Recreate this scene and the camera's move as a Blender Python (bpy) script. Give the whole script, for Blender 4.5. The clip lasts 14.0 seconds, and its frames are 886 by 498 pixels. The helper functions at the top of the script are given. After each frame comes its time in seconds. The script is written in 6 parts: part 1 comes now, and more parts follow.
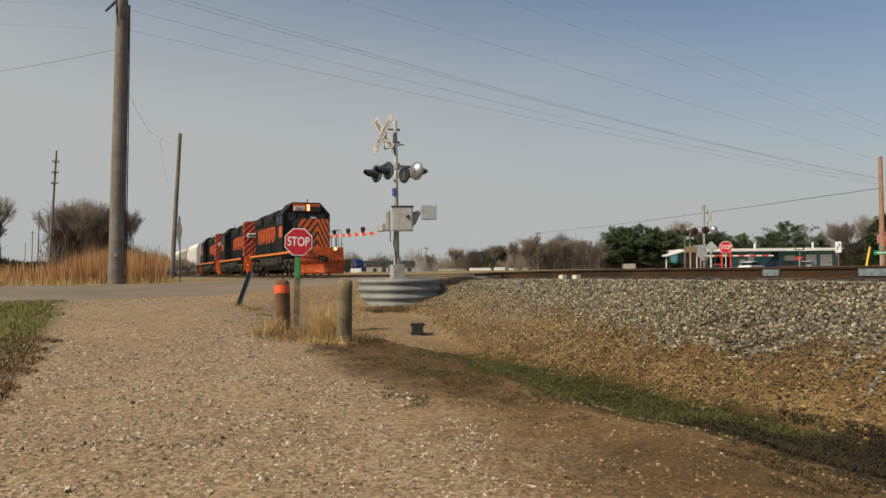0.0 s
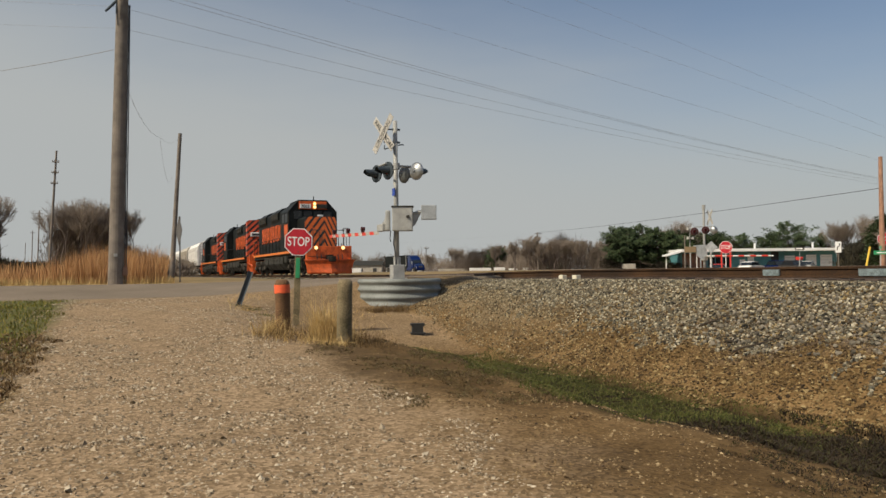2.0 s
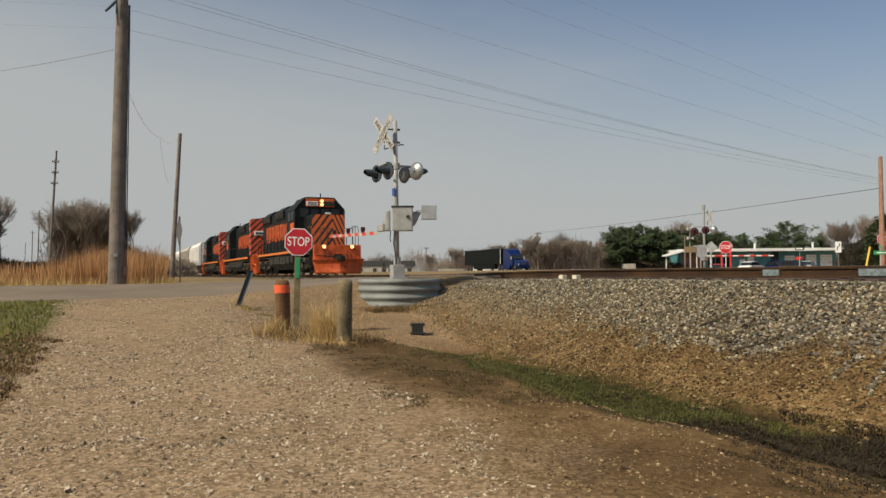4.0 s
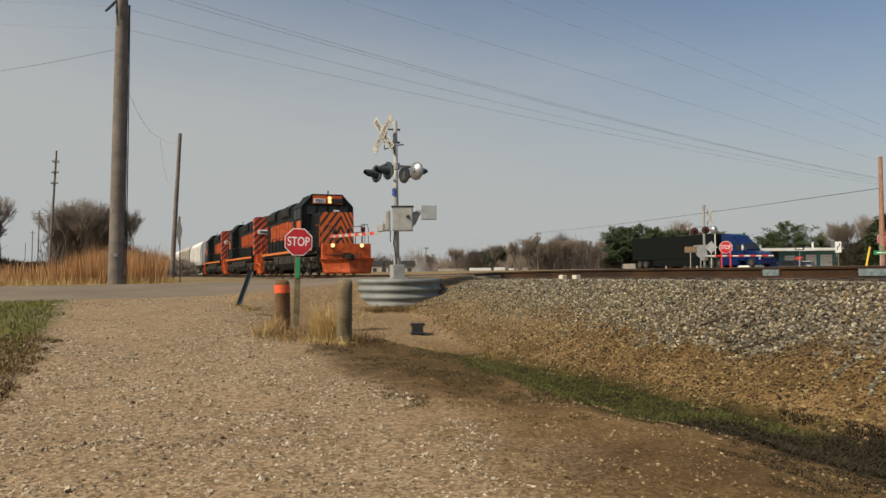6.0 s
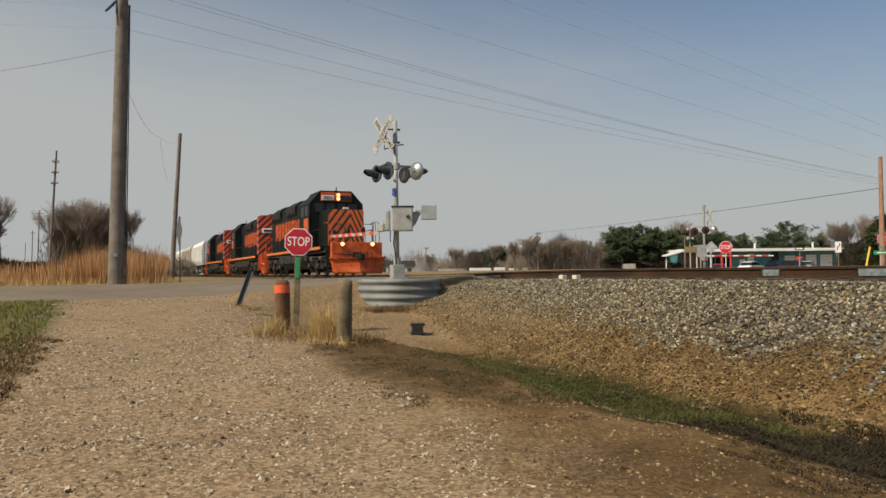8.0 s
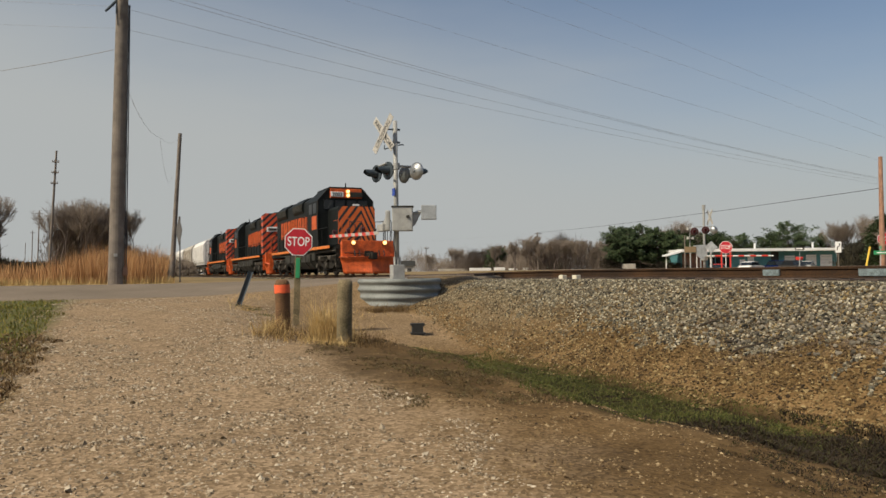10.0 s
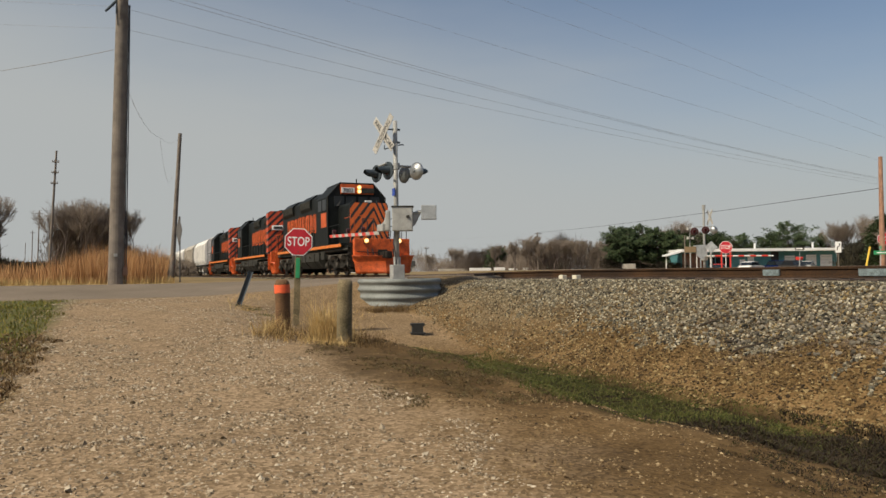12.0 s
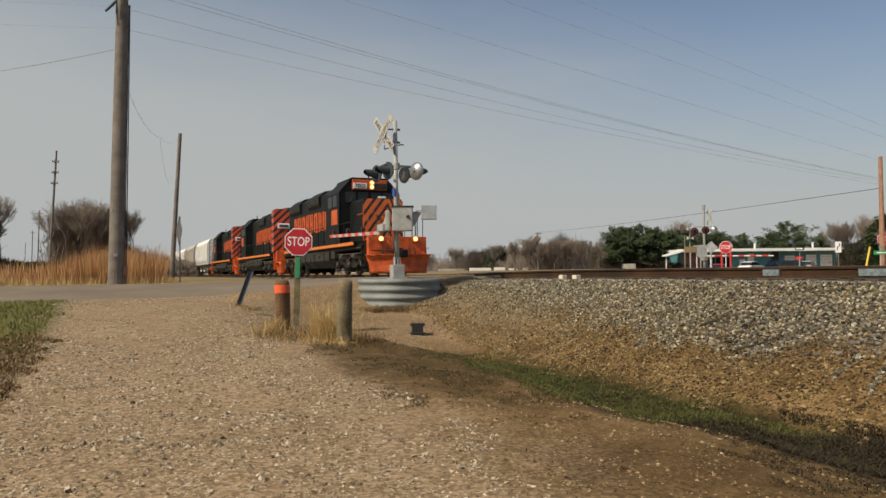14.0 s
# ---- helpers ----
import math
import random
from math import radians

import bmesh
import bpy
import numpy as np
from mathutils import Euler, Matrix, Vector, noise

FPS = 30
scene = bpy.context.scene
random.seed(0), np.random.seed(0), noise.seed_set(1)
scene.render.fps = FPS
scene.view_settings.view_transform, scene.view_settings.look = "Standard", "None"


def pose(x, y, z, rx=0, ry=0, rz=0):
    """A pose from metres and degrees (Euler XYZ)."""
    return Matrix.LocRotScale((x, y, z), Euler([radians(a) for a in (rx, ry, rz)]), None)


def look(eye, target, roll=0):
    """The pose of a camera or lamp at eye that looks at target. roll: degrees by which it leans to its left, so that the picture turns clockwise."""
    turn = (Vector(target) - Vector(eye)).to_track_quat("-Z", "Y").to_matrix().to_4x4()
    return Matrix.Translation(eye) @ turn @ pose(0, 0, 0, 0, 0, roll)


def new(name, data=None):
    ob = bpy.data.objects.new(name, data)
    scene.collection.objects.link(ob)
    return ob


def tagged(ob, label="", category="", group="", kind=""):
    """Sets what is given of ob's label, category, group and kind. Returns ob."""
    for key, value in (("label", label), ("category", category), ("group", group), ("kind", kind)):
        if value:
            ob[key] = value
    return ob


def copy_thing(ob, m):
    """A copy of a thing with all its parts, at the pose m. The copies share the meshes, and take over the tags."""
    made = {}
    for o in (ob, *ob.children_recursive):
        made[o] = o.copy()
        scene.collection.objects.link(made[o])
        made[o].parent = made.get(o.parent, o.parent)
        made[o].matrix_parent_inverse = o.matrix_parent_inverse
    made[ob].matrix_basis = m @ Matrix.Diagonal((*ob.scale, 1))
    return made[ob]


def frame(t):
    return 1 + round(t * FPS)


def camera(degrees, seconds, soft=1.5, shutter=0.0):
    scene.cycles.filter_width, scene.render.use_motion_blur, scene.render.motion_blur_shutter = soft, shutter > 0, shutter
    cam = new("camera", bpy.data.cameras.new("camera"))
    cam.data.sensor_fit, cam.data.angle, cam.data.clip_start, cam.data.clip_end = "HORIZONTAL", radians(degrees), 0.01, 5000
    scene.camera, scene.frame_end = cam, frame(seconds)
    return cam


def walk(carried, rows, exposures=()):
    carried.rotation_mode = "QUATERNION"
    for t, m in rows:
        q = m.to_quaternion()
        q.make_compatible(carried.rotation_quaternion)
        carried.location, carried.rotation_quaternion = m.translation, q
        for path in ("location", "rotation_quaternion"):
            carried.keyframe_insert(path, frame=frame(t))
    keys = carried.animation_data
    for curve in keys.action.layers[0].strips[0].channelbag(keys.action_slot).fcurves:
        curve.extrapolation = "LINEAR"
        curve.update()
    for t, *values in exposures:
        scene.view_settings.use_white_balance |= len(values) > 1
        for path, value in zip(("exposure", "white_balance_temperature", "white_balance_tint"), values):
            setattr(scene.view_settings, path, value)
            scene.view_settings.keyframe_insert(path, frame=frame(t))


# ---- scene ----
cam = camera(60, 14.0)

# World axes: x towards the track, y along the track, z up; the eye is 1.5 m above the drive.
HEAD, TILT = radians(22.9), radians(1.71)
EYE = (0.0, 0.0, 1.5)
AIM = (EYE[0] + math.sin(HEAD) * math.cos(TILT), EYE[1] + math.cos(HEAD) * math.cos(TILT), EYE[2] + math.sin(TILT))
walk(cam, [(0.0, look(EYE, AIM, -0.6)), (14.0, look(EYE, AIM, -0.6))])

# ---- light ----
SUN_ELEV, SUN_AZ = radians(46), radians(-104)      # azimuth from +y towards +x
world = bpy.data.worlds.new("sky")
scene.world = world
world.use_nodes = True
wn, wl = world.node_tree.nodes, world.node_tree.links
bg = wn["Background"]
sky = wn.new("ShaderNodeTexSky")
sky.sky_type = 'NISHITA'
sky.sun_disc = False
sky.sun_elevation = SUN_ELEV
sky.sun_rotation = SUN_AZ
sky.air_density, sky.dust_density, sky.ozone_density = 1.0, 2.0, 0.8
bg.inputs["Strength"].default_value = 0.095
# spring haze: thick at the horizon and on the sun's side, thin overhead
wt, wdot, wsep = wn.new("ShaderNodeTexCoord"), wn.new("ShaderNodeVectorMath"), wn.new("ShaderNodeSeparateXYZ")
wdot.operation = 'DOT_PRODUCT'
wdot.inputs[1].default_value = (-0.96, 0.26, 0.0)
wl.new(wt.outputs["Generated"], wdot.inputs[0])
wl.new(wt.outputs["Generated"], wsep.inputs[0])
wa, wb, wmix = wn.new("ShaderNodeMath"), wn.new("ShaderNodeMath"), wn.new("ShaderNodeMixRGB")
wa.operation = wb.operation = 'MULTIPLY_ADD'
wl.new(wdot.outputs["Value"], wa.inputs[0])
wa.inputs[1].default_value, wa.inputs[2].default_value = 0.80, 1.42
wl.new(wsep.outputs["Z"], wb.inputs[0])
wb.inputs[1].default_value = -4.0
wl.new(wa.outputs[0], wb.inputs[2])
wclamp = wn.new("ShaderNodeMapRange")
wclamp.interpolation_type = 'SMOOTHSTEP'
wclamp.inputs["From Min"].default_value, wclamp.inputs["From Max"].default_value = -0.1, 1.15
wclamp.inputs["To Min"].default_value, wclamp.inputs["To Max"].default_value = 0.06, 0.97
wnoise, wadd = wn.new("ShaderNodeTexNoise"), wn.new("ShaderNodeMath")   # thin uneven high cloud
wstretch = wn.new("ShaderNodeMapping")
wstretch.inputs["Scale"].default_value = (1.2, 1.2, 5.0)
wl.new(wt.outputs["Generated"], wstretch.inputs["Vector"])
wl.new(wstretch.outputs[0], wnoise.inputs["Vector"])
wnoise.inputs["Scale"].default_value, wnoise.inputs["Detail"].default_value = 2.2, 5.0
wadd.operation = 'MULTIPLY_ADD'
wl.new(wnoise.outputs[0], wadd.inputs[0])
wadd.inputs[1].default_value = 0.45
wl.new(wb.outputs[0], wadd.inputs[2])
wl.new(wadd.outputs[0], wclamp.inputs[0])
wl.new(wclamp.outputs[0], wmix.inputs[0])
wl.new(sky.outputs[0], wmix.inputs[1])
wmix.inputs[2].default_value = (4.66, 4.84, 4.78, 1)
wl.new(wmix.outputs[0], bg.inputs["Color"])
sun = new("sun", bpy.data.lights.new("sun", 'SUN'))
sun.data.energy = 4.3
sun.data.angle = radians(1.5)
sun.data.color = (1.0, 0.89, 0.70)
to_sun = Vector((math.sin(SUN_AZ) * math.cos(SUN_ELEV), math.cos(SUN_AZ) * math.cos(SUN_ELEV), math.sin(SUN_ELEV)))
sun.matrix_world = look((0, 0, 60), Vector((0, 0, 60)) - to_sun)
scene.view_settings.exposure = 0.0

# ---- materials ----


def mat(name, col, rough=0.7, metal=0.0, var=0.25, scale=6.0, fine=60.0, bump=0.15, tint=None, spread=0.0, emit=0.0):
    """A painted or raw surface: broad stains, fine grain and relief; spread varies it from object to object."""
    m = bpy.data.materials.new(name)
    m.use_nodes = True
    n, l = m.node_tree.nodes, m.node_tree.links
    b = n["Principled BSDF"]
    b.inputs["Roughness"].default_value = rough
    b.inputs["Metallic"].default_value = metal
    tc = n.new("ShaderNodeTexCoord")
    big, small = n.new("ShaderNodeTexNoise"), n.new("ShaderNodeTexNoise")
    for node, s, d in ((big, scale, 5.0), (small, fine, 3.0)):
        node.inputs["Scale"].default_value = s
        node.inputs["Detail"].default_value = d
        l.new(tc.outputs["Object"], node.inputs["Vector"])
    add = n.new("ShaderNodeMath")
    add.operation = 'ADD'
    l.new(big.outputs[0], add.inputs[0])
    l.new(small.outputs[0], add.inputs[1])
    ramp = n.new("ShaderNodeValToRGB")
    dark = tint or tuple(c * (1 - var) for c in col)
    light = tuple(min(1.0, c * (1 + var * 0.6)) for c in col)
    half = n.new("ShaderNodeMath")
    half.operation = 'MULTIPLY'
    half.inputs[1].default_value = 0.5
    l.new(add.outputs[0], half.inputs[0])
    ramp.color_ramp.elements[0].position, ramp.color_ramp.elements[1].position = 0.36, 0.64
    ramp.color_ramp.elements[0].color = (*dark, 1)
    ramp.color_ramp.elements[1].color = (*light, 1)
    l.new(half.outputs[0], ramp.inputs[0])
    out = ramp.outputs[0]
    if spread:
        info, hsv, mp = n.new("ShaderNodeObjectInfo"), n.new("ShaderNodeHueSaturation"), n.new("ShaderNodeMapRange")
        mp.inputs["To Min"].default_value, mp.inputs["To Max"].default_value = 1 - spread, 1 + spread
        l.new(info.outputs["Random"], mp.inputs[0])
        l.new(mp.outputs[0], hsv.inputs["Value"])
        l.new(out, hsv.inputs["Color"])
        out = hsv.outputs[0]
    l.new(out, b.inputs["Base Color"])
    if bump:
        bp = n.new("ShaderNodeBump")
        bp.inputs["Strength"].default_value = bump
        bp.inputs["Distance"].default_value = 0.02
        l.new(half.outputs[0], bp.inputs["Height"])
        l.new(bp.outputs[0], b.inputs["Normal"])
    if emit:
        b.inputs["Emission Color"].default_value = (*col, 1)
        b.inputs["Emission Strength"].default_value = emit
    return m


def island_mat(name, ramp_cols, rough=0.9, bump=0.3, fine=80.0):
    """Loose pieces joined in one mesh: each island takes its own tone."""
    m = bpy.data.materials.new(name)
    m.use_nodes = True
    n, l = m.node_tree.nodes, m.node_tree.links
    b = n["Principled BSDF"]
    b.inputs["Roughness"].default_value = rough
    g, ramp, tc, noi, mix = (n.new("ShaderNodeNewGeometry"), n.new("ShaderNodeValToRGB"), n.new("ShaderNodeTexCoord"),
                             n.new("ShaderNodeTexNoise"), n.new("ShaderNodeMixRGB"))
    el = ramp.color_ramp.elements
    while len(el) < len(ramp_cols):
        el.new(0.5)
    for i, c in enumerate(ramp_cols):
        el[i].position = i / (len(ramp_cols) - 1)
        el[i].color = (*c, 1)
    l.new(g.outputs["Random Per Island"], ramp.inputs[0])
    noi.inputs["Scale"].default_value = fine
    l.new(tc.outputs["Object"], noi.inputs["Vector"])
    mix.blend_type = 'MULTIPLY'
    mix.inputs[0].default_value = 0.5
    l.new(ramp.outputs[0], mix.inputs[1])
    l.new(noi.outputs[0], mix.inputs[2])
    l.new(mix.outputs[0], b.inputs["Base Color"])
    bp = n.new("ShaderNodeBump")
    bp.inputs["Strength"].default_value = bump
    bp.inputs["Distance"].default_value = 0.01
    l.new(noi.outputs[0], bp.inputs["Height"])
    l.new(bp.outputs[0], b.inputs["Normal"])
    return m


def stripe_mat(name, a, bcol, width, slant, axis="X", across=0.0, steep=0.0, share=0.5):
    """Slanted paint stripes: along one axis against height; mirrored about across when slant is positive on both sides."""
    m = mat(name, a, 0.45, 0, 0.2, 3, 40, 0.05)
    n, l = m.node_tree.nodes, m.node_tree.links
    b = n["Principled BSDF"]
    old = b.inputs["Base Color"].links[0].from_socket
    tc, sep = n.new("ShaderNodeTexCoord"), n.new("ShaderNodeSeparateXYZ")
    l.new(tc.outputs["Object"], sep.inputs[0])

    def op(kind, p, q=None):
        k = n.new("ShaderNodeMath")
        k.operation = kind
        for i, v in enumerate((p, q)):
            if v is None:
                continue
            if isinstance(v, (int, float)):
                k.inputs[i].default_value = v
            else:
                l.new(v, k.inputs[i])
        return k.outputs[0]
    off = op('SUBTRACT', sep.outputs[axis], across)
    side = op('ABSOLUTE', off)
    side = op('ADD', side, op('MULTIPLY', op('MAXIMUM', off, 0.0), steep))
    run = op('ADD', op('MULTIPLY', side, slant), sep.outputs["Z"])
    tooth = op('FRACT', op('DIVIDE', run, width))
    on = op('GREATER_THAN', tooth, share)
    mix = n.new("ShaderNodeMixRGB")
    l.new(on, mix.inputs[0])
    l.new(old, mix.inputs[1])
    mix.inputs[2].default_value = (*bcol, 1)
    l.new(mix.outputs[0], b.inputs["Base Color"])
    return m


M = {
    "black_paint": mat("black_paint", (0.0085, 0.011, 0.0105), 0.6, 0, 0.6, 2, 30, 0.06),
    "orange_paint": mat("orange_paint", (0.55, 0.092, 0.013), 0.5, 0, 0.35, 2.5, 30, 0.06),
    "sill_orange": mat("sill_orange", (0.70, 0.19, 0.028), 0.5, 0, 0.4, 2.0, 30, 0.06),
    "undergear": mat("undergear", (0.024, 0.021, 0.017), 0.85, 0, 0.5, 4, 40, 0.3),
    "dusty_iron": mat("dusty_iron", (0.075, 0.064, 0.050), 0.85, 0, 0.5, 6, 50, 0.2),
    "tank_paint": mat("tank_paint", (0.040, 0.039, 0.033), 0.7, 0, 0.5, 3, 40, 0.15),
    "window_glass": mat("window_glass", (0.02, 0.025, 0.03), 0.08, 0, 0.1, 3, 20, 0.0),
    "steel": mat("steel", (0.12, 0.11, 0.10), 0.5, 0.6, 0.3, 8, 60, 0.1),
    "rail_rust": mat("rail_rust", (0.056, 0.028, 0.012), 0.85, 0, 0.6, 0.9, 50, 0.3, tint=(0.011, 0.010, 0.009)),
    "galvanised": mat("galvanised", (0.42, 0.44, 0.45), 0.5, 0.35, 0.3, 5, 50, 0.1),
    "silver_paint": mat("silver_paint", (0.36, 0.36, 0.34), 0.6, 0.1, 0.25, 6, 60, 0.08),
    "white_paint": mat("white_paint", (0.78, 0.77, 0.74), 0.5, 0, 0.15, 5, 60, 0.05),
    "dirty_white": mat("dirty_white", (0.46, 0.44, 0.40), 0.7, 0, 0.4, 2.5, 40, 0.1),
    "red_sheet": mat("red_sheet", (0.52, 0.02, 0.035), 0.4, 0, 0.15, 5, 60, 0.02),
    "red_paint": mat("red_paint", (0.6, 0.04, 0.03), 0.5, 0, 0.25, 5, 60, 0.05),
    "white_sheet": mat("white_sheet", (0.8, 0.8, 0.78), 0.4, 0, 0.08, 5, 60, 0.0),
    "green_sheet": mat("green_sheet", (0.03, 0.30, 0.12), 0.5, 0, 0.2, 5, 60, 0.0),
    "blue_sheet": mat("blue_sheet", (0.03, 0.08, 0.42), 0.5, 0, 0.2, 5, 60, 0.0),
    "yellow_paint": mat("yellow_paint", (0.75, 0.5, 0.05), 0.5, 0, 0.2, 5, 60, 0.0),
    "pole_wood": mat("pole_wood", (0.195, 0.165, 0.138), 0.9, 0, 0.45, 3, 70, 0.5),
    "red_wood": mat("red_wood", (0.36, 0.20, 0.13), 0.9, 0, 0.4, 3, 70, 0.4),
    "post_wood": mat("post_wood", (0.20, 0.155, 0.088), 0.9, 0, 0.6, 4, 60, 0.5, tint=(0.062, 0.052, 0.024)),
    "dark_wood": mat("dark_wood", (0.15, 0.078, 0.034), 0.9, 0, 0.55, 5, 80, 0.5),
    "fluor_orange": mat("fluor_orange", (0.85, 0.13, 0.04), 0.6, 0, 0.2, 6, 60, 0.1),
    "tie_wood": mat("tie_wood", (0.09, 0.065, 0.05), 0.95, 0, 0.5, 5, 60, 0.5, spread=0.3),
    "cable_black": mat("cable_black", (0.05, 0.05, 0.055), 0.8, 0, 0.1, 5, 60, 0.0),
    "cable": mat("cable", (0.27, 0.27, 0.28), 0.8, 0, 0.1, 5, 60, 0.0),
    "asphalt": mat("asphalt", (0.19, 0.152, 0.112), 0.95, 0, 0.25, 0.6, 60, 0.35),
    "worn_orange": mat("worn_orange", (0.60, 0.10, 0.016), 0.6, 0, 0.55, 3, 30, 0.08),
    "lamp_glow": mat("lamp_glow", (1.0, 0.74, 0.36), 0.4, 0, 0.0, 5, 60, 0.0, emit=1.5),
    # orange bloom round the lit lamps, built as a glowing surface
    "lamp_halo": mat("lamp_halo", (1.0, 0.42, 0.09), 0.3, 0, 0.0, 5, 60, 0.0, emit=0.8),
    "black_rubber": mat("black_rubber", (0.02, 0.02, 0.02), 0.85, 0, 0.3, 5, 60, 0.1),
    "dark_steel": mat("dark_steel", (0.055, 0.072, 0.085), 0.6, 0.3, 0.3, 5, 60, 0.1),
    "bark": mat("bark", (0.13, 0.10, 0.085), 0.95, 0, 0.4, 4, 50, 0.3),
    "teal_paint": mat("teal_paint", (0.085, 0.245, 0.27), 0.6, 0, 0.2, 1.5, 30, 0.05),
    "truck_blue": mat("truck_blue", (0.0030, 0.015, 0.085), 0.16, 0.0, 0.15, 2, 20, 0.0),
    "trailer_dark": mat("trailer_dark", (0.0035, 0.0055, 0.0045), 0.6, 0, 0.4, 2, 20, 0.05),
    "lens_white": mat("lens_white", (0.75, 0.76, 0.74), 0.15, 0.3, 0.2, 8, 60, 0.0),
    "lens_red": mat("lens_red", (0.16, 0.01, 0.015), 0.2, 0, 0.2, 8, 60, 0.0),
    "hopper_paint": mat("hopper_paint", (0.74, 0.72, 0.68), 0.65, 0, 0.3, 1.2, 25, 0.08),
    "hopper_tan": mat("hopper_tan", (0.42, 0.38, 0.32), 0.7, 0, 0.3, 1.2, 25, 0.08),
    "nose_stripes": stripe_mat("nose_stripes", (0.58, 0.085, 0.030), (0.02, 0.022, 0.024), 0.50, 0.95, share=0.58),
    "lead_stripes": stripe_mat("lead_stripes", (0.66, 0.135, 0.022), (0.02, 0.022, 0.024), 0.56, 1.33, across=0.24, steep=0.6, share=0.62),
    "cab_glass": mat("cab_glass", (0.012, 0.014, 0.015), 0.35, 0, 0.2, 3, 20, 0.0),
    "lamp_silver": mat("lamp_silver", (0.40, 0.41, 0.41), 0.38, 0.75, 0.3, 8, 60, 0.05),
    "gate_red": mat("gate_red", (0.62, 0.05, 0.03), 0.5, 0, 0.2, 6, 60, 0.05),
    "bar_dark": mat("bar_dark", (0.04, 0.04, 0.04), 0.6, 0, 0.1, 6, 60, 0.0),
    "brick_brown": mat("brick_brown", (0.22, 0.13, 0.09), 0.9, 0, 0.3, 2, 30, 0.2),
    "roof_white": mat("roof_white", (0.80, 0.80, 0.78), 0.5, 0, 0.1, 1, 20, 0.05),
    "shade_dark": mat("shade_dark", (0.03, 0.03, 0.03), 0.6, 0, 0.3, 2, 20, 0.0),
}

for k in ("black_paint", "undergear", "tank_paint", "trailer_dark", "asphalt", "rail_rust"):
    M[k].node_tree.nodes["Principled BSDF"].inputs["Specular IOR Level"].default_value = 0.2

# ---- building blocks ----


def box(bm, c, s, rz=0.0, rx=0.0, ry=0.0, bevel=0.0):
    m = Matrix.Translation(c) @ Euler((rx, ry, rz)).to_matrix().to_4x4() @ Matrix.Diagonal((*s, 1))
    r = bmesh.ops.create_cube(bm, size=1.0, matrix=m)
    if bevel:
        es = {e for v in r["verts"] for e in v.link_edges}
        bmesh.ops.bevel(bm, geom=list(es), offset=bevel, segments=2, affect='EDGES', profile=0.6)
    return bm


def tube(bm, p, q, r0, r1=None, n=12, caps=True):
    p, q = Vector(p), Vector(q)
    r1 = r0 if r1 is None else r1
    d = q - p
    m = Matrix.Translation((p + q) / 2) @ d.to_track_quat('Z', 'Y').to_matrix().to_4x4()
    bmesh.ops.create_cone(bm, cap_ends=caps, cap_tris=False, segments=n, radius1=r0, radius2=max(r1, 1e-4), depth=d.length, matrix=m)
    return bm


def prism(bm, poly, lo, hi, axis='y'):
    """A polygon of (a, b) pairs drawn along an axis: 'y' takes (x, z), 'x' takes (y, z), 'z' takes (x, y)."""
    put = {'y': lambda a, b, t: (a, t, b), 'x': lambda a, b, t: (t, a, b), 'z': lambda a, b, t: (a, b, t)}[axis]
    va = [bm.verts.new(put(a, b, lo)) for a, b in poly]
    vb = [bm.verts.new(put(a, b, hi)) for a, b in poly]
    n = len(poly)
    bm.faces.new(va)
    bm.faces.new(vb[::-1])
    for i in range(n):
        bm.faces.new((va[i], vb[i], vb[(i + 1) % n], va[(i + 1) % n]))
    bmesh.ops.recalc_face_normals(bm, faces=bm.faces[:])
    return bm


def path_tube(bm, pts, r, n=6):
    for a, b in zip(pts, pts[1:]):
        tube(bm, a, b, r, r, n)
    return bm


def part(name, bm, material, parent=None, label="", smooth=False):
    me = bpy.data.meshes.new(name)
    if smooth:
        for f in bm.faces:
            f.smooth = True
    bm.to_mesh(me)
    bm.free()
    me.materials.append(M[material] if isinstance(material, str) else material)
    ob = new(name, me)
    if parent is not None:
        ob.parent = parent
    if label:
        ob["label"] = label
    return ob


def B():
    return bmesh.new()


def thing(name, m, label, category, group="", kind=""):
    e = new(name)
    e.matrix_world = m
    e.empty_display_size = 0.2
    return tagged(e, label, category, group, kind)


# ---- ground ----
TRACK = 11.3
RAIL = 1.525
DIP = 0.13                     # the line falls by this much towards the crossing


def ss(a, b, t):
    t = np.clip((t - a) / (b - a), 0, 1)
    return t * t * (3 - 2 * t)


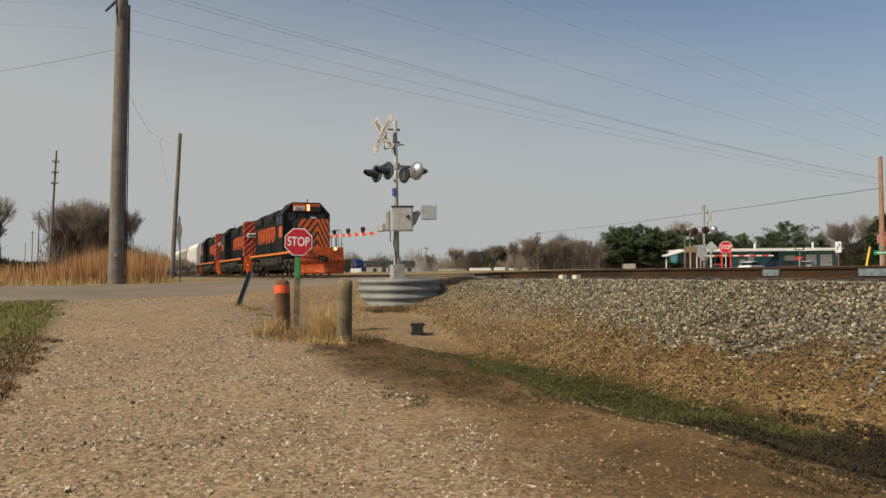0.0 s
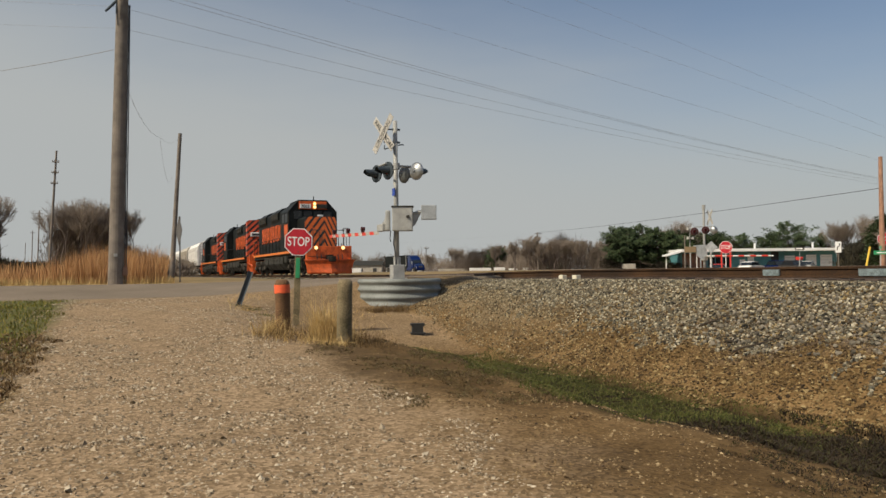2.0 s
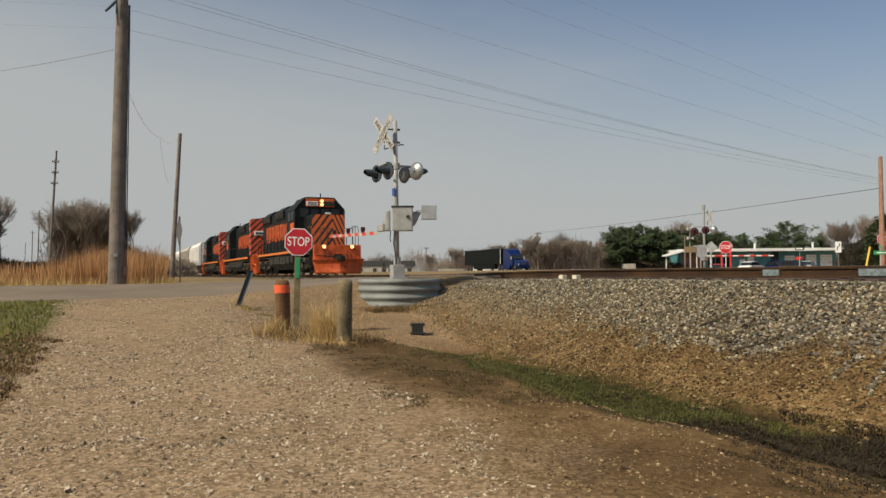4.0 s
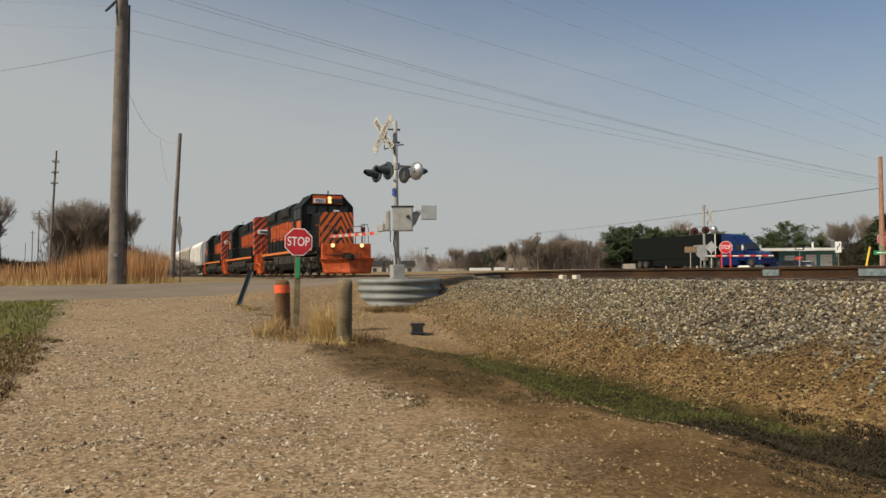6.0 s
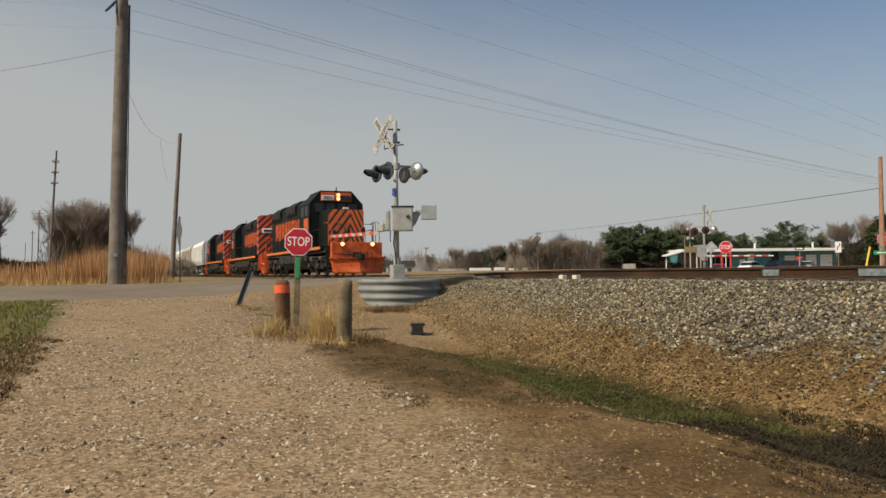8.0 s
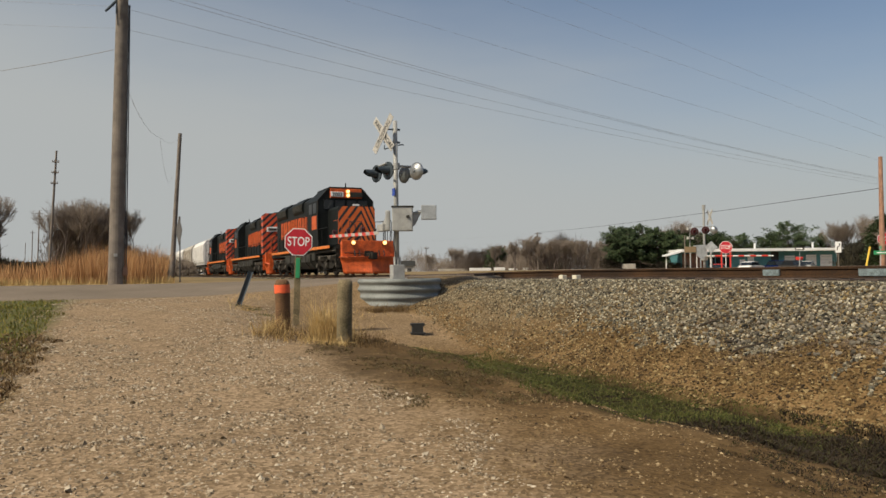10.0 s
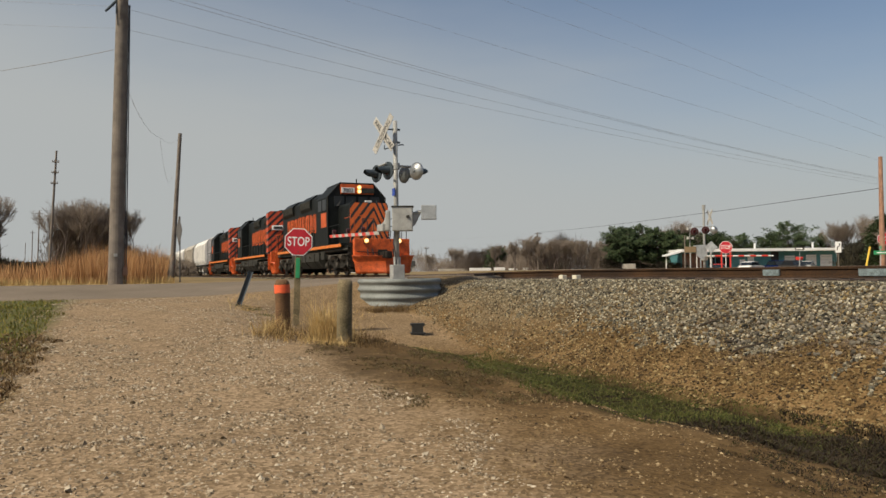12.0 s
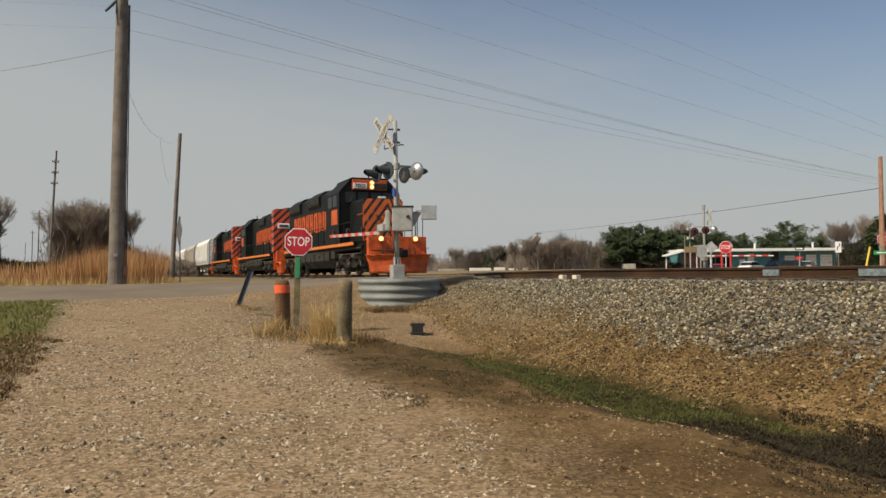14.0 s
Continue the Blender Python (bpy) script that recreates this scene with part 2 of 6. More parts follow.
def gz(x, y):
    """Height of the ground."""
    x, y = np.asarray(x, float), np.asarray(y, float)
    drive = 0.043 * np.clip(y, 0, 21) + 0.28 * ss(21, 28, y)
    floor_ = -0.22 + 0.78 * ss(13, 19.5, y) + 0.25 * ss(21, 28, y)
    late = ss(10, 15, y)
    w = ss(0, 1, (x - (4.5 - 0.35 * ss(4.5, 6.5, y) - 2.5 * late)) / 1.5 / (1 + 1.2 * late)) * (1 - ss(18.8, 21, y))
    drive = drive - 0.1 * ss(2, 5, x) * (1 - late)
    z = drive * (1 - w) + floor_ * w
    dip = DIP * ss(14, 30, y)
    bank = floor_ + (1.275 - dip - floor_) * np.clip((x - 6.75) / 2.55, 0, 1)
    z = np.where(x > 6.75, np.maximum(z, bank), z)
    road = drive + (1.44 - dip - drive) * ss(1.0, 9.3, x)
    wr = ss(19.6, 21.0, y) * (1 - ss(28.2, 30.5, y))
    z = z * (1 - wr) + np.maximum(road, z) * wr
    far = 1.25 + 0.35 * ss(52, 62, x) * (1 - ss(73, 78, x)) - 0.55 * ss(73, 78, x)
    over = ss(13.3, 16.5, x)
    onroad = 1.44 - dip + (far - 1.44 + dip) * ss(14, 40, x)
    z = z * (1 - over) + (far * (1 - wr) + onroad * wr) * over
    return z


def axis_steps(parts):
    out = []
    for a, b, s in parts:
        out += list(np.arange(a, b, s))
    return np.array(out + [parts[-1][1]])


def make_ground():
    xs = axis_steps([(-3000, -300, 300), (-300, -40, 26), (-40, -8, 2), (-8, 17, 0.25), (17, 60, 3), (60, 90, 2), (90, 300, 30), (300, 3000, 300)])
    ys = axis_steps([(-400, -20, 38), (-20, 0, 2), (0, 33, 0.3), (33, 60, 1.5), (60, 300, 20), (300, 3600, 300)])
    X, Y = np.meshgrid(xs, ys)
    Z = gz(X, Y)
    near = (X > -9) & (X < 9.2) & (Y < 34) & (Y > 0)
    bump = np.array([[noise.noise((x * 0.9, y * 0.9, 0)) * 0.05 + noise.noise((x * 3, y * 3, 5)) * 0.018 for x in xs] for y in ys])
    Z = Z + np.where(near & ((Y < 20.5) | (Y > 28.5)), bump, 0) * np.where((X > -1) & (X < 2.5), 0.5, 1.0)
    nx, ny = len(xs), len(ys)
    i = np.arange(nx * ny).reshape(ny, nx)
    q = np.stack([i[:-1, :-1], i[:-1, 1:], i[1:, 1:], i[1:, :-1]], -1).reshape(-1, 4)
    me = bpy.data.meshes.new("ground")
    me.from_pydata(np.stack([X, Y, Z], -1).reshape(-1, 3).tolist(), [], q.tolist())
    me.polygons.foreach_set("use_smooth", [True] * len(me.polygons))
    me.materials.append(ground_material())
    return tagged(new("ground", me), "gravel drive, bare earth, ditch grass and dry field", "ground", kind="structure")


def ground_material():
    m = bpy.data.materials.new("soil")
    m.use_nodes = True
    n, l = m.node_tree.nodes, m.node_tree.links
    b = n["Principled BSDF"]
    b.inputs["Roughness"].default_value = 0.97
    b.inputs["Specular IOR Level"].default_value = 0.15
    geo, sep = n.new("ShaderNodeNewGeometry"), n.new("ShaderNodeSeparateXYZ")
    l.new(geo.outputs["Position"], sep.inputs[0])
    X, Y = sep.outputs["X"], sep.outputs["Y"]

    def op(kind, p, q=None, r=None):
        k = n.new("ShaderNodeMath")
        k.operation = kind
        for i, v in enumerate((p, q, r)):
            if v is None:
                continue
            if isinstance(v, (int, float)):
                k.inputs[i].default_value = v
            else:
                l.new(v, k.inputs[i])
        return k.outputs[0]

    def noi(scale, detail=4.0, rough=0.6):
        k = n.new("ShaderNodeTexNoise")
        k.inputs["Scale"].default_value, k.inputs["Detail"].default_value, k.inputs["Roughness"].default_value = scale, detail, rough
        l.new(geo.outputs["Position"], k.inputs["Vector"])
        return k.outputs[0]

    def step(a, bb, v):
        k = n.new("ShaderNodeMapRange")
        k.interpolation_type = 'SMOOTHSTEP'
        k.inputs["From Min"].default_value, k.inputs["From Max"].default_value = a, bb
        l.new(v, k.inputs[0])
        return k.outputs[0]

    def ramp(v, stops):
        k = n.new("ShaderNodeValToRGB")
        el = k.color_ramp.elements
        while len(el) < len(stops):
            el.new(0.5)
        for i, (p, c) in enumerate(stops):
            el[i].position, el[i].color = p, (*c, 1)
        l.new(v, k.inputs[0])
        return k.outputs[0]

    def mix(f, p, q):
        k = n.new("ShaderNodeMixRGB")
        l.new(f, k.inputs[0])
        l.new(p, k.inputs[1])
        l.new(q, k.inputs[2])
        return k.outputs[0]
    wob = op('MULTIPLY', op('SUBTRACT', noi(0.7), 0.5), 2.2)
    wob2 = op('MULTIPLY', op('SUBTRACT', noi(3.0), 0.5), 0.8)
    xw = op('ADD', X, op('ADD', wob, wob2))
    vor = n.new("ShaderNodeTexVoronoi")
    vor.inputs["Scale"].default_value = 34.0
    l.new(geo.outputs["Position"], vor.inputs["Vector"])
    cell = op('FRACT', op('MULTIPLY', vor.outputs["Color"], 3.7))
    gravel = ramp(op('ADD', op('ADD', op('MULTIPLY', noi(1.3), 0.28), op('MULTIPLY', noi(0.35, 5), 0.24)), op('MULTIPLY', cell, 0.48)),
                  [(0.18, (0.118, 0.079, 0.043)), (0.5, (0.240, 0.168, 0.097)), (0.85, (0.42, 0.305, 0.190))])
    dirt = ramp(op('ADD', op('MULTIPLY', noi(0.8, 6), 0.5), op('ADD', op('MULTIPLY', noi(5.0, 5), 0.22), op('ADD', op('MULTIPLY', noi(40), 0.16), op('MULTIPLY', cell, 0.12)))),
                [(0.36, (0.040, 0.024, 0.009)), (0.50, (0.128, 0.078, 0.031)), (0.66, (0.235, 0.152, 0.070))])
    grass = ramp(op('ADD', op('MULTIPLY', noi(1.6, 5), 0.6), op('MULTIPLY', noi(24), 0.4)),
                 [(0.36, (0.13, 0.095, 0.05)), (0.52, (0.09, 0.095, 0.032)), (0.7, (0.20, 0.165, 0.075))])
    # damp ditch floor; the ditch's shade is also put into this colour
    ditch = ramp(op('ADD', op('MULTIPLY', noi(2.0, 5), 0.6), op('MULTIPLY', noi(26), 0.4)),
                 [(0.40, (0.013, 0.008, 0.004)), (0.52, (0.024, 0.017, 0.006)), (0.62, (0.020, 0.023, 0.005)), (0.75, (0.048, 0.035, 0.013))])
    stone = ramp(op('ADD', op('MULTIPLY', noi(1.0), 0.35), op('MULTIPLY', cell, 0.65)),
                 [(0.2, (0.05, 0.043, 0.036)), (0.55, (0.13, 0.115, 0.095)), (0.9, (0.26, 0.24, 0.21))])
    dusty = ramp(op('ADD', op('MULTIPLY', noi(1.6, 6), 0.5), op('MULTIPLY', cell, 0.5)),
                 [(0.2, (0.075, 0.056, 0.033)), (0.55, (0.165, 0.125, 0.075)), (0.9, (0.30, 0.245, 0.155))])
    field = ramp(op('ADD', op('MULTIPLY', noi(0.05, 6), 0.6), op('MULTIPLY', noi(0.7), 0.4)),
                 [(0.35, (0.13, 0.11, 0.055)), (0.55, (0.24, 0.17, 0.085)), (0.7, (0.12, 0.125, 0.05))])
    # the drive narrows from the eye towards the road
    xn = op('ADD', X, op('MULTIPLY', op('ADD', wob, wob2), 0.3))
    edge = op('ADD', 2.45, op('MULTIPLY', Y, 0.035))
    bare = op('MULTIPLY', step(-0.7, 0.8, op('SUBTRACT', xw, edge)), op('SUBTRACT', 1.0, op('MULTIPLY', step(13.5, 16.0, Y), 0.65)))
    c = mix(bare, gravel, dirt)
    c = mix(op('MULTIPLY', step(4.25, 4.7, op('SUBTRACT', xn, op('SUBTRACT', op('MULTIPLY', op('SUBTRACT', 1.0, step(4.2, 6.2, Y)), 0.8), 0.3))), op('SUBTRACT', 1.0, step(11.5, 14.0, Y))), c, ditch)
    c = mix(step(6.65, 7.0, xn), c, dirt)
    # damp trodden patch beside the bollards
    px, py = op('DIVIDE', op('SUBTRACT', X, 3.3), 1.0), op('DIVIDE', op('SUBTRACT', Y, 9.1), 2.3)
    away = op('ADD', op('ADD', op('MULTIPLY', px, px), op('MULTIPLY', py, py)), op('ADD', op('MULTIPLY', op('ADD', wob, wob2), 0.7), op('MULTIPLY', op('SUBTRACT', noi(9.0, 6, 0.7), 0.5), 1.6)))
    damp = ramp(op('ADD', op('MULTIPLY', noi(3.0, 5), 0.6), op('MULTIPLY', noi(40), 0.4)), [(0.35, (0.032, 0.019, 0.007)), (0.52, (0.076, 0.046, 0.017)), (0.68, (0.145, 0.092, 0.038))])
    c = mix(op('MULTIPLY', op('SUBTRACT', 1.0, step(0.2, 1.35, away)), 0.8), c, damp)
    qx, qy = op('DIVIDE', op('SUBTRACT', X, 4.45), 1.25), op('DIVIDE', op('SUBTRACT', Y, 4.0), 1.7)
    corner = op('ADD', op('ADD', op('MULTIPLY', qx, qx), op('MULTIPLY', qy, qy)), op('ADD', op('MULTIPLY', wob2, 0.7), op('MULTIPLY', op('SUBTRACT', noi(7.0, 6, 0.7), 0.5), 1.6)))
    c = mix(op('MULTIPLY', op('SUBTRACT', 1.0, step(0.1, 1.4, corner)), 0.5), c, damp)
    c = mix(step(7.6, 8.9, op('SUBTRACT', xw, op('MULTIPLY', step(7.5, 18.0, Y), 1.3))), c, stone)
    c = mix(op('MULTIPLY', op('MULTIPLY', step(6.9, 8.0, xw), step(11.5, 15.5, Y)), 0.55), c, dusty)
    c = mix(op('SUBTRACT', 1.0, step(-1.35, -0.8, xn)), c, grass)
    c = mix(step(28.0, 29.5, op('ADD', Y, wob2)), c, mix(op('MULTIPLY', step(8.0, 9.0, X), op('SUBTRACT', 1.0, step(13.5, 15.0, X))), field, stone))
    c = mix(step(14.0, 15.5, xw), c, field)
    l.new(c, b.inputs["Base Color"])
    bp = n.new("ShaderNodeBump")
    bp.inputs["Strength"].default_value, bp.inputs["Distance"].default_value = 0.4, 0.02
    l.new(op('ADD', op('MULTIPLY', vor.outputs["Distance"], 0.6), noi(14, 6)), bp.inputs["Height"])
    l.new(bp.outputs[0], b.inputs["Normal"])
    return m


make_ground()


def make_road():
    xs = np.concatenate([np.arange(-400, -20, 20), np.arange(-20, 40, 0.5), np.arange(40, 64, 4)])
    ys = np.linspace(21.0, 28.0, 15)
    X, Y = np.meshgrid(xs, ys)
    edge = np.array([[0.18 * noise.noise((x * 0.7, y, 3)) for x in xs] for y in (0, 9)])
    Y = Y + np.where(Y < 21.1, edge[0][None, :], 0) + np.where(Y > 27.9, edge[1][None, :], 0)
    Z = gz(X, Y) + 0.02
    Z[0] -= 0.06
    Z[-1] -= 0.06
    ny, nx = X.shape
    i = np.arange(nx * ny).reshape(ny, nx)
    q = np.stack([i[:-1, :-1], i[:-1, 1:], i[1:, 1:], i[1:, :-1]], -1).reshape(-1, 4)
    me = bpy.data.meshes.new("road")
    me.from_pydata(np.stack([X, Y, Z], -1).reshape(-1, 3).tolist(), [], q.tolist())
    me.polygons.foreach_set("use_smooth", [True] * len(me.polygons))
    me.materials.append(M["asphalt"])
    tagged(new("road", me), "worn grey asphalt road rising to the crossing", "road", kind="structure")
    bm = B()
    prism(bm, [(62.5, 1.0), (63, 1.62), (67.2, 1.68), (71.4, 1.62), (72, 1.0)], -400, 1500)
    tagged(part("highway", bm, "asphalt"), "grey asphalt highway beyond the track", "road", kind="structure")


make_road()


def make_track():
    t = thing("railway_track", pose(TRACK, 0, 0), "single railway track on timber ties in ballast", "railway track", kind="structure")
    prof = [(-.075, 0), (.075, 0), (.075, .012), (.012, .035), (.010, .13), (.036, .145), (.037, .178), (.028, .185), (-.028, .185), (-.037, .178), (-.036, .145), (-.010, .13), (-.012, .035), (-.075, .012)]
    for sx in (-0.755, 0.755):
        bm = B()
        rings = []
        for y in (-60, 12, 14, 17, 19, 21, 23, 25, 27, 30, 32, 700):
            z = RAIL - 0.185 - float(DIP * ss(14, 30, y))
            rings.append([bm.verts.new((sx + a, y, z + b)) for a, b in prof])
        for p, q in zip(rings, rings[1:]):
            for i in range(len(prof)):
                bm.faces.new((p[i], p[(i + 1) % len(prof)], q[(i + 1) % len(prof)], q[i]))
        bm.faces.new(rings[0])
        bm.faces.new(rings[-1][::-1])
        bmesh.ops.recalc_face_normals(bm, faces=bm.faces[:])
        part("rail", bm, "rail_rust", t, "rusty steel rail")
    bm = B()
    box(bm, (0, 0, 0), (2.6, 0.22, 0.17), bevel=0.012)
    first = part("tie", bm, "tie_wood", t)
    first.location = (0, 1.0, RAIL - 0.185 - 0.085 - 0.008)
    for k in range(1, 150):
        y = 1.0 + k * 0.52
        if 20.5 < y < 28.5:
            continue
        o = first.copy()
        scene.collection.objects.link(o)
        o.parent = t
        o.location = (random.uniform(-.04, .04), y + random.uniform(-.03, .03), first.location.z - float(DIP * ss(14, 30, y)) + random.uniform(-.006, .004))
        o.rotation_euler = (0, 0, random.uniform(-.02, .02))
    return t


make_track()


def crossing_surface():
    """Dark timber panels that carry the road over the rails."""
    t = thing("crossing_surface", pose(TRACK, 0, 0), "dark worn timber panels between and beside the rails", "level crossing", kind="structure")
    bm = B()
    box(bm, (0, 0, 0), (0.68, 1.78, 0.16), bevel=0.012)
    first = part("panel", bm, "tie_wood", t)
    spots = [(x, 21.7 + k * 1.8) for x in (-1.18, -0.35, 0.35, 1.18) for k in range(4)]
    for k, (x, y) in enumerate(spots):
        o = first
        if k:
            o = first.copy()
            scene.collection.objects.link(o)
            o.parent = t
        o.location = (x, y, RAIL - 0.105 - float(DIP * ss(14, 30, y)))


crossing_surface()


def text_part(name, words, size, m, material, parent, label="", depth=0.004):
    cu = bpy.data.curves.new(name, 'FONT')
    cu.body, cu.size, cu.align_x, cu.align_y, cu.extrude = words, size, 'CENTER', 'CENTER', depth
    cu.offset = size * 0.012
    tmp = bpy.data.objects.new("tmp_text", cu)
    me = bpy.data.meshes.new_from_object(tmp)
    bpy.data.objects.remove(tmp)
    me.name = name
    me.materials.clear()
    me.materials.append(M[material])
    me.transform(m)
    ob = new(name, me)
    ob.parent = parent
    if label:
        ob["label"] = label
    return ob


FACE = pose(0, 0, 0, 90, 0, 0)           # lettering upright, facing -y


# ---- locomotives ----
def bogie(parent, yc, wheels, power=True):
    g = B()
    for sx in (-1.12, 1.12):
        if power:
            prism(g, [(yc - 2.75, 0.72), (yc - 2.5, 0.95), (yc - 0.9, 0.9), (yc - 0.5, 0.62), (yc + 0.5, 0.62), (yc + 0.9, 0.9), (yc + 2.5, 0.95), (yc + 2.75, 0.72), (yc + 2.4, 0.55), (yc + 1.3, 0.5), (yc + 0.9, 0.35), (yc - 0.9, 0.35), (yc - 1.3, 0.5), (yc - 2.4, 0.55)], sx - 0.07, sx + 0.07, 'x')
            ax = (-2.05, 0, 2.05)
        else:
            prism(g, [(yc - 1.2, 0.55), (yc - 0.9, 0.72), (yc + 0.9, 0.72), (yc + 1.2, 0.55), (yc + 0.9, 0.4), (yc + 0.4, 0.25), (yc - 0.4, 0.25), (yc - 0.9, 0.4)], sx - 0.07, sx + 0.07, 'x')
            ax = (-0.88, 0.88)
        for a in ax:
            box(g, (sx + math.copysign(0.07, sx), yc + a, 0.52), (0.16, 0.34, 0.34), bevel=0.03)
            for d in (-0.42, 0.42):
                for k in range(5):
                    tube(g, (sx, yc + a + d, 0.56 + k * 0.075), (sx, yc + a + d, 0.60 + k * 0.075), 0.10, n=10)
                tube(g, (sx, yc + a + d, 0.55), (sx, yc + a + d, 0.95), 0.06, n=8)
    box(g, (0, yc, 0.7), (2.1, 0.5, 0.3))
    box(g, (0, yc, 0.72), (1.25, 5.0 if power else 1.8, 0.62))
    if power:
        for a in (-1.6, -0.5, 1.6):
            box(g, (0, yc + a, 0.5), (1.3, 0.95, 0.72), bevel=0.05)
        for sx in (-0.95, 0.95):
            box(g, (sx, yc, 0.24), (0.05, 4.6, 0.07))
            for a in (-2.7, -1.4, -0.65, 0.65, 1.4, 2.7):
                box(g, (sx, yc + a, 0.45), (0.09, 0.16, 0.5), bevel=0.02)
    frame_part = part("bogie", g, "undergear", parent, "grimy cast steel bogie")
    if power:
        for sx in (-1, 1):
            for a in (-1.05, 1.05):
                g = B()
                tube(g, (sx * 1.28, yc + a - 0.22, 0.88), (sx * 1.28, yc + a + 0.22, 0.88), 0.13, n=14)
                tube(g, (sx * 1.28, yc + a + 0.22, 0.88), (sx * 1.28, yc + a + 0.5, 0.80), 0.03, n=8)
                part("brake_cylinder", g, "dusty_iron", frame_part, "dusty brake cylinder")
            g = B()
            path_tube(g, [(sx * 1.24, yc - 2.6, 1.02), (sx * 1.26, yc - 1.5, 0.99), (sx * 1.26, yc + 1.4, 1.0), (sx * 1.2, yc + 2.6, 1.04)], 0.025)
            path_tube(g, [(sx * 1.26, yc - 0.4, 1.0), (sx * 1.3, yc - 0.1, 0.7), (sx * 1.26, yc + 0.5, 0.66)], 0.022)
            part("brake_pipe", g, "dusty_iron", frame_part)
            for a in (-2.05, 0, 2.05):
                g = B()
                tube(g, (sx * 1.22, yc + a, 0.52), (sx * 1.32, yc + a, 0.52), 0.14, 0.11, 14)
                part("axle_cap", g, "dusty_iron", frame_part)
            for a in (-2.75, -1.02, 1.02, 2.75):
                g = B()
                path_tube(g, [(sx * 1.0, yc + a, 1.0), (sx * 1.02, yc + a, 0.25), (sx * 0.86, yc + a, 0.08)], 0.025)
                part("sand_pipe", g, "dusty_iron", frame_part)
    for a in ax:
        w = B()
        for sx in (-0.755, 0.755):
            tube(w, (sx - 0.06, 0, 0), (sx + 0.06, 0, 0), 0.5 if power else 0.44, n=28)
            tube(w, (sx - 0.09, 0, 0), (sx + 0.09, 0, 0), 0.14, n=12)
            for k in range(6):
                c, sn = math.cos(k * math.pi / 3), math.sin(k * math.pi / 3)
                tube(w, (sx - 0.068, c * 0.3, sn * 0.3), (sx + 0.068, c * 0.3, sn * 0.3), 0.05, n=8)
        tube(w, (-0.8, 0, 0), (0.8, 0, 0), 0.09, n=10)
        o = part("wheelset", w, "steel", parent, "worn steel wheelset")
        o.location = (0, yc + a, 0.5 if power else 0.44)
        wheels.append(o)


def hood_profile(w, z0, z1, ch):
    return [(-w, z0), (-w, z1 - ch), (-w + ch * 1.3, z1), (w - ch * 1.3, z1), (w, z1 - ch), (w, z0)]


def plough_blades(bm, y0, sgn):
    """Two curved blades that meet in a point; the upper lip curls forward and flares out to the sides."""
    prof = [(0.06, 0.52, 1.30), (0.20, 0.44, 1.33), (0.42, 0.35, 1.36), (0.62, 0.33, 1.40), (0.80, 0.38, 1.46), (0.90, 0.47, 1.54)]
    for sx in (-1, 1):
        skins = []
        for back in (0.0, 0.05):
            skin = []
            for z, d, w in prof:
                skin.append([bm.verts.new((sx * w * u, y0 + sgn * (d * (1 - u) ** 1.2 + 0.06 - back + 0.10 * (z > 0.85) * u), z)) for u in (0.0, 0.25, 0.5, 0.75, 1.0)])
            skins.append(skin)
        for skin in skins:
            for p, q in zip(skin, skin[1:]):
                for i in range(4):
                    bm.faces.new((p[i], p[i + 1], q[i + 1], q[i]))
        f, b = skins
        for row in (0, -1):
            for i in range(4):
                bm.faces.new((f[row][i], f[row][i + 1], b[row][i + 1], b[row][i]))
        for k in range(len(prof) - 1):
            bm.faces.new((f[k][4], f[k + 1][4], b[k + 1][4], b[k][4]))
    bmesh.ops.recalc_face_normals(bm, faces=bm.faces[:])


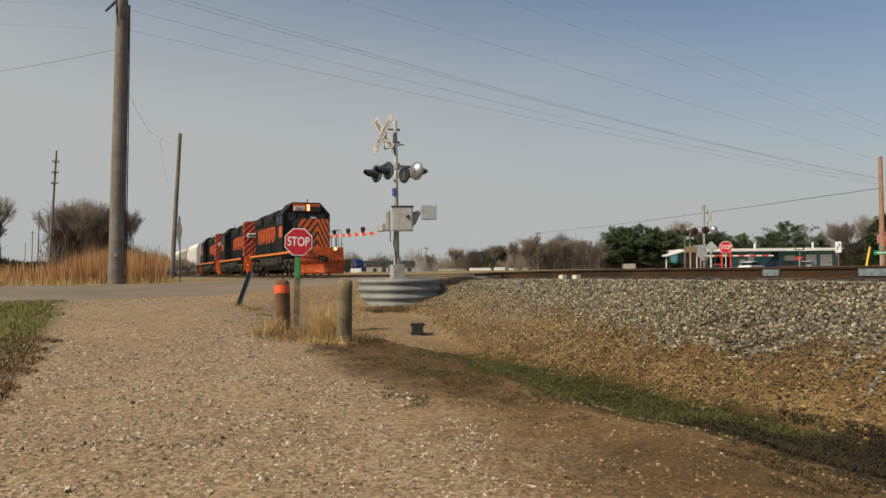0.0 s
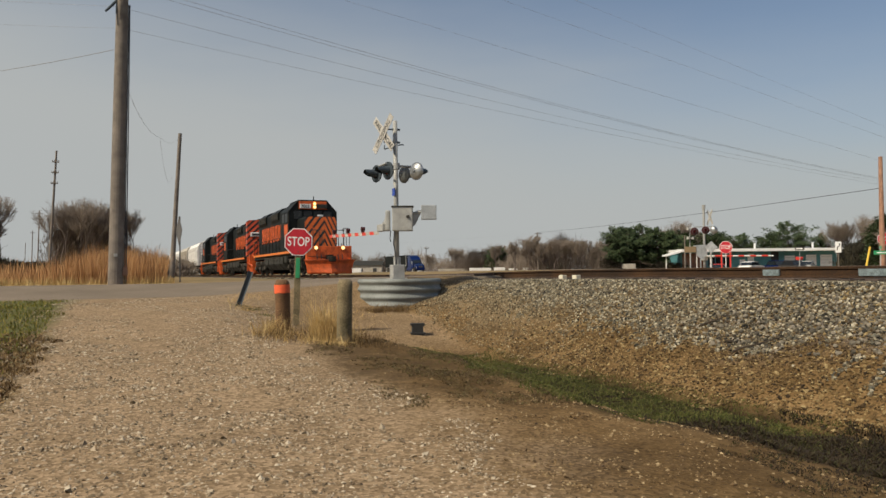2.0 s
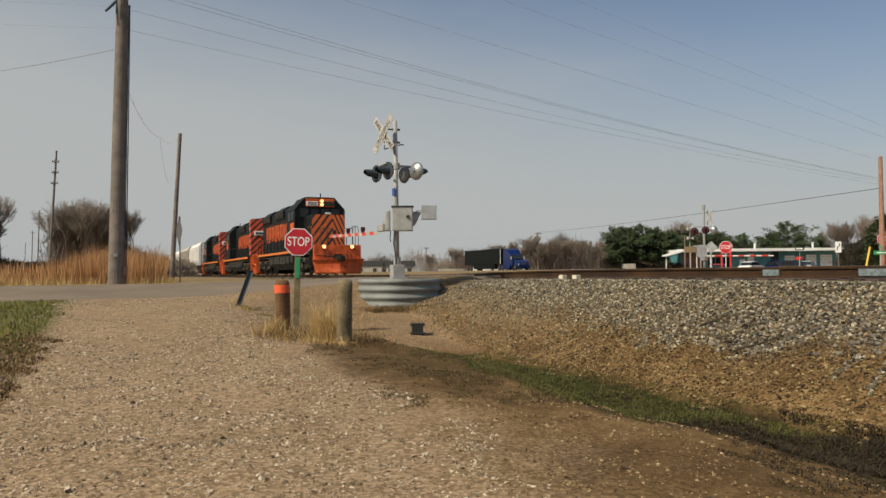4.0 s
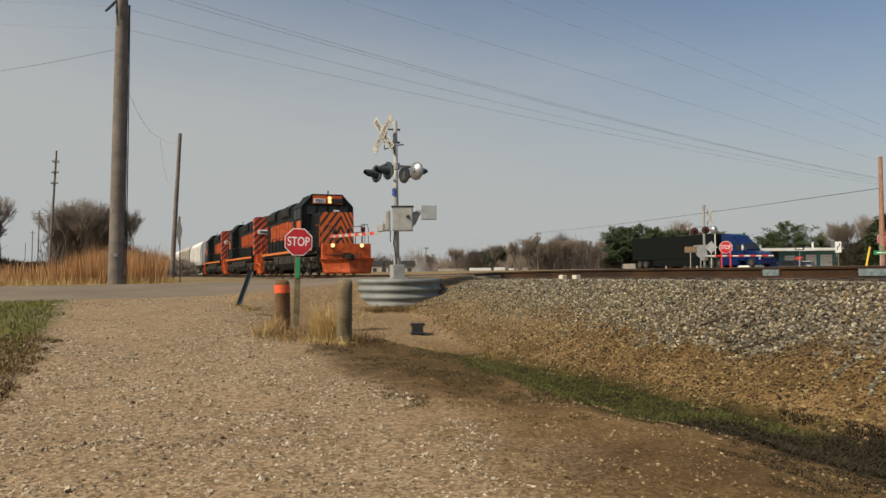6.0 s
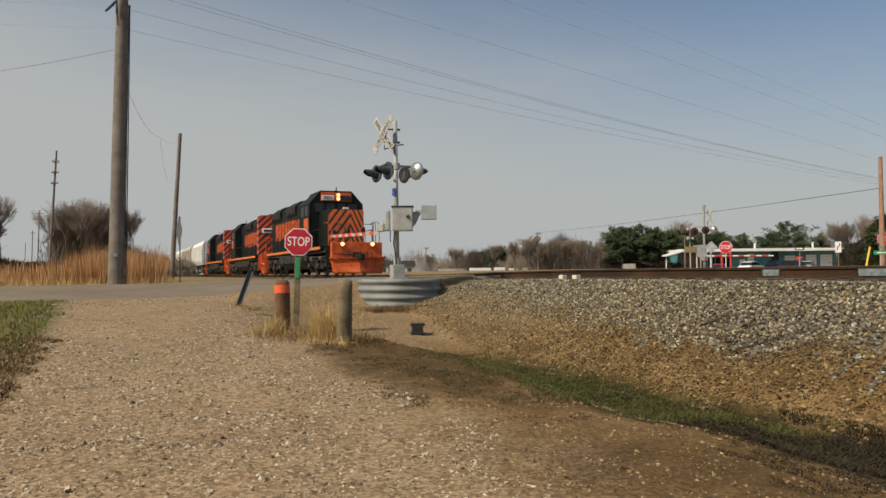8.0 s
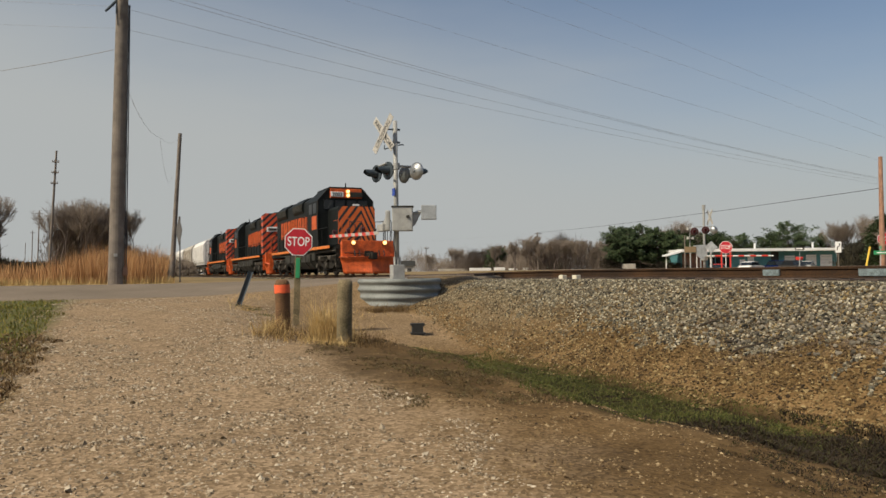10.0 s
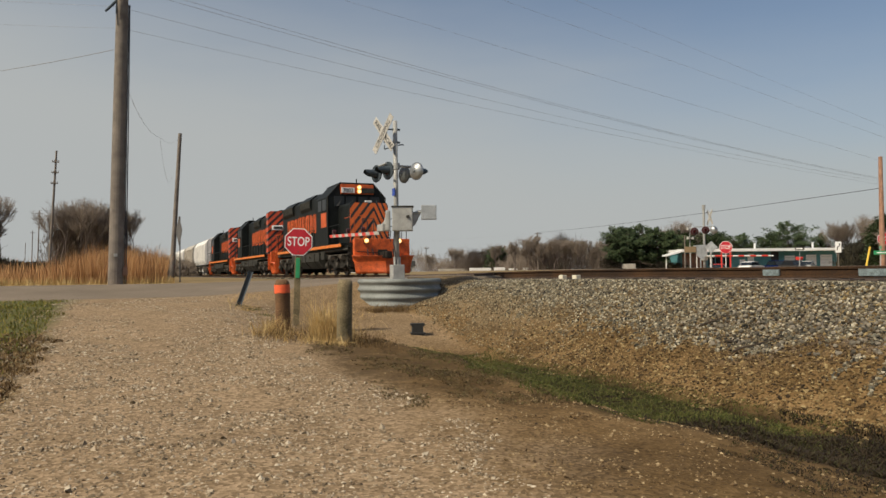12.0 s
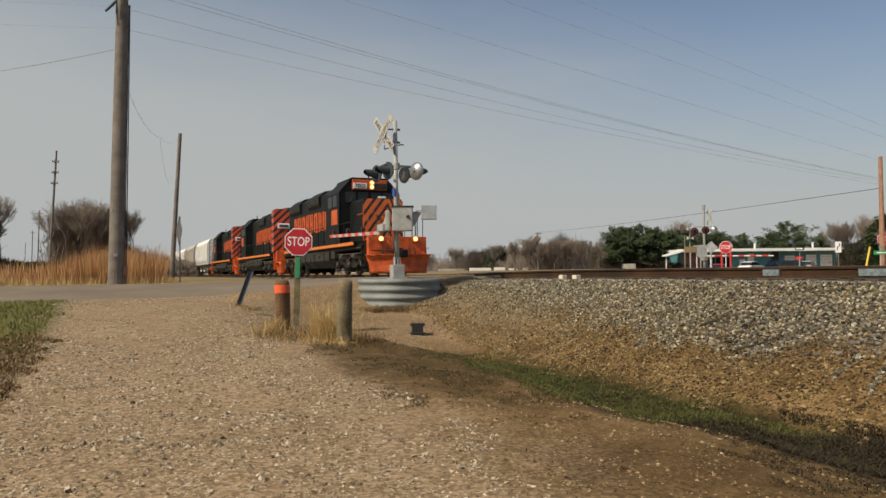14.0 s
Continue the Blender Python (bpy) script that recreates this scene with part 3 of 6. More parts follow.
def locomotive(label, number, wheels):
    """Six-axle road switcher; the cab end at y = 0, the long hood towards +y; z = 0 on the rail."""
    t = thing("locomotive", pose(0, 0, 0), label, "locomotive", "locomotives coupled together")
    g = B()
    box(g, (0, 9.8, 1.30), (2.6, 19.2, 0.28))
    box(g, (0, 9.8, 1.50), (3.02, 15.9, 0.08))
    part("underframe", g, "black_paint", t)
    for sx in (-1.5, 1.5):
        g = B()
        box(g, (sx, 9.8, 1.44), (0.05, 15.9, 0.15), bevel=0.01)
        part("sill", g, "sill_orange", t, "orange side sill stripe")
        g = B()
        ys = np.linspace(2.2, 17.6, 13)
        for y in ys:
            tube(g, (sx * 0.985, y, 1.5), (sx * 0.985, y, 2.45), 0.022, n=6)
        path_tube(g, [(sx * 0.985, y, 2.45) for y in ys], 0.022)
        part("handrail", g, "black_paint", t, "thin black walkway handrail")
    # long hood, with the grilles, blister and fans on it
    g = B()
    prism(g, hood_profile(0.94, 1.54, 4.66, 0.30), 6.7, 18.7, 'y')
    hood = part("long_hood", g, "black_paint", t)
    for y0, y1, w in ((10.2, 12.9, 1.04), (15.0, 18.1, 1.06)):
        g = B()
        prism(g, [(-0.9, 3.68), (-w, 3.9), (-w, 4.36), (-0.66, 4.69), (0.66, 4.69), (w, 4.36), (w, 3.9), (0.9, 3.68)], y0, y1, 'y')
        part("flared_housing", g, "black_paint", hood)
        for sx in (-1, 1):
            g = B()
            box(g, (sx * (w + 0.004), (y0 + y1) / 2, 4.13), (0.02, y1 - y0 - 0.1, 0.40))
            for k in range(9):
                box(g, (sx * (w + 0.018), y0 + 0.15 + k * (y1 - y0 - 0.3) / 8, 4.13), (0.03, 0.16, 0.34))
            part("grille", g, "tank_paint", hood, "dusty louvred air grille")
    for y in (11.0, 12.2, 15.7, 16.6, 17.5):
        g = B()
        tube(g, (0, y, 4.64), (0, y, 4.78), 0.42, 0.40, 20)
        tube(g, (0, y, 4.78), (0, y, 4.81), 0.30, 0.26, 16)
        part("roof_fan", g, "tank_paint", hood)
    g = B()
    box(g, (0, 9.1, 4.72), (0.5, 0.9, 0.3), bevel=0.05)
    part("exhaust_stack", g, "undergear", hood)
    for sx in (-0.95, 0.95):
        g = B()
        for k in range(16):
            y = 9.2 + k * 0.56
            box(g, (sx, y, 2.35), (0.025, 0.5, 1.45), bevel=0.008)
            box(g, (sx * 1.016, y + 0.18, 2.4), (0.02, 0.03, 0.14))
        part("door_panel", g, "black_paint", hood, "row of black engine room doors")
        # lettering of the line, drawn as plain orange shapes
        rnd = random.Random(4)
        g = B()
        y = 8.9
        while y < 16.4:
            wv = rnd.uniform(0.75, 1.1)
            box(g, (sx * 1.025, y + wv * 0.18, 2.96), (0.012, wv * 0.32, rnd.uniform(0.95, 1.2)))
            box(g, (sx * 1.025, y + wv * 0.72, 2.96), (0.012, wv * 0.32, rnd.uniform(0.95, 1.2)))
            box(g, (sx * 1.025, y + wv * 0.45, rnd.choice((2.5, 2.95, 3.42))), (0.012, wv * 0.4, 0.22))
            y += wv + 0.14
        part("lettering", g, "worn_orange", hood, "large worn orange lettering shapes")
        g = B()
        box(g, (math.copysign(1.528, sx), 5.05, 2.84), (0.014, 1.1, 0.74), bevel=0.004)
        part("emblem", g, "orange_paint", hood, "orange emblem patch")
    # end of the long hood
    g = B()
    if number:
        prism(g, hood_profile(0.9, 1.56, 4.4, 0.3), 18.5, 18.75, 'y')
        end = part("hood_end", g, "black_paint", t)
    else:
        prism(g, hood_profile(1.42, 1.56, 4.62, 0.14), 18.1, 18.82, 'y')
        end = part("hood_end", g, "nose_stripes", t, "orange hood end with black slanted stripes")
    g = B()
    box(g, (0.72, 18.86, 3.42), (0.86, 0.08, 0.36), bevel=0.03)
    part("number_board", g, "white_sheet", end)
    g = B()
    box(g, (0.72, 18.91, 3.42), (0.62, 0.02, 0.15))
    part("number_bar", g, "bar_dark", end)
    # cab
    g = B()
    prism(g, [(-1.52, 1.54), (-1.52, 4.0), (-0.9, 4.68), (0.9, 4.68), (1.52, 4.0), (1.52, 1.54)], 4.15, 6.75, 'y')
    cab = part("cab", g, "black_paint", t)
    g = B()
    box(g, (0, 4.12, 4.40), (1.76, 0.12, 0.5), bevel=0.03)
    head = part("headlight_panel", g, "orange_paint", cab, "orange panel with number boards")
    g = B()
    prism(g, [(-0.92, 4.65), (-0.9, 4.74), (0.9, 4.74), (0.92, 4.65)], 4.1, 6.8, 'y')
    part("cab_roof", g, "black_paint", cab)
    for sx, c in ((-0.5, "white_sheet"), (0.55, "tank_paint")):
        g = B()
        box(g, (sx, 4.05, 4.34), (0.70, 0.05, 0.27), bevel=0.015)
        nb = part("number_board", g, c, head)
        if number and sx < 0:
            text_part("road_number", number, 0.27, Matrix.Translation((sx, 4.02, 4.33)) @ FACE, "bar_dark", head)
    for z in (4.29, 4.50):
        g = B()
        tube(g, (0.10, 4.02, z), (0.10, 4.07, z), 0.115, n=18)
        lamp = part("headlight", g, "lamp_halo" if number else "tank_paint", head, "headlight with its orange bloom as a glowing ring" if number else "")
        g = B()
        tube(g, (0.10, 3.99, z), (0.10, 4.02, z), 0.082, n=16)
        part("lamp_lens", g, "lamp_glow" if number else "cab_glass", lamp, "lit warm headlight" if number else "")
    # wipers and edge trim of the cab front
    for sx in (-0.95, -0.32, 0.32, 0.95):
        g = B()
        path_tube(g, [(sx - 0.1, 4.10, 3.52), (sx + 0.12, 4.09, 3.85)], 0.012, 5)
        part("wiper", g, "bar_dark", cab)
    for sx in (-1, 1):
        g = B()
        path_tube(g, [(sx * 1.54, 4.14, 1.9), (sx * 1.54, 4.14, 4.0), (sx * 0.92, 4.14, 4.69)], 0.02, 6)
        part("corner_trim", g, "undergear", cab)
    for sx in (-0.95, -0.32, 0.32, 0.95):
        g = B()
        box(g, (sx, 4.135, 3.78), (0.52, 0.03, 0.5), bevel=0.02)
        part("windscreen", g, "cab_glass", cab)
    for sx in (-1.5, 1.5):
        for y in (4.95, 5.9):
            g = B()
            box(g, (sx * 1.014, y, 3.62), (0.03, 0.75, 0.56), bevel=0.02)
            part("side_window", g, "cab_glass", cab)
    g = B()
    tube(g, (0.35, 5.4, 4.7), (0.35, 5.4, 5.1), 0.035, n=8)
    part("aerial", g, "black_paint", cab)
    for k in (-1, 1):
        g = B()
        tube(g, (-0.3 + k * 0.1, 5.6, 4.82), (-0.3 + k * 0.1, 6.15, 4.82), 0.07, 0.03, 10)
        box(g, (-0.3 + k * 0.1, 6.0, 4.76), (0.05, 0.05, 0.14))
        part("horn", g, "steel", cab)
    # short nose
    g = B()
    prism(g, [(-0.98, 1.56), (-0.98, 3.42), (-0.9, 3.55), (0.9, 3.55), (0.98, 3.42), (0.98, 1.56)], 2.1, 4.15, 'y')
    nose = part("nose", g, "black_paint", t, "low black nose")
    g = B()
    prism(g, [(-0.97, 1.6), (-0.97, 3.4), (-0.89, 3.53), (0.89, 3.53), (0.97, 3.4), (0.97, 1.6)], 2.07, 2.1, 'y')
    part("nose_front", g, "lead_stripes" if number else "nose_stripes", nose, "orange and black chevron stripes")
    g = B()
    box(g, (0, 2.2, 3.6), (0.34, 0.16, 0.12), bevel=0.03)
    part("class_lamp", g, "lens_white", nose)
    g = B()
    path_tube(g, [(-0.1, 2.07, 1.7), (-0.1, 2.03, 2.6), (-0.4, 2.03, 2.75)], 0.02)
    part("grab_iron", g, "bar_dark", nose)
    # pilot and plough
    for y0, sgn in ((0.0, -1), (19.6, 1)):
        g = B()
        box(g, (0, y0 - sgn * 0.2, 1.16), (2.7, 0.3, 1.05), bevel=0.03)
        pil = part("pilot", g, "worn_orange", t, "scuffed orange pilot plate")
        g = B()
        path_tube(g, [(-1.25, y0 + sgn * 0.0, 1.08), (-0.3, y0 + sgn * 0.12, 1.02), (0.3, y0 + sgn * 0.12, 1.02)], 0.022)
        part("uncoupling_lever", g, "undergear", pil)
        g = B()
        box(g, (0, y0 + sgn * -0.02, 0.98), (0.46, 0.07, 0.4), bevel=0.02)
        part("draft_pocket", g, "undergear", pil)
        g = B()
        plough_blades(g, y0, sgn)
        part("plough", g, "worn_orange", pil, "orange steel snowplough with flared upper lip", smooth=True)
        g = B()
        box(g, (0, y0 + sgn * 0.22, 0.92), (0.34, 0.75, 0.3), bevel=0.05)
        box(g, (0.06, y0 + sgn * 0.62, 0.92), (0.3, 0.28, 0.34), bevel=0.06)
        part("coupler", g, "undergear", pil)
        for sx in (-0.75, -0.5, 0.5, 0.75):
            g = B()
            path_tube(g, [(sx, y0 + sgn * 0.0, 1.2), (sx, y0 + sgn * 0.12, 0.95), (sx * 0.95, y0 + sgn * 0.14, 0.7)], 0.03)
            part("air_hose", g, "black_rubber", pil)
        for sx in (-0.8, 0.8):
            g = B()
            tube(g, (sx, y0 + sgn * 0.02, 1.58), (sx, y0 - sgn * 0.12, 1.58), 0.12, n=16)
            box(g, (sx, y0 - sgn * 0.05, 1.47), (0.22, 0.16, 0.04))
            dl = part("ditch_light", g, "black_paint", pil)
            if sgn < 0 and number:
                # ring that glows in place of the bloom round the ditch light
                g = B()
                tube(g, (sx, y0 - 0.05, 1.58), (sx, y0 - 0.01, 1.58), 0.118, n=18)
                part("bloom_ring", g, "lamp_halo", dl, "glowing orange ring for the lamp's bloom")
                g = B()
                tube(g, (sx, y0 - 0.075, 1.58), (sx, y0 - 0.045, 1.58), 0.085, n=16)
                part("lamp_lens", g, "lamp_glow", dl, "lit warm ditch light")
        for sx in (-1.28, 1.28):
            g = B()
            for k, z in enumerate((0.45, 0.75, 1.05, 1.35)):
                box(g, (sx, y0 - sgn * (0.55 + 0.06 * k), z), (0.3, 0.28, 0.035))
            box(g, (sx, y0 - sgn * 0.38, 0.95), (0.3, 0.03, 1.15))
            box(g, (sx, y0 - sgn * 0.88, 0.95), (0.3, 0.03, 1.15))
            part("steps", g, "undergear" if number and sgn < 0 else "orange_paint", pil, "black corner steps" if number and sgn < 0 else "orange corner steps")
            g = B()
            path_tube(g, [(sx, y0 - sgn * 0.32, 0.9), (sx, y0 - sgn * 0.3, 2.55), (sx * 0.95, y0 - sgn * 0.3, 2.75), (sx * 0.7, y0 - sgn * 0.25, 2.75), (sx * 0.7, y0 - sgn * 0.25, 1.55)], 0.017)
            path_tube(g, [(sx, y0 - sgn * 0.95, 0.9), (sx, y0 - sgn * 0.95, 2.75), (sx * 0.98, y0 - sgn * 2.0, 2.75)], 0.017)
            part("corner_rail", g, "bar_dark" if sx > 0 else "orange_paint", pil)
            if sgn < 0:
                g = B()
                path_tube(g, [(sx * 0.72, y0 + 0.2, 1.62), (sx * 0.72, y0 + 0.2, 2.62), (sx * 0.3, y0 + 0.2, 2.62), (sx * 0.3, y0 + 0.2, 1.62)], 0.016)
                part("end_rail", g, "bar_dark", pil)
    # tank and bogies
    g = B()
    prism(g, [(-1.4, 1.16), (-1.42, 0.75), (-1.1, 0.36), (1.1, 0.36), (1.42, 0.75), (1.4, 1.16)], 6.6, 12.9, 'y')
    part("fuel_tank", g, "tank_paint", t, "dusty dark fuel tank")
    for sx in (-1.2, 1.2):
        g = B()
        tube(g, (sx, 7.2, 1.05), (sx, 12.4, 1.05), 0.16, n=12)
        part("air_reservoir", g, "undergear", t)
    for sx in (-1, 1):
        for y in (7.6, 9.75, 11.9):
            g = B()
            prism(g, [(sx * 1.43, 1.17), (sx * 1.445, 0.75), (sx * 1.11, 0.335), (sx * 1.08, 0.36), (sx * 1.40, 0.76), (sx * 1.39, 1.17)], y - 0.06, y + 0.06, 'y')
            part("tank_strap", g, "undergear", t)
        g = B()
        tube(g, (sx * 1.36, 8.6, 0.98), (sx * 1.50, 8.6, 1.02), 0.06, n=10)
        part("filler_cap", g, "dusty_iron", t)
        g = B()
        box(g, (sx * 1.45, 10.7, 0.86), (0.03, 0.1, 0.3), bevel=0.01)
        part("fuel_gauge", g, "dusty_iron", t)
        for y0 in (5.9, 13.3):
            g = B()
            box(g, (sx * 1.15, y0, 1.02), (0.5, 0.7, 0.42), bevel=0.03)
            part("equipment_box", g, "tank_paint", t)
        g = B()
        path_tube(g, [(sx * 1.34, 1.2, 1.24), (sx * 1.34, 6.4, 1.2), (sx * 1.38, 13.2, 1.2), (sx * 1.34, 18.4, 1.24)], 0.03)
        part("air_pipe", g, "dusty_iron", t)
    bogie(t, 3.4, wheels)
    bogie(t, 16.2, wheels)
    return t


LOCO = 20.98
loco_wheels = [[], [], []]
loco_lead = locomotive("lead black and orange diesel freight locomotive with lit headlights", "7003", loco_wheels[0])
loco_second = locomotive("second black and orange diesel locomotive, striped hood end leading", "", loco_wheels[1])
loco_third = locomotive("third black and orange diesel locomotive, striped hood end leading", "", loco_wheels[2])


# ---- covered hopper cars ----
def hopper(material, label, wheels):
    t = thing("hopper_car", pose(0, 0, 0), label, "hopper car", "covered hopper cars in the train")
    g = B()
    side = [(-1.42, 1.35), (-1.55, 2.0), (-1.6, 3.0), (-1.5, 3.9), (-1.15, 4.4), (-0.5, 4.6), (0.5, 4.6), (1.15, 4.4), (1.5, 3.9), (1.6, 3.0), (1.55, 2.0), (1.42, 1.35)]
    prism(g, side, 1.1, 15.9, 'y')
    part("body", g, material, t)
    for y in np.linspace(1.6, 15.4, 12):
        for sx in (-1, 1):
            g = B()
            prism(g, [(sx * 1.44, 1.4), (sx * 1.63, 2.2), (sx * 1.66, 3.0), (sx * 1.58, 3.85), (sx * 1.5, 3.85), (sx * 1.5, 1.4)], y - 0.05, y + 0.05, 'y')
            part("side_post", g, material, t)
    g = B()
    box(g, (0, 8.5, 1.2), (2.9, 16.6, 0.22))
    part("sill", g, "undergear", t)
    for y in (4.0, 8.5, 13.0):
        g = B()
        prism(g, [(y - 1.9, 1.3), (y + 1.9, 1.3), (y + 0.5, 0.45), (y - 0.5, 0.45)], -1.1, 1.1, 'x')
        part("hopper_bay", g, material, t)
    g = B()
    box(g, (0, 8.5, 4.68), (0.9, 14.6, 0.06))
    for y in np.linspace(2.4, 14.6, 10):
        box(g, (0, y, 4.72), (0.7, 0.9, 0.1), bevel=0.02)
    part("roof_walk", g, "dirty_white", t, "grey roof walk with loading hatches")
    for y in (0.35, 16.65):
        g = B()
        for sx in (-1.3, 1.3):
            tube(g, (sx, y, 1.2), (sx, y, 4.2), 0.03, n=6)
        for z in np.linspace(1.5, 4.2, 8):
            tube(g, (-1.3, y, z), (-0.85, y, z), 0.015, n=6)
            tube(g, (0.85, y, z), (1.3, y, z), 0.015, n=6)
        part("end_ladder", g, "undergear", t)
    g = B()
    box(g, (0, 8.5, 0.9), (0.3, 17.6, 0.3))
    part("coupler_beam", g, "undergear", t)
    bogie(t, 2.0, wheels, False)
    bogie(t, 15.0, wheels, False)
    return t


CAR = 17.9
car_wheels = [[] for k in range(7)]
cars = [hopper("hopper_tan" if k in (1, 4) else "hopper_paint",
               "weathered tan covered hopper freight car" if k in (1, 4) else "pale grey covered hopper freight car", car_wheels[k]) for k in range(7)]


# ---- crossing signal in its corrugated ring ----
def crossing_ring():
    x0, y0, z0, z1 = 7.15, 20.05, 0.35, 1.33
    g = B()
    n, rows = 64, 40
    rings = []
    for k in range(rows + 1):
        z = z0 + (z1 - z0) * k / rows
        r = 1.13 + 0.028 * math.sin(k / rows * math.pi * 2 * 4.6)
        rings.append([g.verts.new((r * math.cos(2 * math.pi * i / n), r * math.sin(2 * math.pi * i / n), z)) for i in range(n)])
    for k in range(rows):
        for i in range(n):
            g.faces.new((rings[k][i], rings[k][(i + 1) % n], rings[k + 1][(i + 1) % n], rings[k + 1][i]))
    inner = [g.verts.new((1.07 * math.cos(2 * math.pi * i / n), 1.07 * math.sin(2 * math.pi * i / n), z1)) for i in range(n)]
    low = [g.verts.new((1.07 * math.cos(2 * math.pi * i / n), 1.07 * math.sin(2 * math.pi * i / n), z1 - 0.2)) for i in range(n)]
    for a, b in ((rings[-1], inner), (inner, low)):
        for i in range(n):
            g.faces.new((a[i], a[(i + 1) % n], b[(i + 1) % n], b[i]))
    bmesh.ops.recalc_face_normals(g, faces=g.faces[:])
    t = thing("retaining_ring", pose(x0, y0, 0), "corrugated galvanised steel ring holding gravel fill", "retaining ring")
    part("ring_wall", g, "corrugated", t, smooth=True)
    g = B()
    tube(g, (0, 0, z0), (0, 0, z1 - 0.03), 1.08, n=40)
    part("fill", g, "fill_gravel", t, "grey gravel fill")


M["lamp_dark"] = mat("lamp_dark", (0.06, 0.015, 0.015), 0.4, 0, 0.2, 6, 60, 0.0)
M["lamp_back"] = mat("lamp_back", (0.12, 0.13, 0.13), 0.5, 0.2, 0.2, 6, 60, 0.0)
M["corrugated"] = mat("corrugated", (0.20, 0.213, 0.20), 0.7, 0.1, 0.4, 2.0, 40, 0.12)
M["fill_gravel"] = mat("fill_gravel", (0.27, 0.23, 0.19), 0.95, 0, 0.4, 8, 70, 0.6)
crossing_ring()


def lamp_unit(parent, centre, az, lens, hood_mat="dark_steel"):
    """One flasher: backing disc, lens, hood and housing; az in degrees is the way it faces, from -y towards -x."""
    m = Matrix.Translation(centre) @ pose(0, 0, 0, 0, 0, -az)
    g = B()
    tube(g, (0, 0.0, 0), (0, 0.02, 0), 0.245, n=30)
    for y0, y1, r0, r1 in ((0.02, 0.05, 0.240, 0.222), (0.05, 0.09, 0.222, 0.17), (0.09, 0.12, 0.17, 0.09), (0.12, 0.15, 0.05, 0.04)):
        tube(g, (0, y0, 0), (0, y1, 0), r0, r1, 26)
    bmesh.ops.transform(g, matrix=m, verts=g.verts[:])
    disc = part("flasher", g, {"front": hood_mat, "back": "lamp_silver", "dark": "lamp_back"}[lens], parent, smooth=False)
    g = B()
    tube(g, (0, -0.03, 0), (0, 0.0, 0), 0.105, n=20)
    bmesh.ops.transform(g, matrix=m, verts=g.verts[:])
    part("lens", g, "lens_red", disc, "unlit dark red lens")
    # hood: a tube cut back below, wider at the disc
    g = B()
    k = 18
    rows = []
    for i in range(k + 1):
        a = math.pi * (-0.32 + 1.64 * i / k)
        under = max(0.0, -math.sin(a))
        rows.append([g.verts.new((r * math.cos(a), y * (1 - 0.45 * under), r * math.sin(a))) for r, y in ((0.135, 0.0), (0.110, -0.14), (0.098, -0.36), (0.088, -0.36), (0.100, -0.14), (0.125, 0.0))])
    for p, q in zip(rows, rows[1:]):
        for i in range(5):
            g.faces.new((p[i], p[i + 1], q[i + 1], q[i]))
    bmesh.ops.recalc_face_normals(g, faces=g.faces[:])
    bmesh.ops.transform(g, matrix=m, verts=g.verts[:])
    part("hood", g, hood_mat, disc)


def crossbuck(parent, centre, rz, words=True):
    m = Matrix.Translation(centre) @ pose(0, 0, 0, 0, 0, rz)
    for k, (tilt, off, w) in enumerate(((-47, 0.0, ("RAIL", "ROAD")), (47, -0.025, ("CROSSING",)))):
        g = B()
        box(g, (0, off, 0), (1.24, 0.012, 0.225), ry=radians(-tilt), bevel=0.004)
        bmesh.ops.transform(g, matrix=m, verts=g.verts[:])
        b = part("blade", g, "dirty_white", parent, "weathered white crossbuck blade")
        if words:
            r = m @ pose(0, off - 0.008, 0, 0, -tilt, 0)
            for s_, dx in zip(w, (0.0,) if len(w) == 1 else (-0.36, 0.36)):
                text_part("lettering", s_, 0.19, r @ Matrix.Translation((dx, 0, 0)) @ FACE, "bar_dark", b, depth=0.001)
    g = B()
    box(g, (0, 0.03, 0), (0.09, 0.04, 0.3))
    bmesh.ops.transform(g, matrix=m, verts=g.verts[:])
    part("bracket", g, "dark_steel", parent)


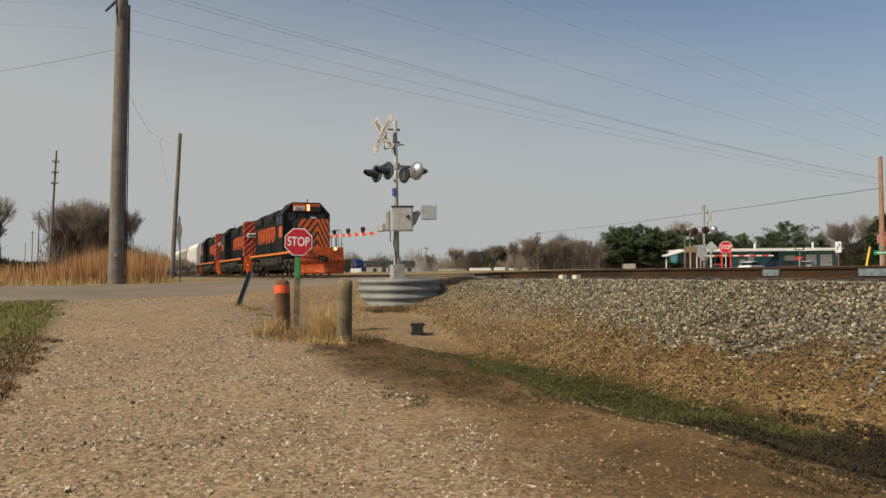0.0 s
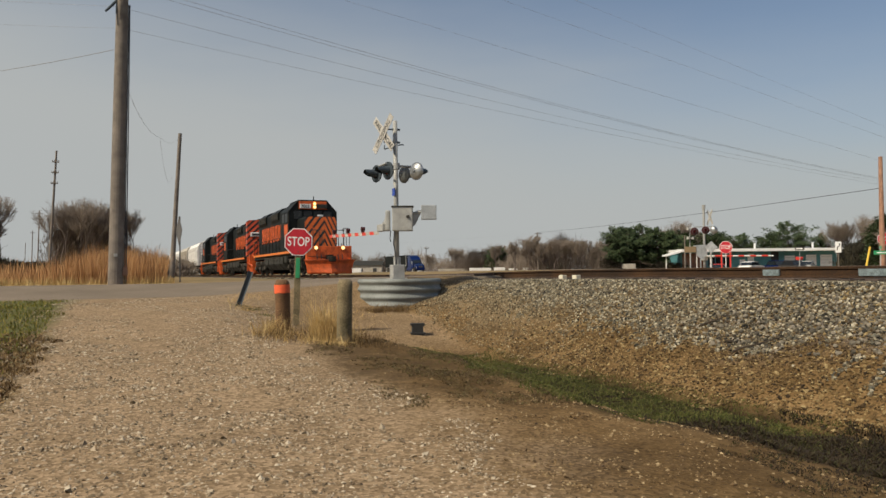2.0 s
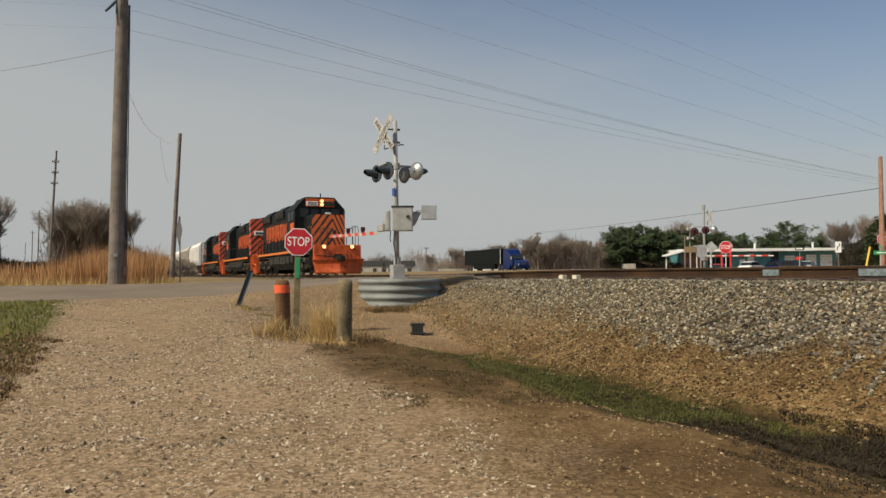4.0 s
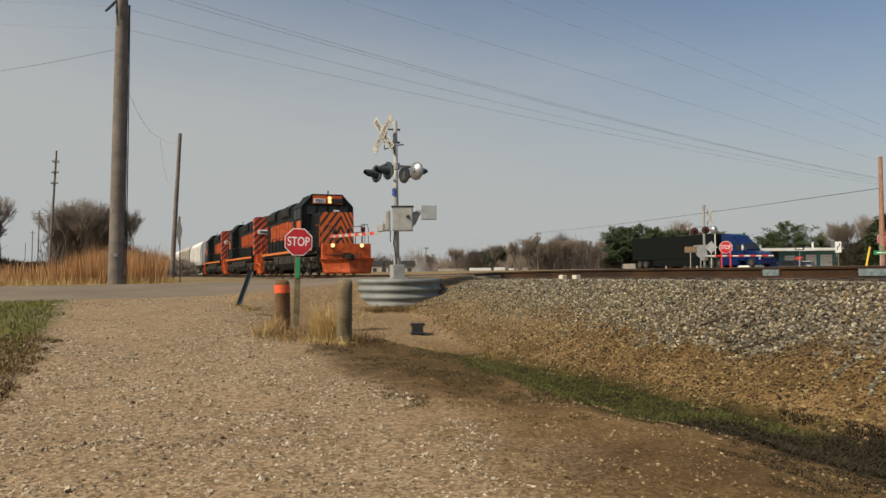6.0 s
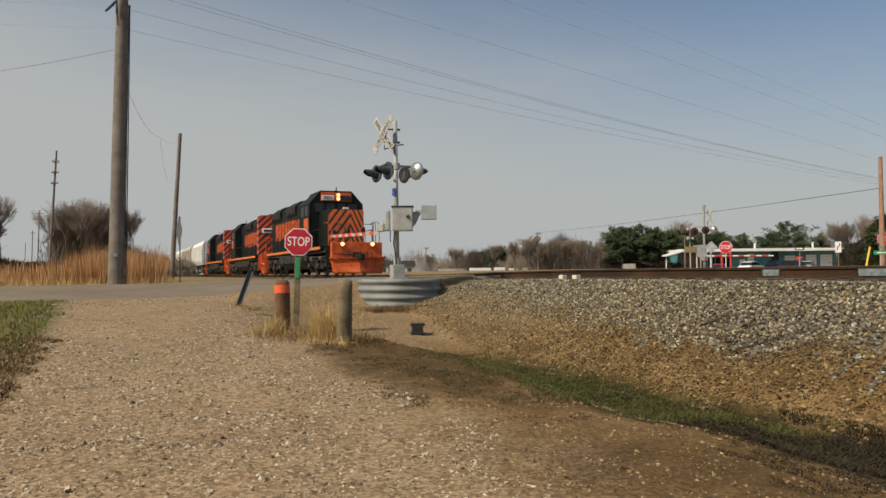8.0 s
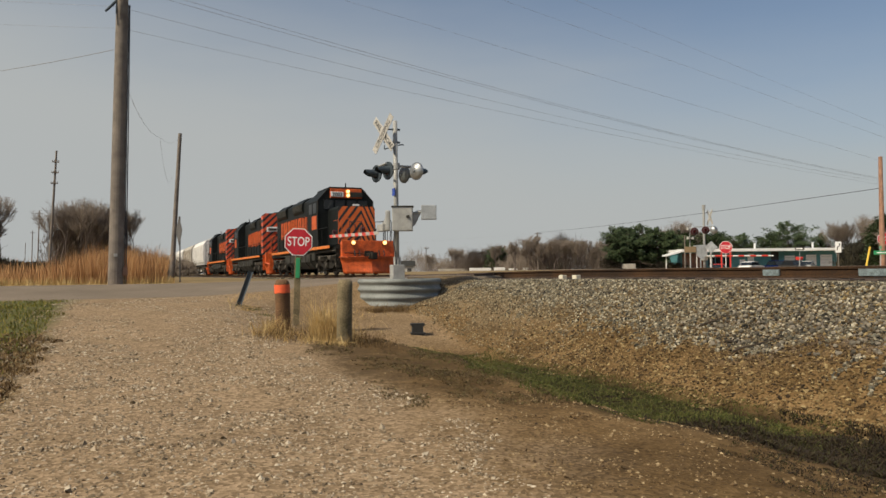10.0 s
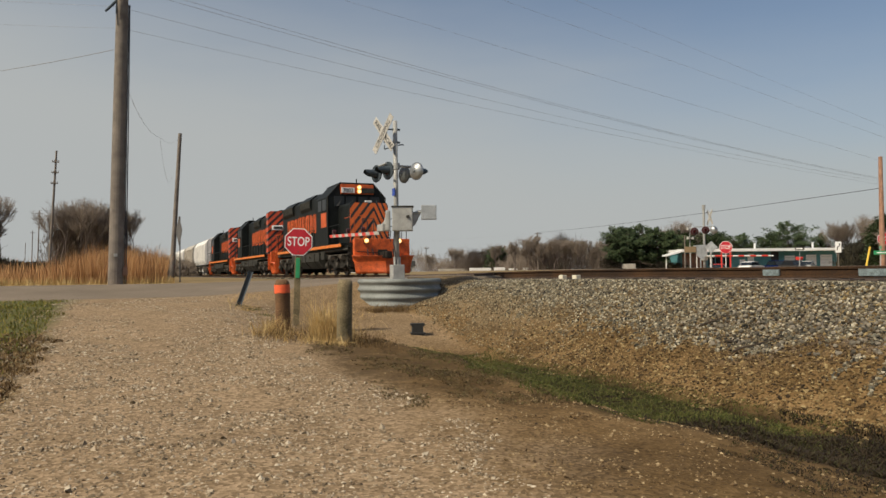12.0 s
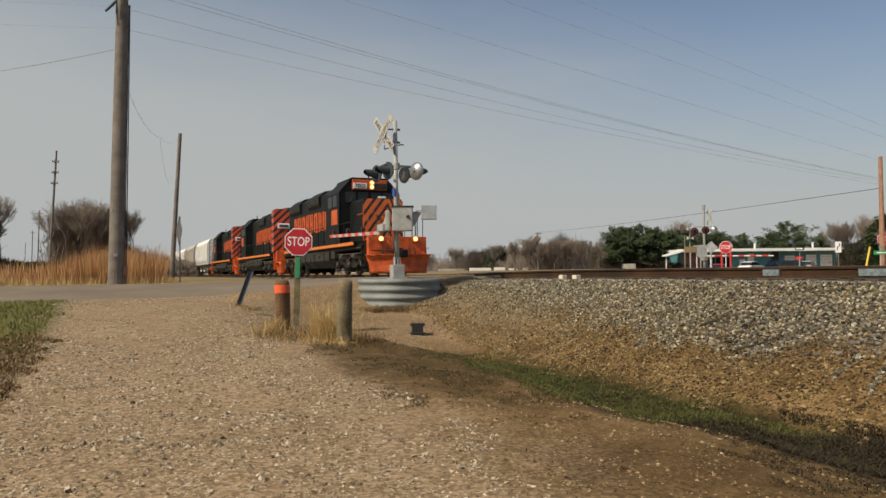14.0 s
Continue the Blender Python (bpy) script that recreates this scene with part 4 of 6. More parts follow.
def crossing_signal():
    t = thing("crossing_signal", pose(7.07, 20.0, 1.30), "silver railway crossing signal with lowered striped gate arm", "crossing signal", "crossing signals")
    g = B()
    tube(g, (0, 0, 0), (-0.03, 0, 4.40), 0.07, 0.062, 16)
    part("mast", g, "silver_paint", t, smooth=True)
    g = B()
    box(g, (0, 0, 0.22), (0.34, 0.3, 0.38), bevel=0.02)
    tube(g, (0, 0, 0.4), (0, 0, 0.62), 0.1, n=14)
    box(g, (0, 0, 0.02), (0.44, 0.4, 0.05))
    part("junction_base", g, "silver_paint", t)
    crossbuck(t, (-0.35, 0.03, 4.02), -73)
    g = B()
    for z in (4.16, 3.80):
        tube(g, (-0.34, 0.05, z), (0.02, 0, z), 0.022, n=8)
        tube(g, (-0.1, 0, z), (0.11, 0, z), 0.03, n=8)
    path_tube(g, [(-0.32, 0.06, 3.72), (-0.32, 0.06, 3.6), (-0.03, 0, 3.72)], 0.015)
    tube(g, (0, 0, 3.72), (0.2, -0.06, 3.74), 0.016, n=6)
    part("sign_bracket", g, "dark_steel", t)
    g = B()
    tube(g, (-0.45, 0.42, 3.14), (-0.45, -0.42, 3.14), 0.025, n=8)
    tube(g, (0.42, 0.42, 3.14), (0.42, -0.42, 3.14), 0.025, n=8)
    tube(g, (-0.45, 0, 3.14), (0.42, 0, 3.14), 0.035, n=8)
    tube(g, (0, 0, 3.05), (0, 0, 3.22), 0.1, n=12)
    part("lamp_arm", g, "silver_paint", t)
    lamp_unit(t, (-0.46, 0.40, 2.96), 75, "front")
    lamp_unit(t, (-0.39, -0.40, 2.95), 75, "front")
    lamp_unit(t, (0.39, 0.40, 2.97), 252, "dark")
    lamp_unit(t, (0.45, -0.40, 2.97), 243, "back")
    g = B()
    box(g, (-0.09, -0.02, 2.42), (0.02, 0.2, 0.2))
    part("notice_plate", g, "blue_sheet", t, "small blue notice plate")
    # gate mechanism
    g = B()
    box(g, (0.10, -0.2, 1.66), (0.56, 0.36, 0.66), rz=radians(-22), bevel=0.03)
    mech = part("gate_mechanism", g, "silver_paint", t)
    g = B()
    tube(g, (0.14, -0.42, 1.72), (0.18, -0.47, 1.72), 0.035, n=10)
    box(g, (0.10, -0.2, 2.0), (0.6, 0.4, 0.03), rz=radians(-22))
    part("door_latch", g, "tank_paint", mech)
    g = B()
    box(g, (-0.25, 0.02, 1.62), (0.12, 0.3, 0.56), rz=radians(-22), bevel=0.03)
    prism(g, [(-0.05, 1.34), (-0.05, 1.8), (0.12, 1.62), (0.5, 1.5), (0.5, 1.34)], -0.33, -0.28, 'x')
    box(g, (-0.36, 0.25, 1.44), (0.12, 0.5, 0.2), bevel=0.02)
    part("arm_clamp", g, "silver_paint", mech)
    g = B()
    path_tube(g, [(0.36, -0.3, 1.8), (0.55, -0.34, 1.86), (0.70, -0.42, 1.86)], 0.045, 8)
    prism(g, [(0.3, 1.4), (0.42, 1.5), (0.6, 1.85), (0.5, 1.9), (0.36, 1.8)], -0.34, -0.28, 'y')
    cw = part("counterweight_arm", g, "silver_paint", mech)
    g = B()
    box(g, (0.78, -0.44, 1.84), (0.42, 0.16, 0.40), rz=radians(-22), bevel=0.02)
    part("counterweight", g, "galvanised", cw, "square steel counterweight")
    g = B()
    path_tube(g, [(-0.1, -0.1, 1.35), (-0.14, -0.12, 1.0), (-0.08, -0.1, 0.7), (-0.06, -0.08, 0.4)], 0.018)
    path_tube(g, [(-0.2, -0.05, 1.35), (-0.22, -0.05, 1.12), (-0.19, -0.04, 1.05)], 0.012)
    part("cable_conduit", g, "cable_black", mech)
    # arm, red and white by turns
    y, k = 0.5, 0
    arm = None
    while y < 5.5:
        g = B()
        a = 0.38
        zb, zt = 1.25 + 0.028 * y, 1.25 + 0.028 * (y + a)
        prism(g, [(y, zb), (y + a, zt), (y + a + 0.07, zt + 0.1), (y + 0.07, zb + 0.1)], -0.02 - 0.36, 0.015 - 0.36, 'x')
        seg = part("arm_panel" if arm else "gate_arm", g, "gate_red" if k % 2 else "dirty_white", arm or t, "red and white striped gate arm" if not arm else "")
        arm = arm or seg
        y += a
        k += 1
    for y in (2.0, 3.6, 5.3):
        g = B()
        zz = 1.25 + 0.028 * y
        box(g, (-0.37, y, zz + 0.12), (0.07, 0.14, 0.05))
        tube(g, (-0.42, y, zz + 0.2), (-0.31, y, zz + 0.2), 0.06, n=14)
        part("arm_lamp", g, "lamp_dark", arm, "small unlit red gate lamp")
    return t


crossing_signal()


# ---- stop sign ----
def octagon(r):
    return [(r * math.cos(radians(22.5 + 45 * k)) / math.cos(radians(22.5)), r * math.sin(radians(22.5 + 45 * k)) / math.cos(radians(22.5))) for k in range(8)]


def stop_face(parent, z, half, y):
    g = B()
    prism(g, [(a, b + z) for a, b in octagon(half)], y - 0.004, y, 'y')
    rim = part("sign_panel", g, "white_sheet", parent, "red octagonal stop sign face with white rim")
    g = B()
    prism(g, [(a, b + z) for a, b in octagon(half * 0.93)], y - 0.009, y - 0.005, 'y')
    part("red_field", g, "red_sheet", rim)
    text_part("lettering", "STOP", half * 0.84, Matrix.Translation((0, y - 0.010, z)) @ FACE @ Matrix.Diagonal((0.80, 1.12, 1, 1)), "white_sheet", rim, depth=0.002)
    return rim


def stop_sign():
    x, y = 3.425, 16.1
    z = float(gz(x, y))
    t = thing("stop_sign", pose(x, y, z - 0.05, 0, 2.0, -12), "red stop sign on a weathered square timber post", "stop sign", "stop signs")
    g = B()
    box(g, (0, 0.05, 0.89), (0.13, 0.09, 2.14), bevel=0.012)
    part("post", g, "post_wood", t, "grey timber post")
    stop_face(t, 2.165 - z + 0.05, 0.287, -0.002)
    g = B()
    box(g, (0.0, -0.004, 1.28), (0.085, 0.014, 0.42))
    part("post_sticker", g, "green_sheet", t, "green reflective strip")
    g = B()
    for zz in (1.62, 1.92):
        tube(g, (0, -0.02, zz), (0, 0.0, zz), 0.012, n=8)
    part("bolts", g, "steel", t)


stop_sign()


def bollard(x, y, h, r, material, label, lean=0.0, cap=None):
    z = float(gz(x, y))
    t = thing("bollard", pose(x, y, z, 0, lean, 0), label, "bollard", "timber bollards by the drive")
    g = B()
    rnd = random.Random(int(x * 100))
    n, prev = 26, None
    hs = [-0.3, 0.12 * h, 0.4 * h, 0.7 * h, h - 0.07, h - 0.025, h]
    wob = [1 + 0.04 * math.sin(3 * 6.283 * i / n + x) + rnd.uniform(-0.01, 0.01) for i in range(n)]
    for k, zz in enumerate(hs):
        rr = r * (1.03 if k < 2 else 1.0) * ((0.9, 0.66)[k - 5] if k >= 5 else 1)
        ring = [g.verts.new((rr * wob[i] * math.cos(2 * math.pi * i / n), rr * wob[i] * math.sin(2 * math.pi * i / n), zz + (rnd.uniform(-.012, .012) if k >= 5 else 0))) for i in range(n)]
        if prev:
            for i in range(n):
                g.faces.new((prev[i], prev[(i + 1) % n], ring[(i + 1) % n], ring[i]))
        prev = ring
    top = g.verts.new((0, 0, h + 0.012))
    for i in range(n):
        g.faces.new((prev[i], prev[(i + 1) % n], top))
    part("timber", g, material, t, smooth=True)
    if cap:
        g = B()
        k = 18
        for i in range(k):
            a0, a1 = 2 * math.pi * i / k, 2 * math.pi * (i + 1) / k
            R = r * 1.075
            vs = [g.verts.new((R * math.cos(a), R * math.sin(a), zz)) for a, zz in ((a0, h - 0.215 + 0.006 * math.sin(5 * a0)), (a1, h - 0.215 + 0.006 * math.sin(5 * a1)), (a1, h - 0.075 + 0.005 * math.sin(7 * a1)), (a0, h - 0.075 + 0.005 * math.sin(7 * a0)))]
            g.faces.new(vs)
        part("painted_band", g, "fluor_orange", t, "fluorescent orange paint band")
    return t


bollard(2.57, 13.1, 0.83, 0.124, "dark_wood", "dark brown timber bollard with fluorescent orange painted band", -1.2, True)
bollard(3.08, 11.12, 0.94, 0.112, "post_wood", "grey-brown weathered round timber bollard in dry grass", 1.4)


def small_things():
    t = thing("leaning_post", pose(2.62, 18.75, float(gz(2.62, 18.75)), 0, 20, 0), "dark blue-grey steel post leaning over by the road", "post")
    g = B()
    prism(g, [(-0.06, -0.02), (-0.06, 0.02), (-0.02, 0.03), (0.02, 0.03), (0.06, 0.02), (0.06, -0.02), (0.03, 0.0), (-0.03, 0.0)], -0.2, 0.86, 'z')
    part("channel", g, "dark_steel", t)
    x, y = 6.12, 16.0
    t = thing("pedestal_box", pose(x, y, float(gz(x, y)), 0, 0, -15), "small dark cable pedestal box standing on bare earth", "cable box")
    g = B()
    prism(g, [(-0.125, -0.05), (-0.115, 0.17), (-0.15, 0.19), (-0.15, 0.24), (0.15, 0.24), (0.15, 0.19), (0.115, 0.17), (0.125, -0.05)], -0.12, 0.12, 'y')
    part("housing", g, "black_rubber", t)
    g = B()
    box(g, (0, 0, 0.015), (0.34, 0.30, 0.05), bevel=0.01)
    part("base_flange", g, "black_rubber", t)
    for y in (16.0, 15.4):
        x = 9.9
        t = thing("marker_block", pose(x, y, 1.245, 0, 0, 8), "small pale marker block beside the rail", "marker block", "marker blocks")
        g = B()
        box(g, (0, 0, 0.07), (0.14, 0.15, 0.16), bevel=0.014)
        part("block", g, "pale_block", t)
    for y0, n in ((10.13, 3), (8.1, 5)):
        t = thing("joint_bar", pose(TRACK - 0.755 - 0.045, y0, RAIL - 0.1), "bluish-grey bolted joint bar on the rail", "joint bar", "joint bars on the rail")
        g = B()
        box(g, (0, 0, 0), (0.035, 0.36 if y0 > 9 else 0.6, 0.11), bevel=0.008)
        b = part("bar", g, "joint_blue", t)
        for k in range(n):
            g = B()
            tube(g, (-0.028, -0.12 + k * 0.1, 0.005), (-0.01, -0.12 + k * 0.1, 0.005), 0.016, n=6)
            part("bolt", g, "joint_blue", b)


M["pale_block"] = mat("pale_block", (0.72, 0.66, 0.52), 0.8, 0, 0.3, 9, 60, 0.1)
M["joint_blue"] = mat("joint_blue", (0.20, 0.25, 0.26), 0.75, 0.1, 0.5, 14, 60, 0.1)
small_things()


# ---- poles and wires ----
def pole(x, y, h, r, dx, label, material="pole_wood", arms=(), dy=0.0, name="utility_pole"):
    t = thing(name, pose(x, y, float(gz(x, y))), label, "utility pole", "utility poles")
    g = B()
    tube(g, (-dx * 0.02, 0, -0.3), (dx, dy, h), r, r * 0.68, 18)
    part("shaft", g, material, t, smooth=False)
    for z, w in arms:
        g = B()
        f = z / h
        box(g, (dx * f, dy * f - r, z), (w, 0.09, 0.11))
        for sx in (-0.45, -0.2, 0.2, 0.45):
            tube(g, (dx * f + sx * w, dy * f - r, z + 0.05), (dx * f + sx * w, dy * f - r, z + 0.2), 0.04, n=8)
        part("crossarm", g, material, t)
    return t


big = pole(-0.11, 28.3, 13.2, 0.252, 0.27, "tall thick weathered wooden utility pole by the road", arms=((12.6, 2.4),), dy=0.0)
g = B()
for a in (0.0, 0.05):
    path_tube(g, [(0.275 + a, -0.06, -0.1), (0.34 + a, -0.06, 5.0), (0.41 + a * 0.6, -0.06, 9.6)], 0.018)
part("conduit", g, "cable_black", big, "black riser conduit strapped to the pole")
g = B()
box(g, (0.3, -0.08, 0.45), (0.16, 0.14, 0.3), bevel=0.02)
part("riser_box", g, "brick_brown", big)
g = B()
tube(g, (0.05, -0.05, 9.75), (-0.32, -0.25, 9.25), 0.05, 0.04, 10)
tube(g, (0.0, -0.22, 9.2), (0.02, -0.24, 9.75), 0.02, n=6)
part("pole_bracket", g, "dark_steel", big)
g = B()
box(g, (0.0, -0.25, 1.0), (0.12, 0.02, 0.1))
part("pole_tag", g, "silver_paint", big)
second = pole(2.64, 44.4, 8.1, 0.14, 0.45, "slim weathered wooden utility pole beyond the road")
pole(-7.2, 95.3, 14.3, 0.15, 0.75, "distant leaning wooden utility pole", arms=((13.0, 0.7), (11.8, 0.7), (10.6, 0.7)))
pole(-16.7, 191.6, 15, 0.15, 0.4, "distant leaning wooden utility pole", arms=((14.2, 1.6),))
pole(-29.4, 316, 17, 0.2, 0.3, "distant leaning wooden utility pole", arms=((16.2, 1.6),))
pole(-43, 430, 17, 0.2, 0.3, "distant leaning wooden utility pole")
right = pole(42.13, 32.1, 6.9, 0.165, 0.05, "reddish-brown wooden utility pole beyond the track", "red_wood", arms=())
pole(75.5, 131, 8.0, 0.16, 0.0, "distant wooden utility pole beside the highway", arms=((7.6, 1.6),))
pole(73.2, 86.0, 4.7, 0.11, 0.0, "slim wooden pole beside the store", "pole_wood")
pole(71.4, 180, 6.3, 0.15, 0.0, "distant wooden utility pole beside the highway", arms=((5.9, 1.4),))
pole(66, 240, 9.5, 0.16, 0.0, "distant wooden utility pole beside the highway", arms=((9.1, 1.6),))


def wire(p, q, sag, r, label="dark overhead wire strung between poles"):
    g = bpy.data.curves.new("overhead_wire", 'CURVE')
    g.dimensions, g.bevel_depth, g.bevel_resolution = '3D', r * 0.32, 1
    s = g.splines.new('POLY')
    n = 28
    s.points.add(n)
    p, q = Vector(p), Vector(q)
    for k in range(n + 1):
        f = k / n
        v = p.lerp(q, f)
        s.points[k].co = (v.x, v.y, v.z - sag * 4 * f * (1 - f), 1)
    g.materials.append(M["cable_black" if r > 0.04 else "cable"])
    return tagged(new("overhead_wire", g), label, "wire", "overhead wires")


wire((0.22, 27.83, 11.23), (42.07, 32.02, 6.76), 0.40, 0.018)
wire((0.22, 27.82, 11.40), (42.07, 32.01, 6.83), 0.45, 0.018)
wire((0.22, 27.85, 10.52), (42.07, 32.02, 6.63), 0.40, 0.016)
wire((0.18, 27.89, 9.83), (42.07, 32.03, 6.46), 0.25, 0.014)
wire((0.50, 27.66, 12.93), (42.07, 31.98, 7.88), 0.0, 0.012)
wire((9.93, 27.95, 15.02), (49.07, 30.12, 7.43), 0.0, 0.010)
wire((5.86, 29.66, 15.29), (49.07, 30.13, 7.08), 0.0, 0.010)
wire((42.07, 32.03, 6.25), (75.5, 131.0, 9.0), 0.25, 0.06, "thick black overhead cable between wooden poles")
wire((75.5, 131.0, 9.0), (66, 240, 10.6), 0.5, 0.02)
wire((42.07, 32.03, 6.25), (60, 10, 7.5), 0.4, 0.03, "thick black overhead cable between wooden poles")
wire((-0.13, 28.04, 9.15), (-7.84, 37.8, 9.63), 0.10, 0.031, "thick black overhead cable between wooden poles")
wire((-0.10, 28.01, 9.87), (-7.85, 37.72, 12.27), 0.05, 0.010)
wire((-0.10, 27.98, 10.60), (-7.85, 37.69, 13.19), 0.0, 0.012)
wire((0.30, 27.98, 7.67), (1.76, 38.15, 7.96), 0.35, 0.018, "thin drooping service wire")
wire((1.76, 38.15, 7.96), (3.07, 44.20, 9.06), 0.3, 0.016, "thin drooping service wire")
wire((1.76, 38.15, 7.96), (2.60, 43.3, 6.74), 1.0, 0.014, "thin drooping service wire")


# ---- truck on the highway ----
def wheel_pair(parent, y, r=0.5, x=1.12, name="wheel"):
    for sx in (-x, x):
        g = B()
        tube(g, (sx - 0.15, y, r), (sx + 0.15, y, r), r, n=22)
        w = part(name, g, "black_rubber", parent)
        g = B()
        tube(g, (sx - 0.165, y, r), (sx + 0.165, y, r), r * 0.55, n=16)
        part("rim", g, "dusty_iron", w)


def semi_truck():
    t = thing("semi_truck", pose(67.2, 60, 1.68), "blue sleeper semi truck pulling a long dark trailer", "truck")
    g = B()
    prism(g, [(0.1, 0.3), (0.02, 0.95), (0.35, 1.5), (1.2, 1.8), (2.3, 2.0), (2.35, 0.4)], -1.02, 1.02, 'x')
    part("bonnet", g, "truck_blue", t)
    g = B()
    prism(g, [(2.2, 0.7), (2.2, 1.95), (2.9, 2.75), (3.3, 3.0), (4.2, 3.75), (5.0, 3.98), (6.0, 3.98), (6.0, 0.7)], -1.2, 1.2, 'x')
    bmesh.ops.bevel(g, geom=g.edges[:], offset=0.08, segments=2, affect='EDGES')
    cab = part("sleeper_cab", g, "truck_blue", t)
    g = B()
    prism(g, [(2.2, 2.02), (2.85, 2.74), (2.95, 2.70), (2.3, 1.98)], -1.02, 1.02, 'x')
    bmesh.ops.translate(g, verts=g.verts[:], vec=(0, -0.05, 0.04))
    part("windscreen", g, "window_glass", cab)
    for sx in (-1.21, 1.21):
        g = B()
        prism(g, [(2.65, 2.0), (2.95, 2.6), (3.6, 2.6), (3.6, 2.0)], sx - 0.012, sx + 0.012, 'x')
        part("side_window", g, "window_glass", cab)
        g = B()
        box(g, (sx * 1.12, 2.45, 2.25), (0.12, 0.2, 0.6), bevel=0.03)
        part("mirror", g, "lens_white", cab)
        g = B()
        box(g, (sx * 0.98, 4.6, 0.62), (0.3, 3.0, 0.75), bevel=0.05)
        part("fairing", g, "truck_blue", t)
        g = B()
        box(g, (sx * 0.72, 0.22, 1.0), (0.4, 0.2, 0.26), bevel=0.05)
        part("headlight", g, "lens_white", t)
    g = B()
    box(g, (0, 0.02, 0.55), (2.3, 0.25, 0.35), bevel=0.06)
    part("bumper", g, "truck_blue", t)
    g = B()
    box(g, (0, 0.1, 1.05), (1.0, 0.1, 0.6), bevel=0.04)
    part("grille", g, "steel", t)
    g = B()
    box(g, (0, 5.4, 0.85), (0.9, 5.5, 0.25))
    part("chassis", g, "undergear", t)
    for y in (1.3, 6.3, 7.6):
        wheel_pair(t, y)
    g = B()
    box(g, (0, 14.9, 2.62), (2.58, 16.2, 2.9), bevel=0.05)
    tr = part("trailer", g, "trailer_dark", t, "long dark box trailer")
    for sx in (-1.3, 1.3):
        g = B()
        box(g, (sx, 6.86, 2.62), (0.05, 0.12, 2.86))
        part("corner_post", g, "white_sheet", tr)
        g = B()
        box(g, (sx * 0.85, 9.6, 0.6), (0.12, 0.12, 1.1))
        part("landing_leg", g, "undergear", tr)
    for sx in (-1.22, 1.22):
        g = B()
        box(g, (sx, 14.2, 0.72), (0.05, 8.8, 0.86))
        part("side_skirt", g, "trailer_dark", tr, "dark side skirt")
        g = B()
        box(g, (sx, 7.0, 0.95), (0.06, 2.4, 0.5))
        part("mudguard", g, "trailer_dark", t)
    for y in (20.2, 21.5):
        wheel_pair(t, y)
    return t


truck = semi_truck()


# ---- store and parked cars beyond the highway ----
def store():
    ang = math.degrees(math.atan2(80.74 - 89.62, 96.6 - 75.55))
    t = thing("roadside_store", pose(75.55, 89.62, 1.3, 0, 0, ang), "long low teal roadside store with white flat roof edge", "building")
    L = 22.8
    g = B()
    box(g, (L / 2, 4.2, 1.1), (L, 8, 3.4))
    part("wall", g, "teal_paint", t)
    g = B()
    prism(g, [(-1.4, 2.72), (-1.4, 3.12), (9.2, 3.12), (9.2, 2.72)], -0.3, L + 0.4, 'x')
    roof = part("roof", g, "roof_white", t, "white metal roof fascia")
    g = B()
    prism(g, [(-2.4, 2.1), (-2.4, 2.32), (0.2, 3.05), (0.2, 2.8)], -1.3, 1.2, 'y')
    part("porch_roof", g, "roof_white", roof)
    for x in (11.6, 20.2):
        g = B()
        tube(g, (x, 2, 3.1), (x, 2, 4.0), 0.14, n=10)
        part("vent_pipe", g, "roof_white", roof)
    for x0, w, h, m_ in ((15.2, 1.5, 1.7, "white_sheet"), (18.3, 1.5, 1.8, "white_sheet"), (20.4, 1.7, 1.8, "white_sheet"), (13.2, 1.1, 2.3, "shade_dark"), (9.8, 0.9, 2.0, "white_sheet"), (8.6, 0.8, 1.2, "white_sheet")):
        g = B()
        box(g, (x0 + w / 2, 0.17, 0.35 + h / 2), (w, 0.08, h))
        d = part("door" if h > 1.5 else "window", g, m_, t)
        if h > 1.5 and m_ == "white_sheet":
            for k in range(4):
                g = B()
                box(g, (x0 + w / 2, 0.12, 0.5 + k * h / 4), (w * 0.94, 0.03, 0.04))
                part("door_rail", g, "galvanised", d)
    for x0 in (4.5, 5.6, 6.7):
        g = B()
        box(g, (x0, 0.16, 1.2), (0.9, 0.06, 1.4))
        part("window", g, "window_glass", t)
    for x0 in (-2.0, 2.0, 4.0, 6.2):
        g = B()
        tube(g, (x0, -0.9 if x0 > 0 else 0.6, -0.6), (x0, -0.9 if x0 > 0 else 0.6, 2.75 if x0 > 0 else 2.3), 0.08, n=8)
        part("porch_post", g, "white_paint", t)
    g = B()
    box(g, (1.8, 0.1, 1.3), (3.2, 0.1, 2.4))
    part("brick_panel", g, "brick_brown", t)


store()


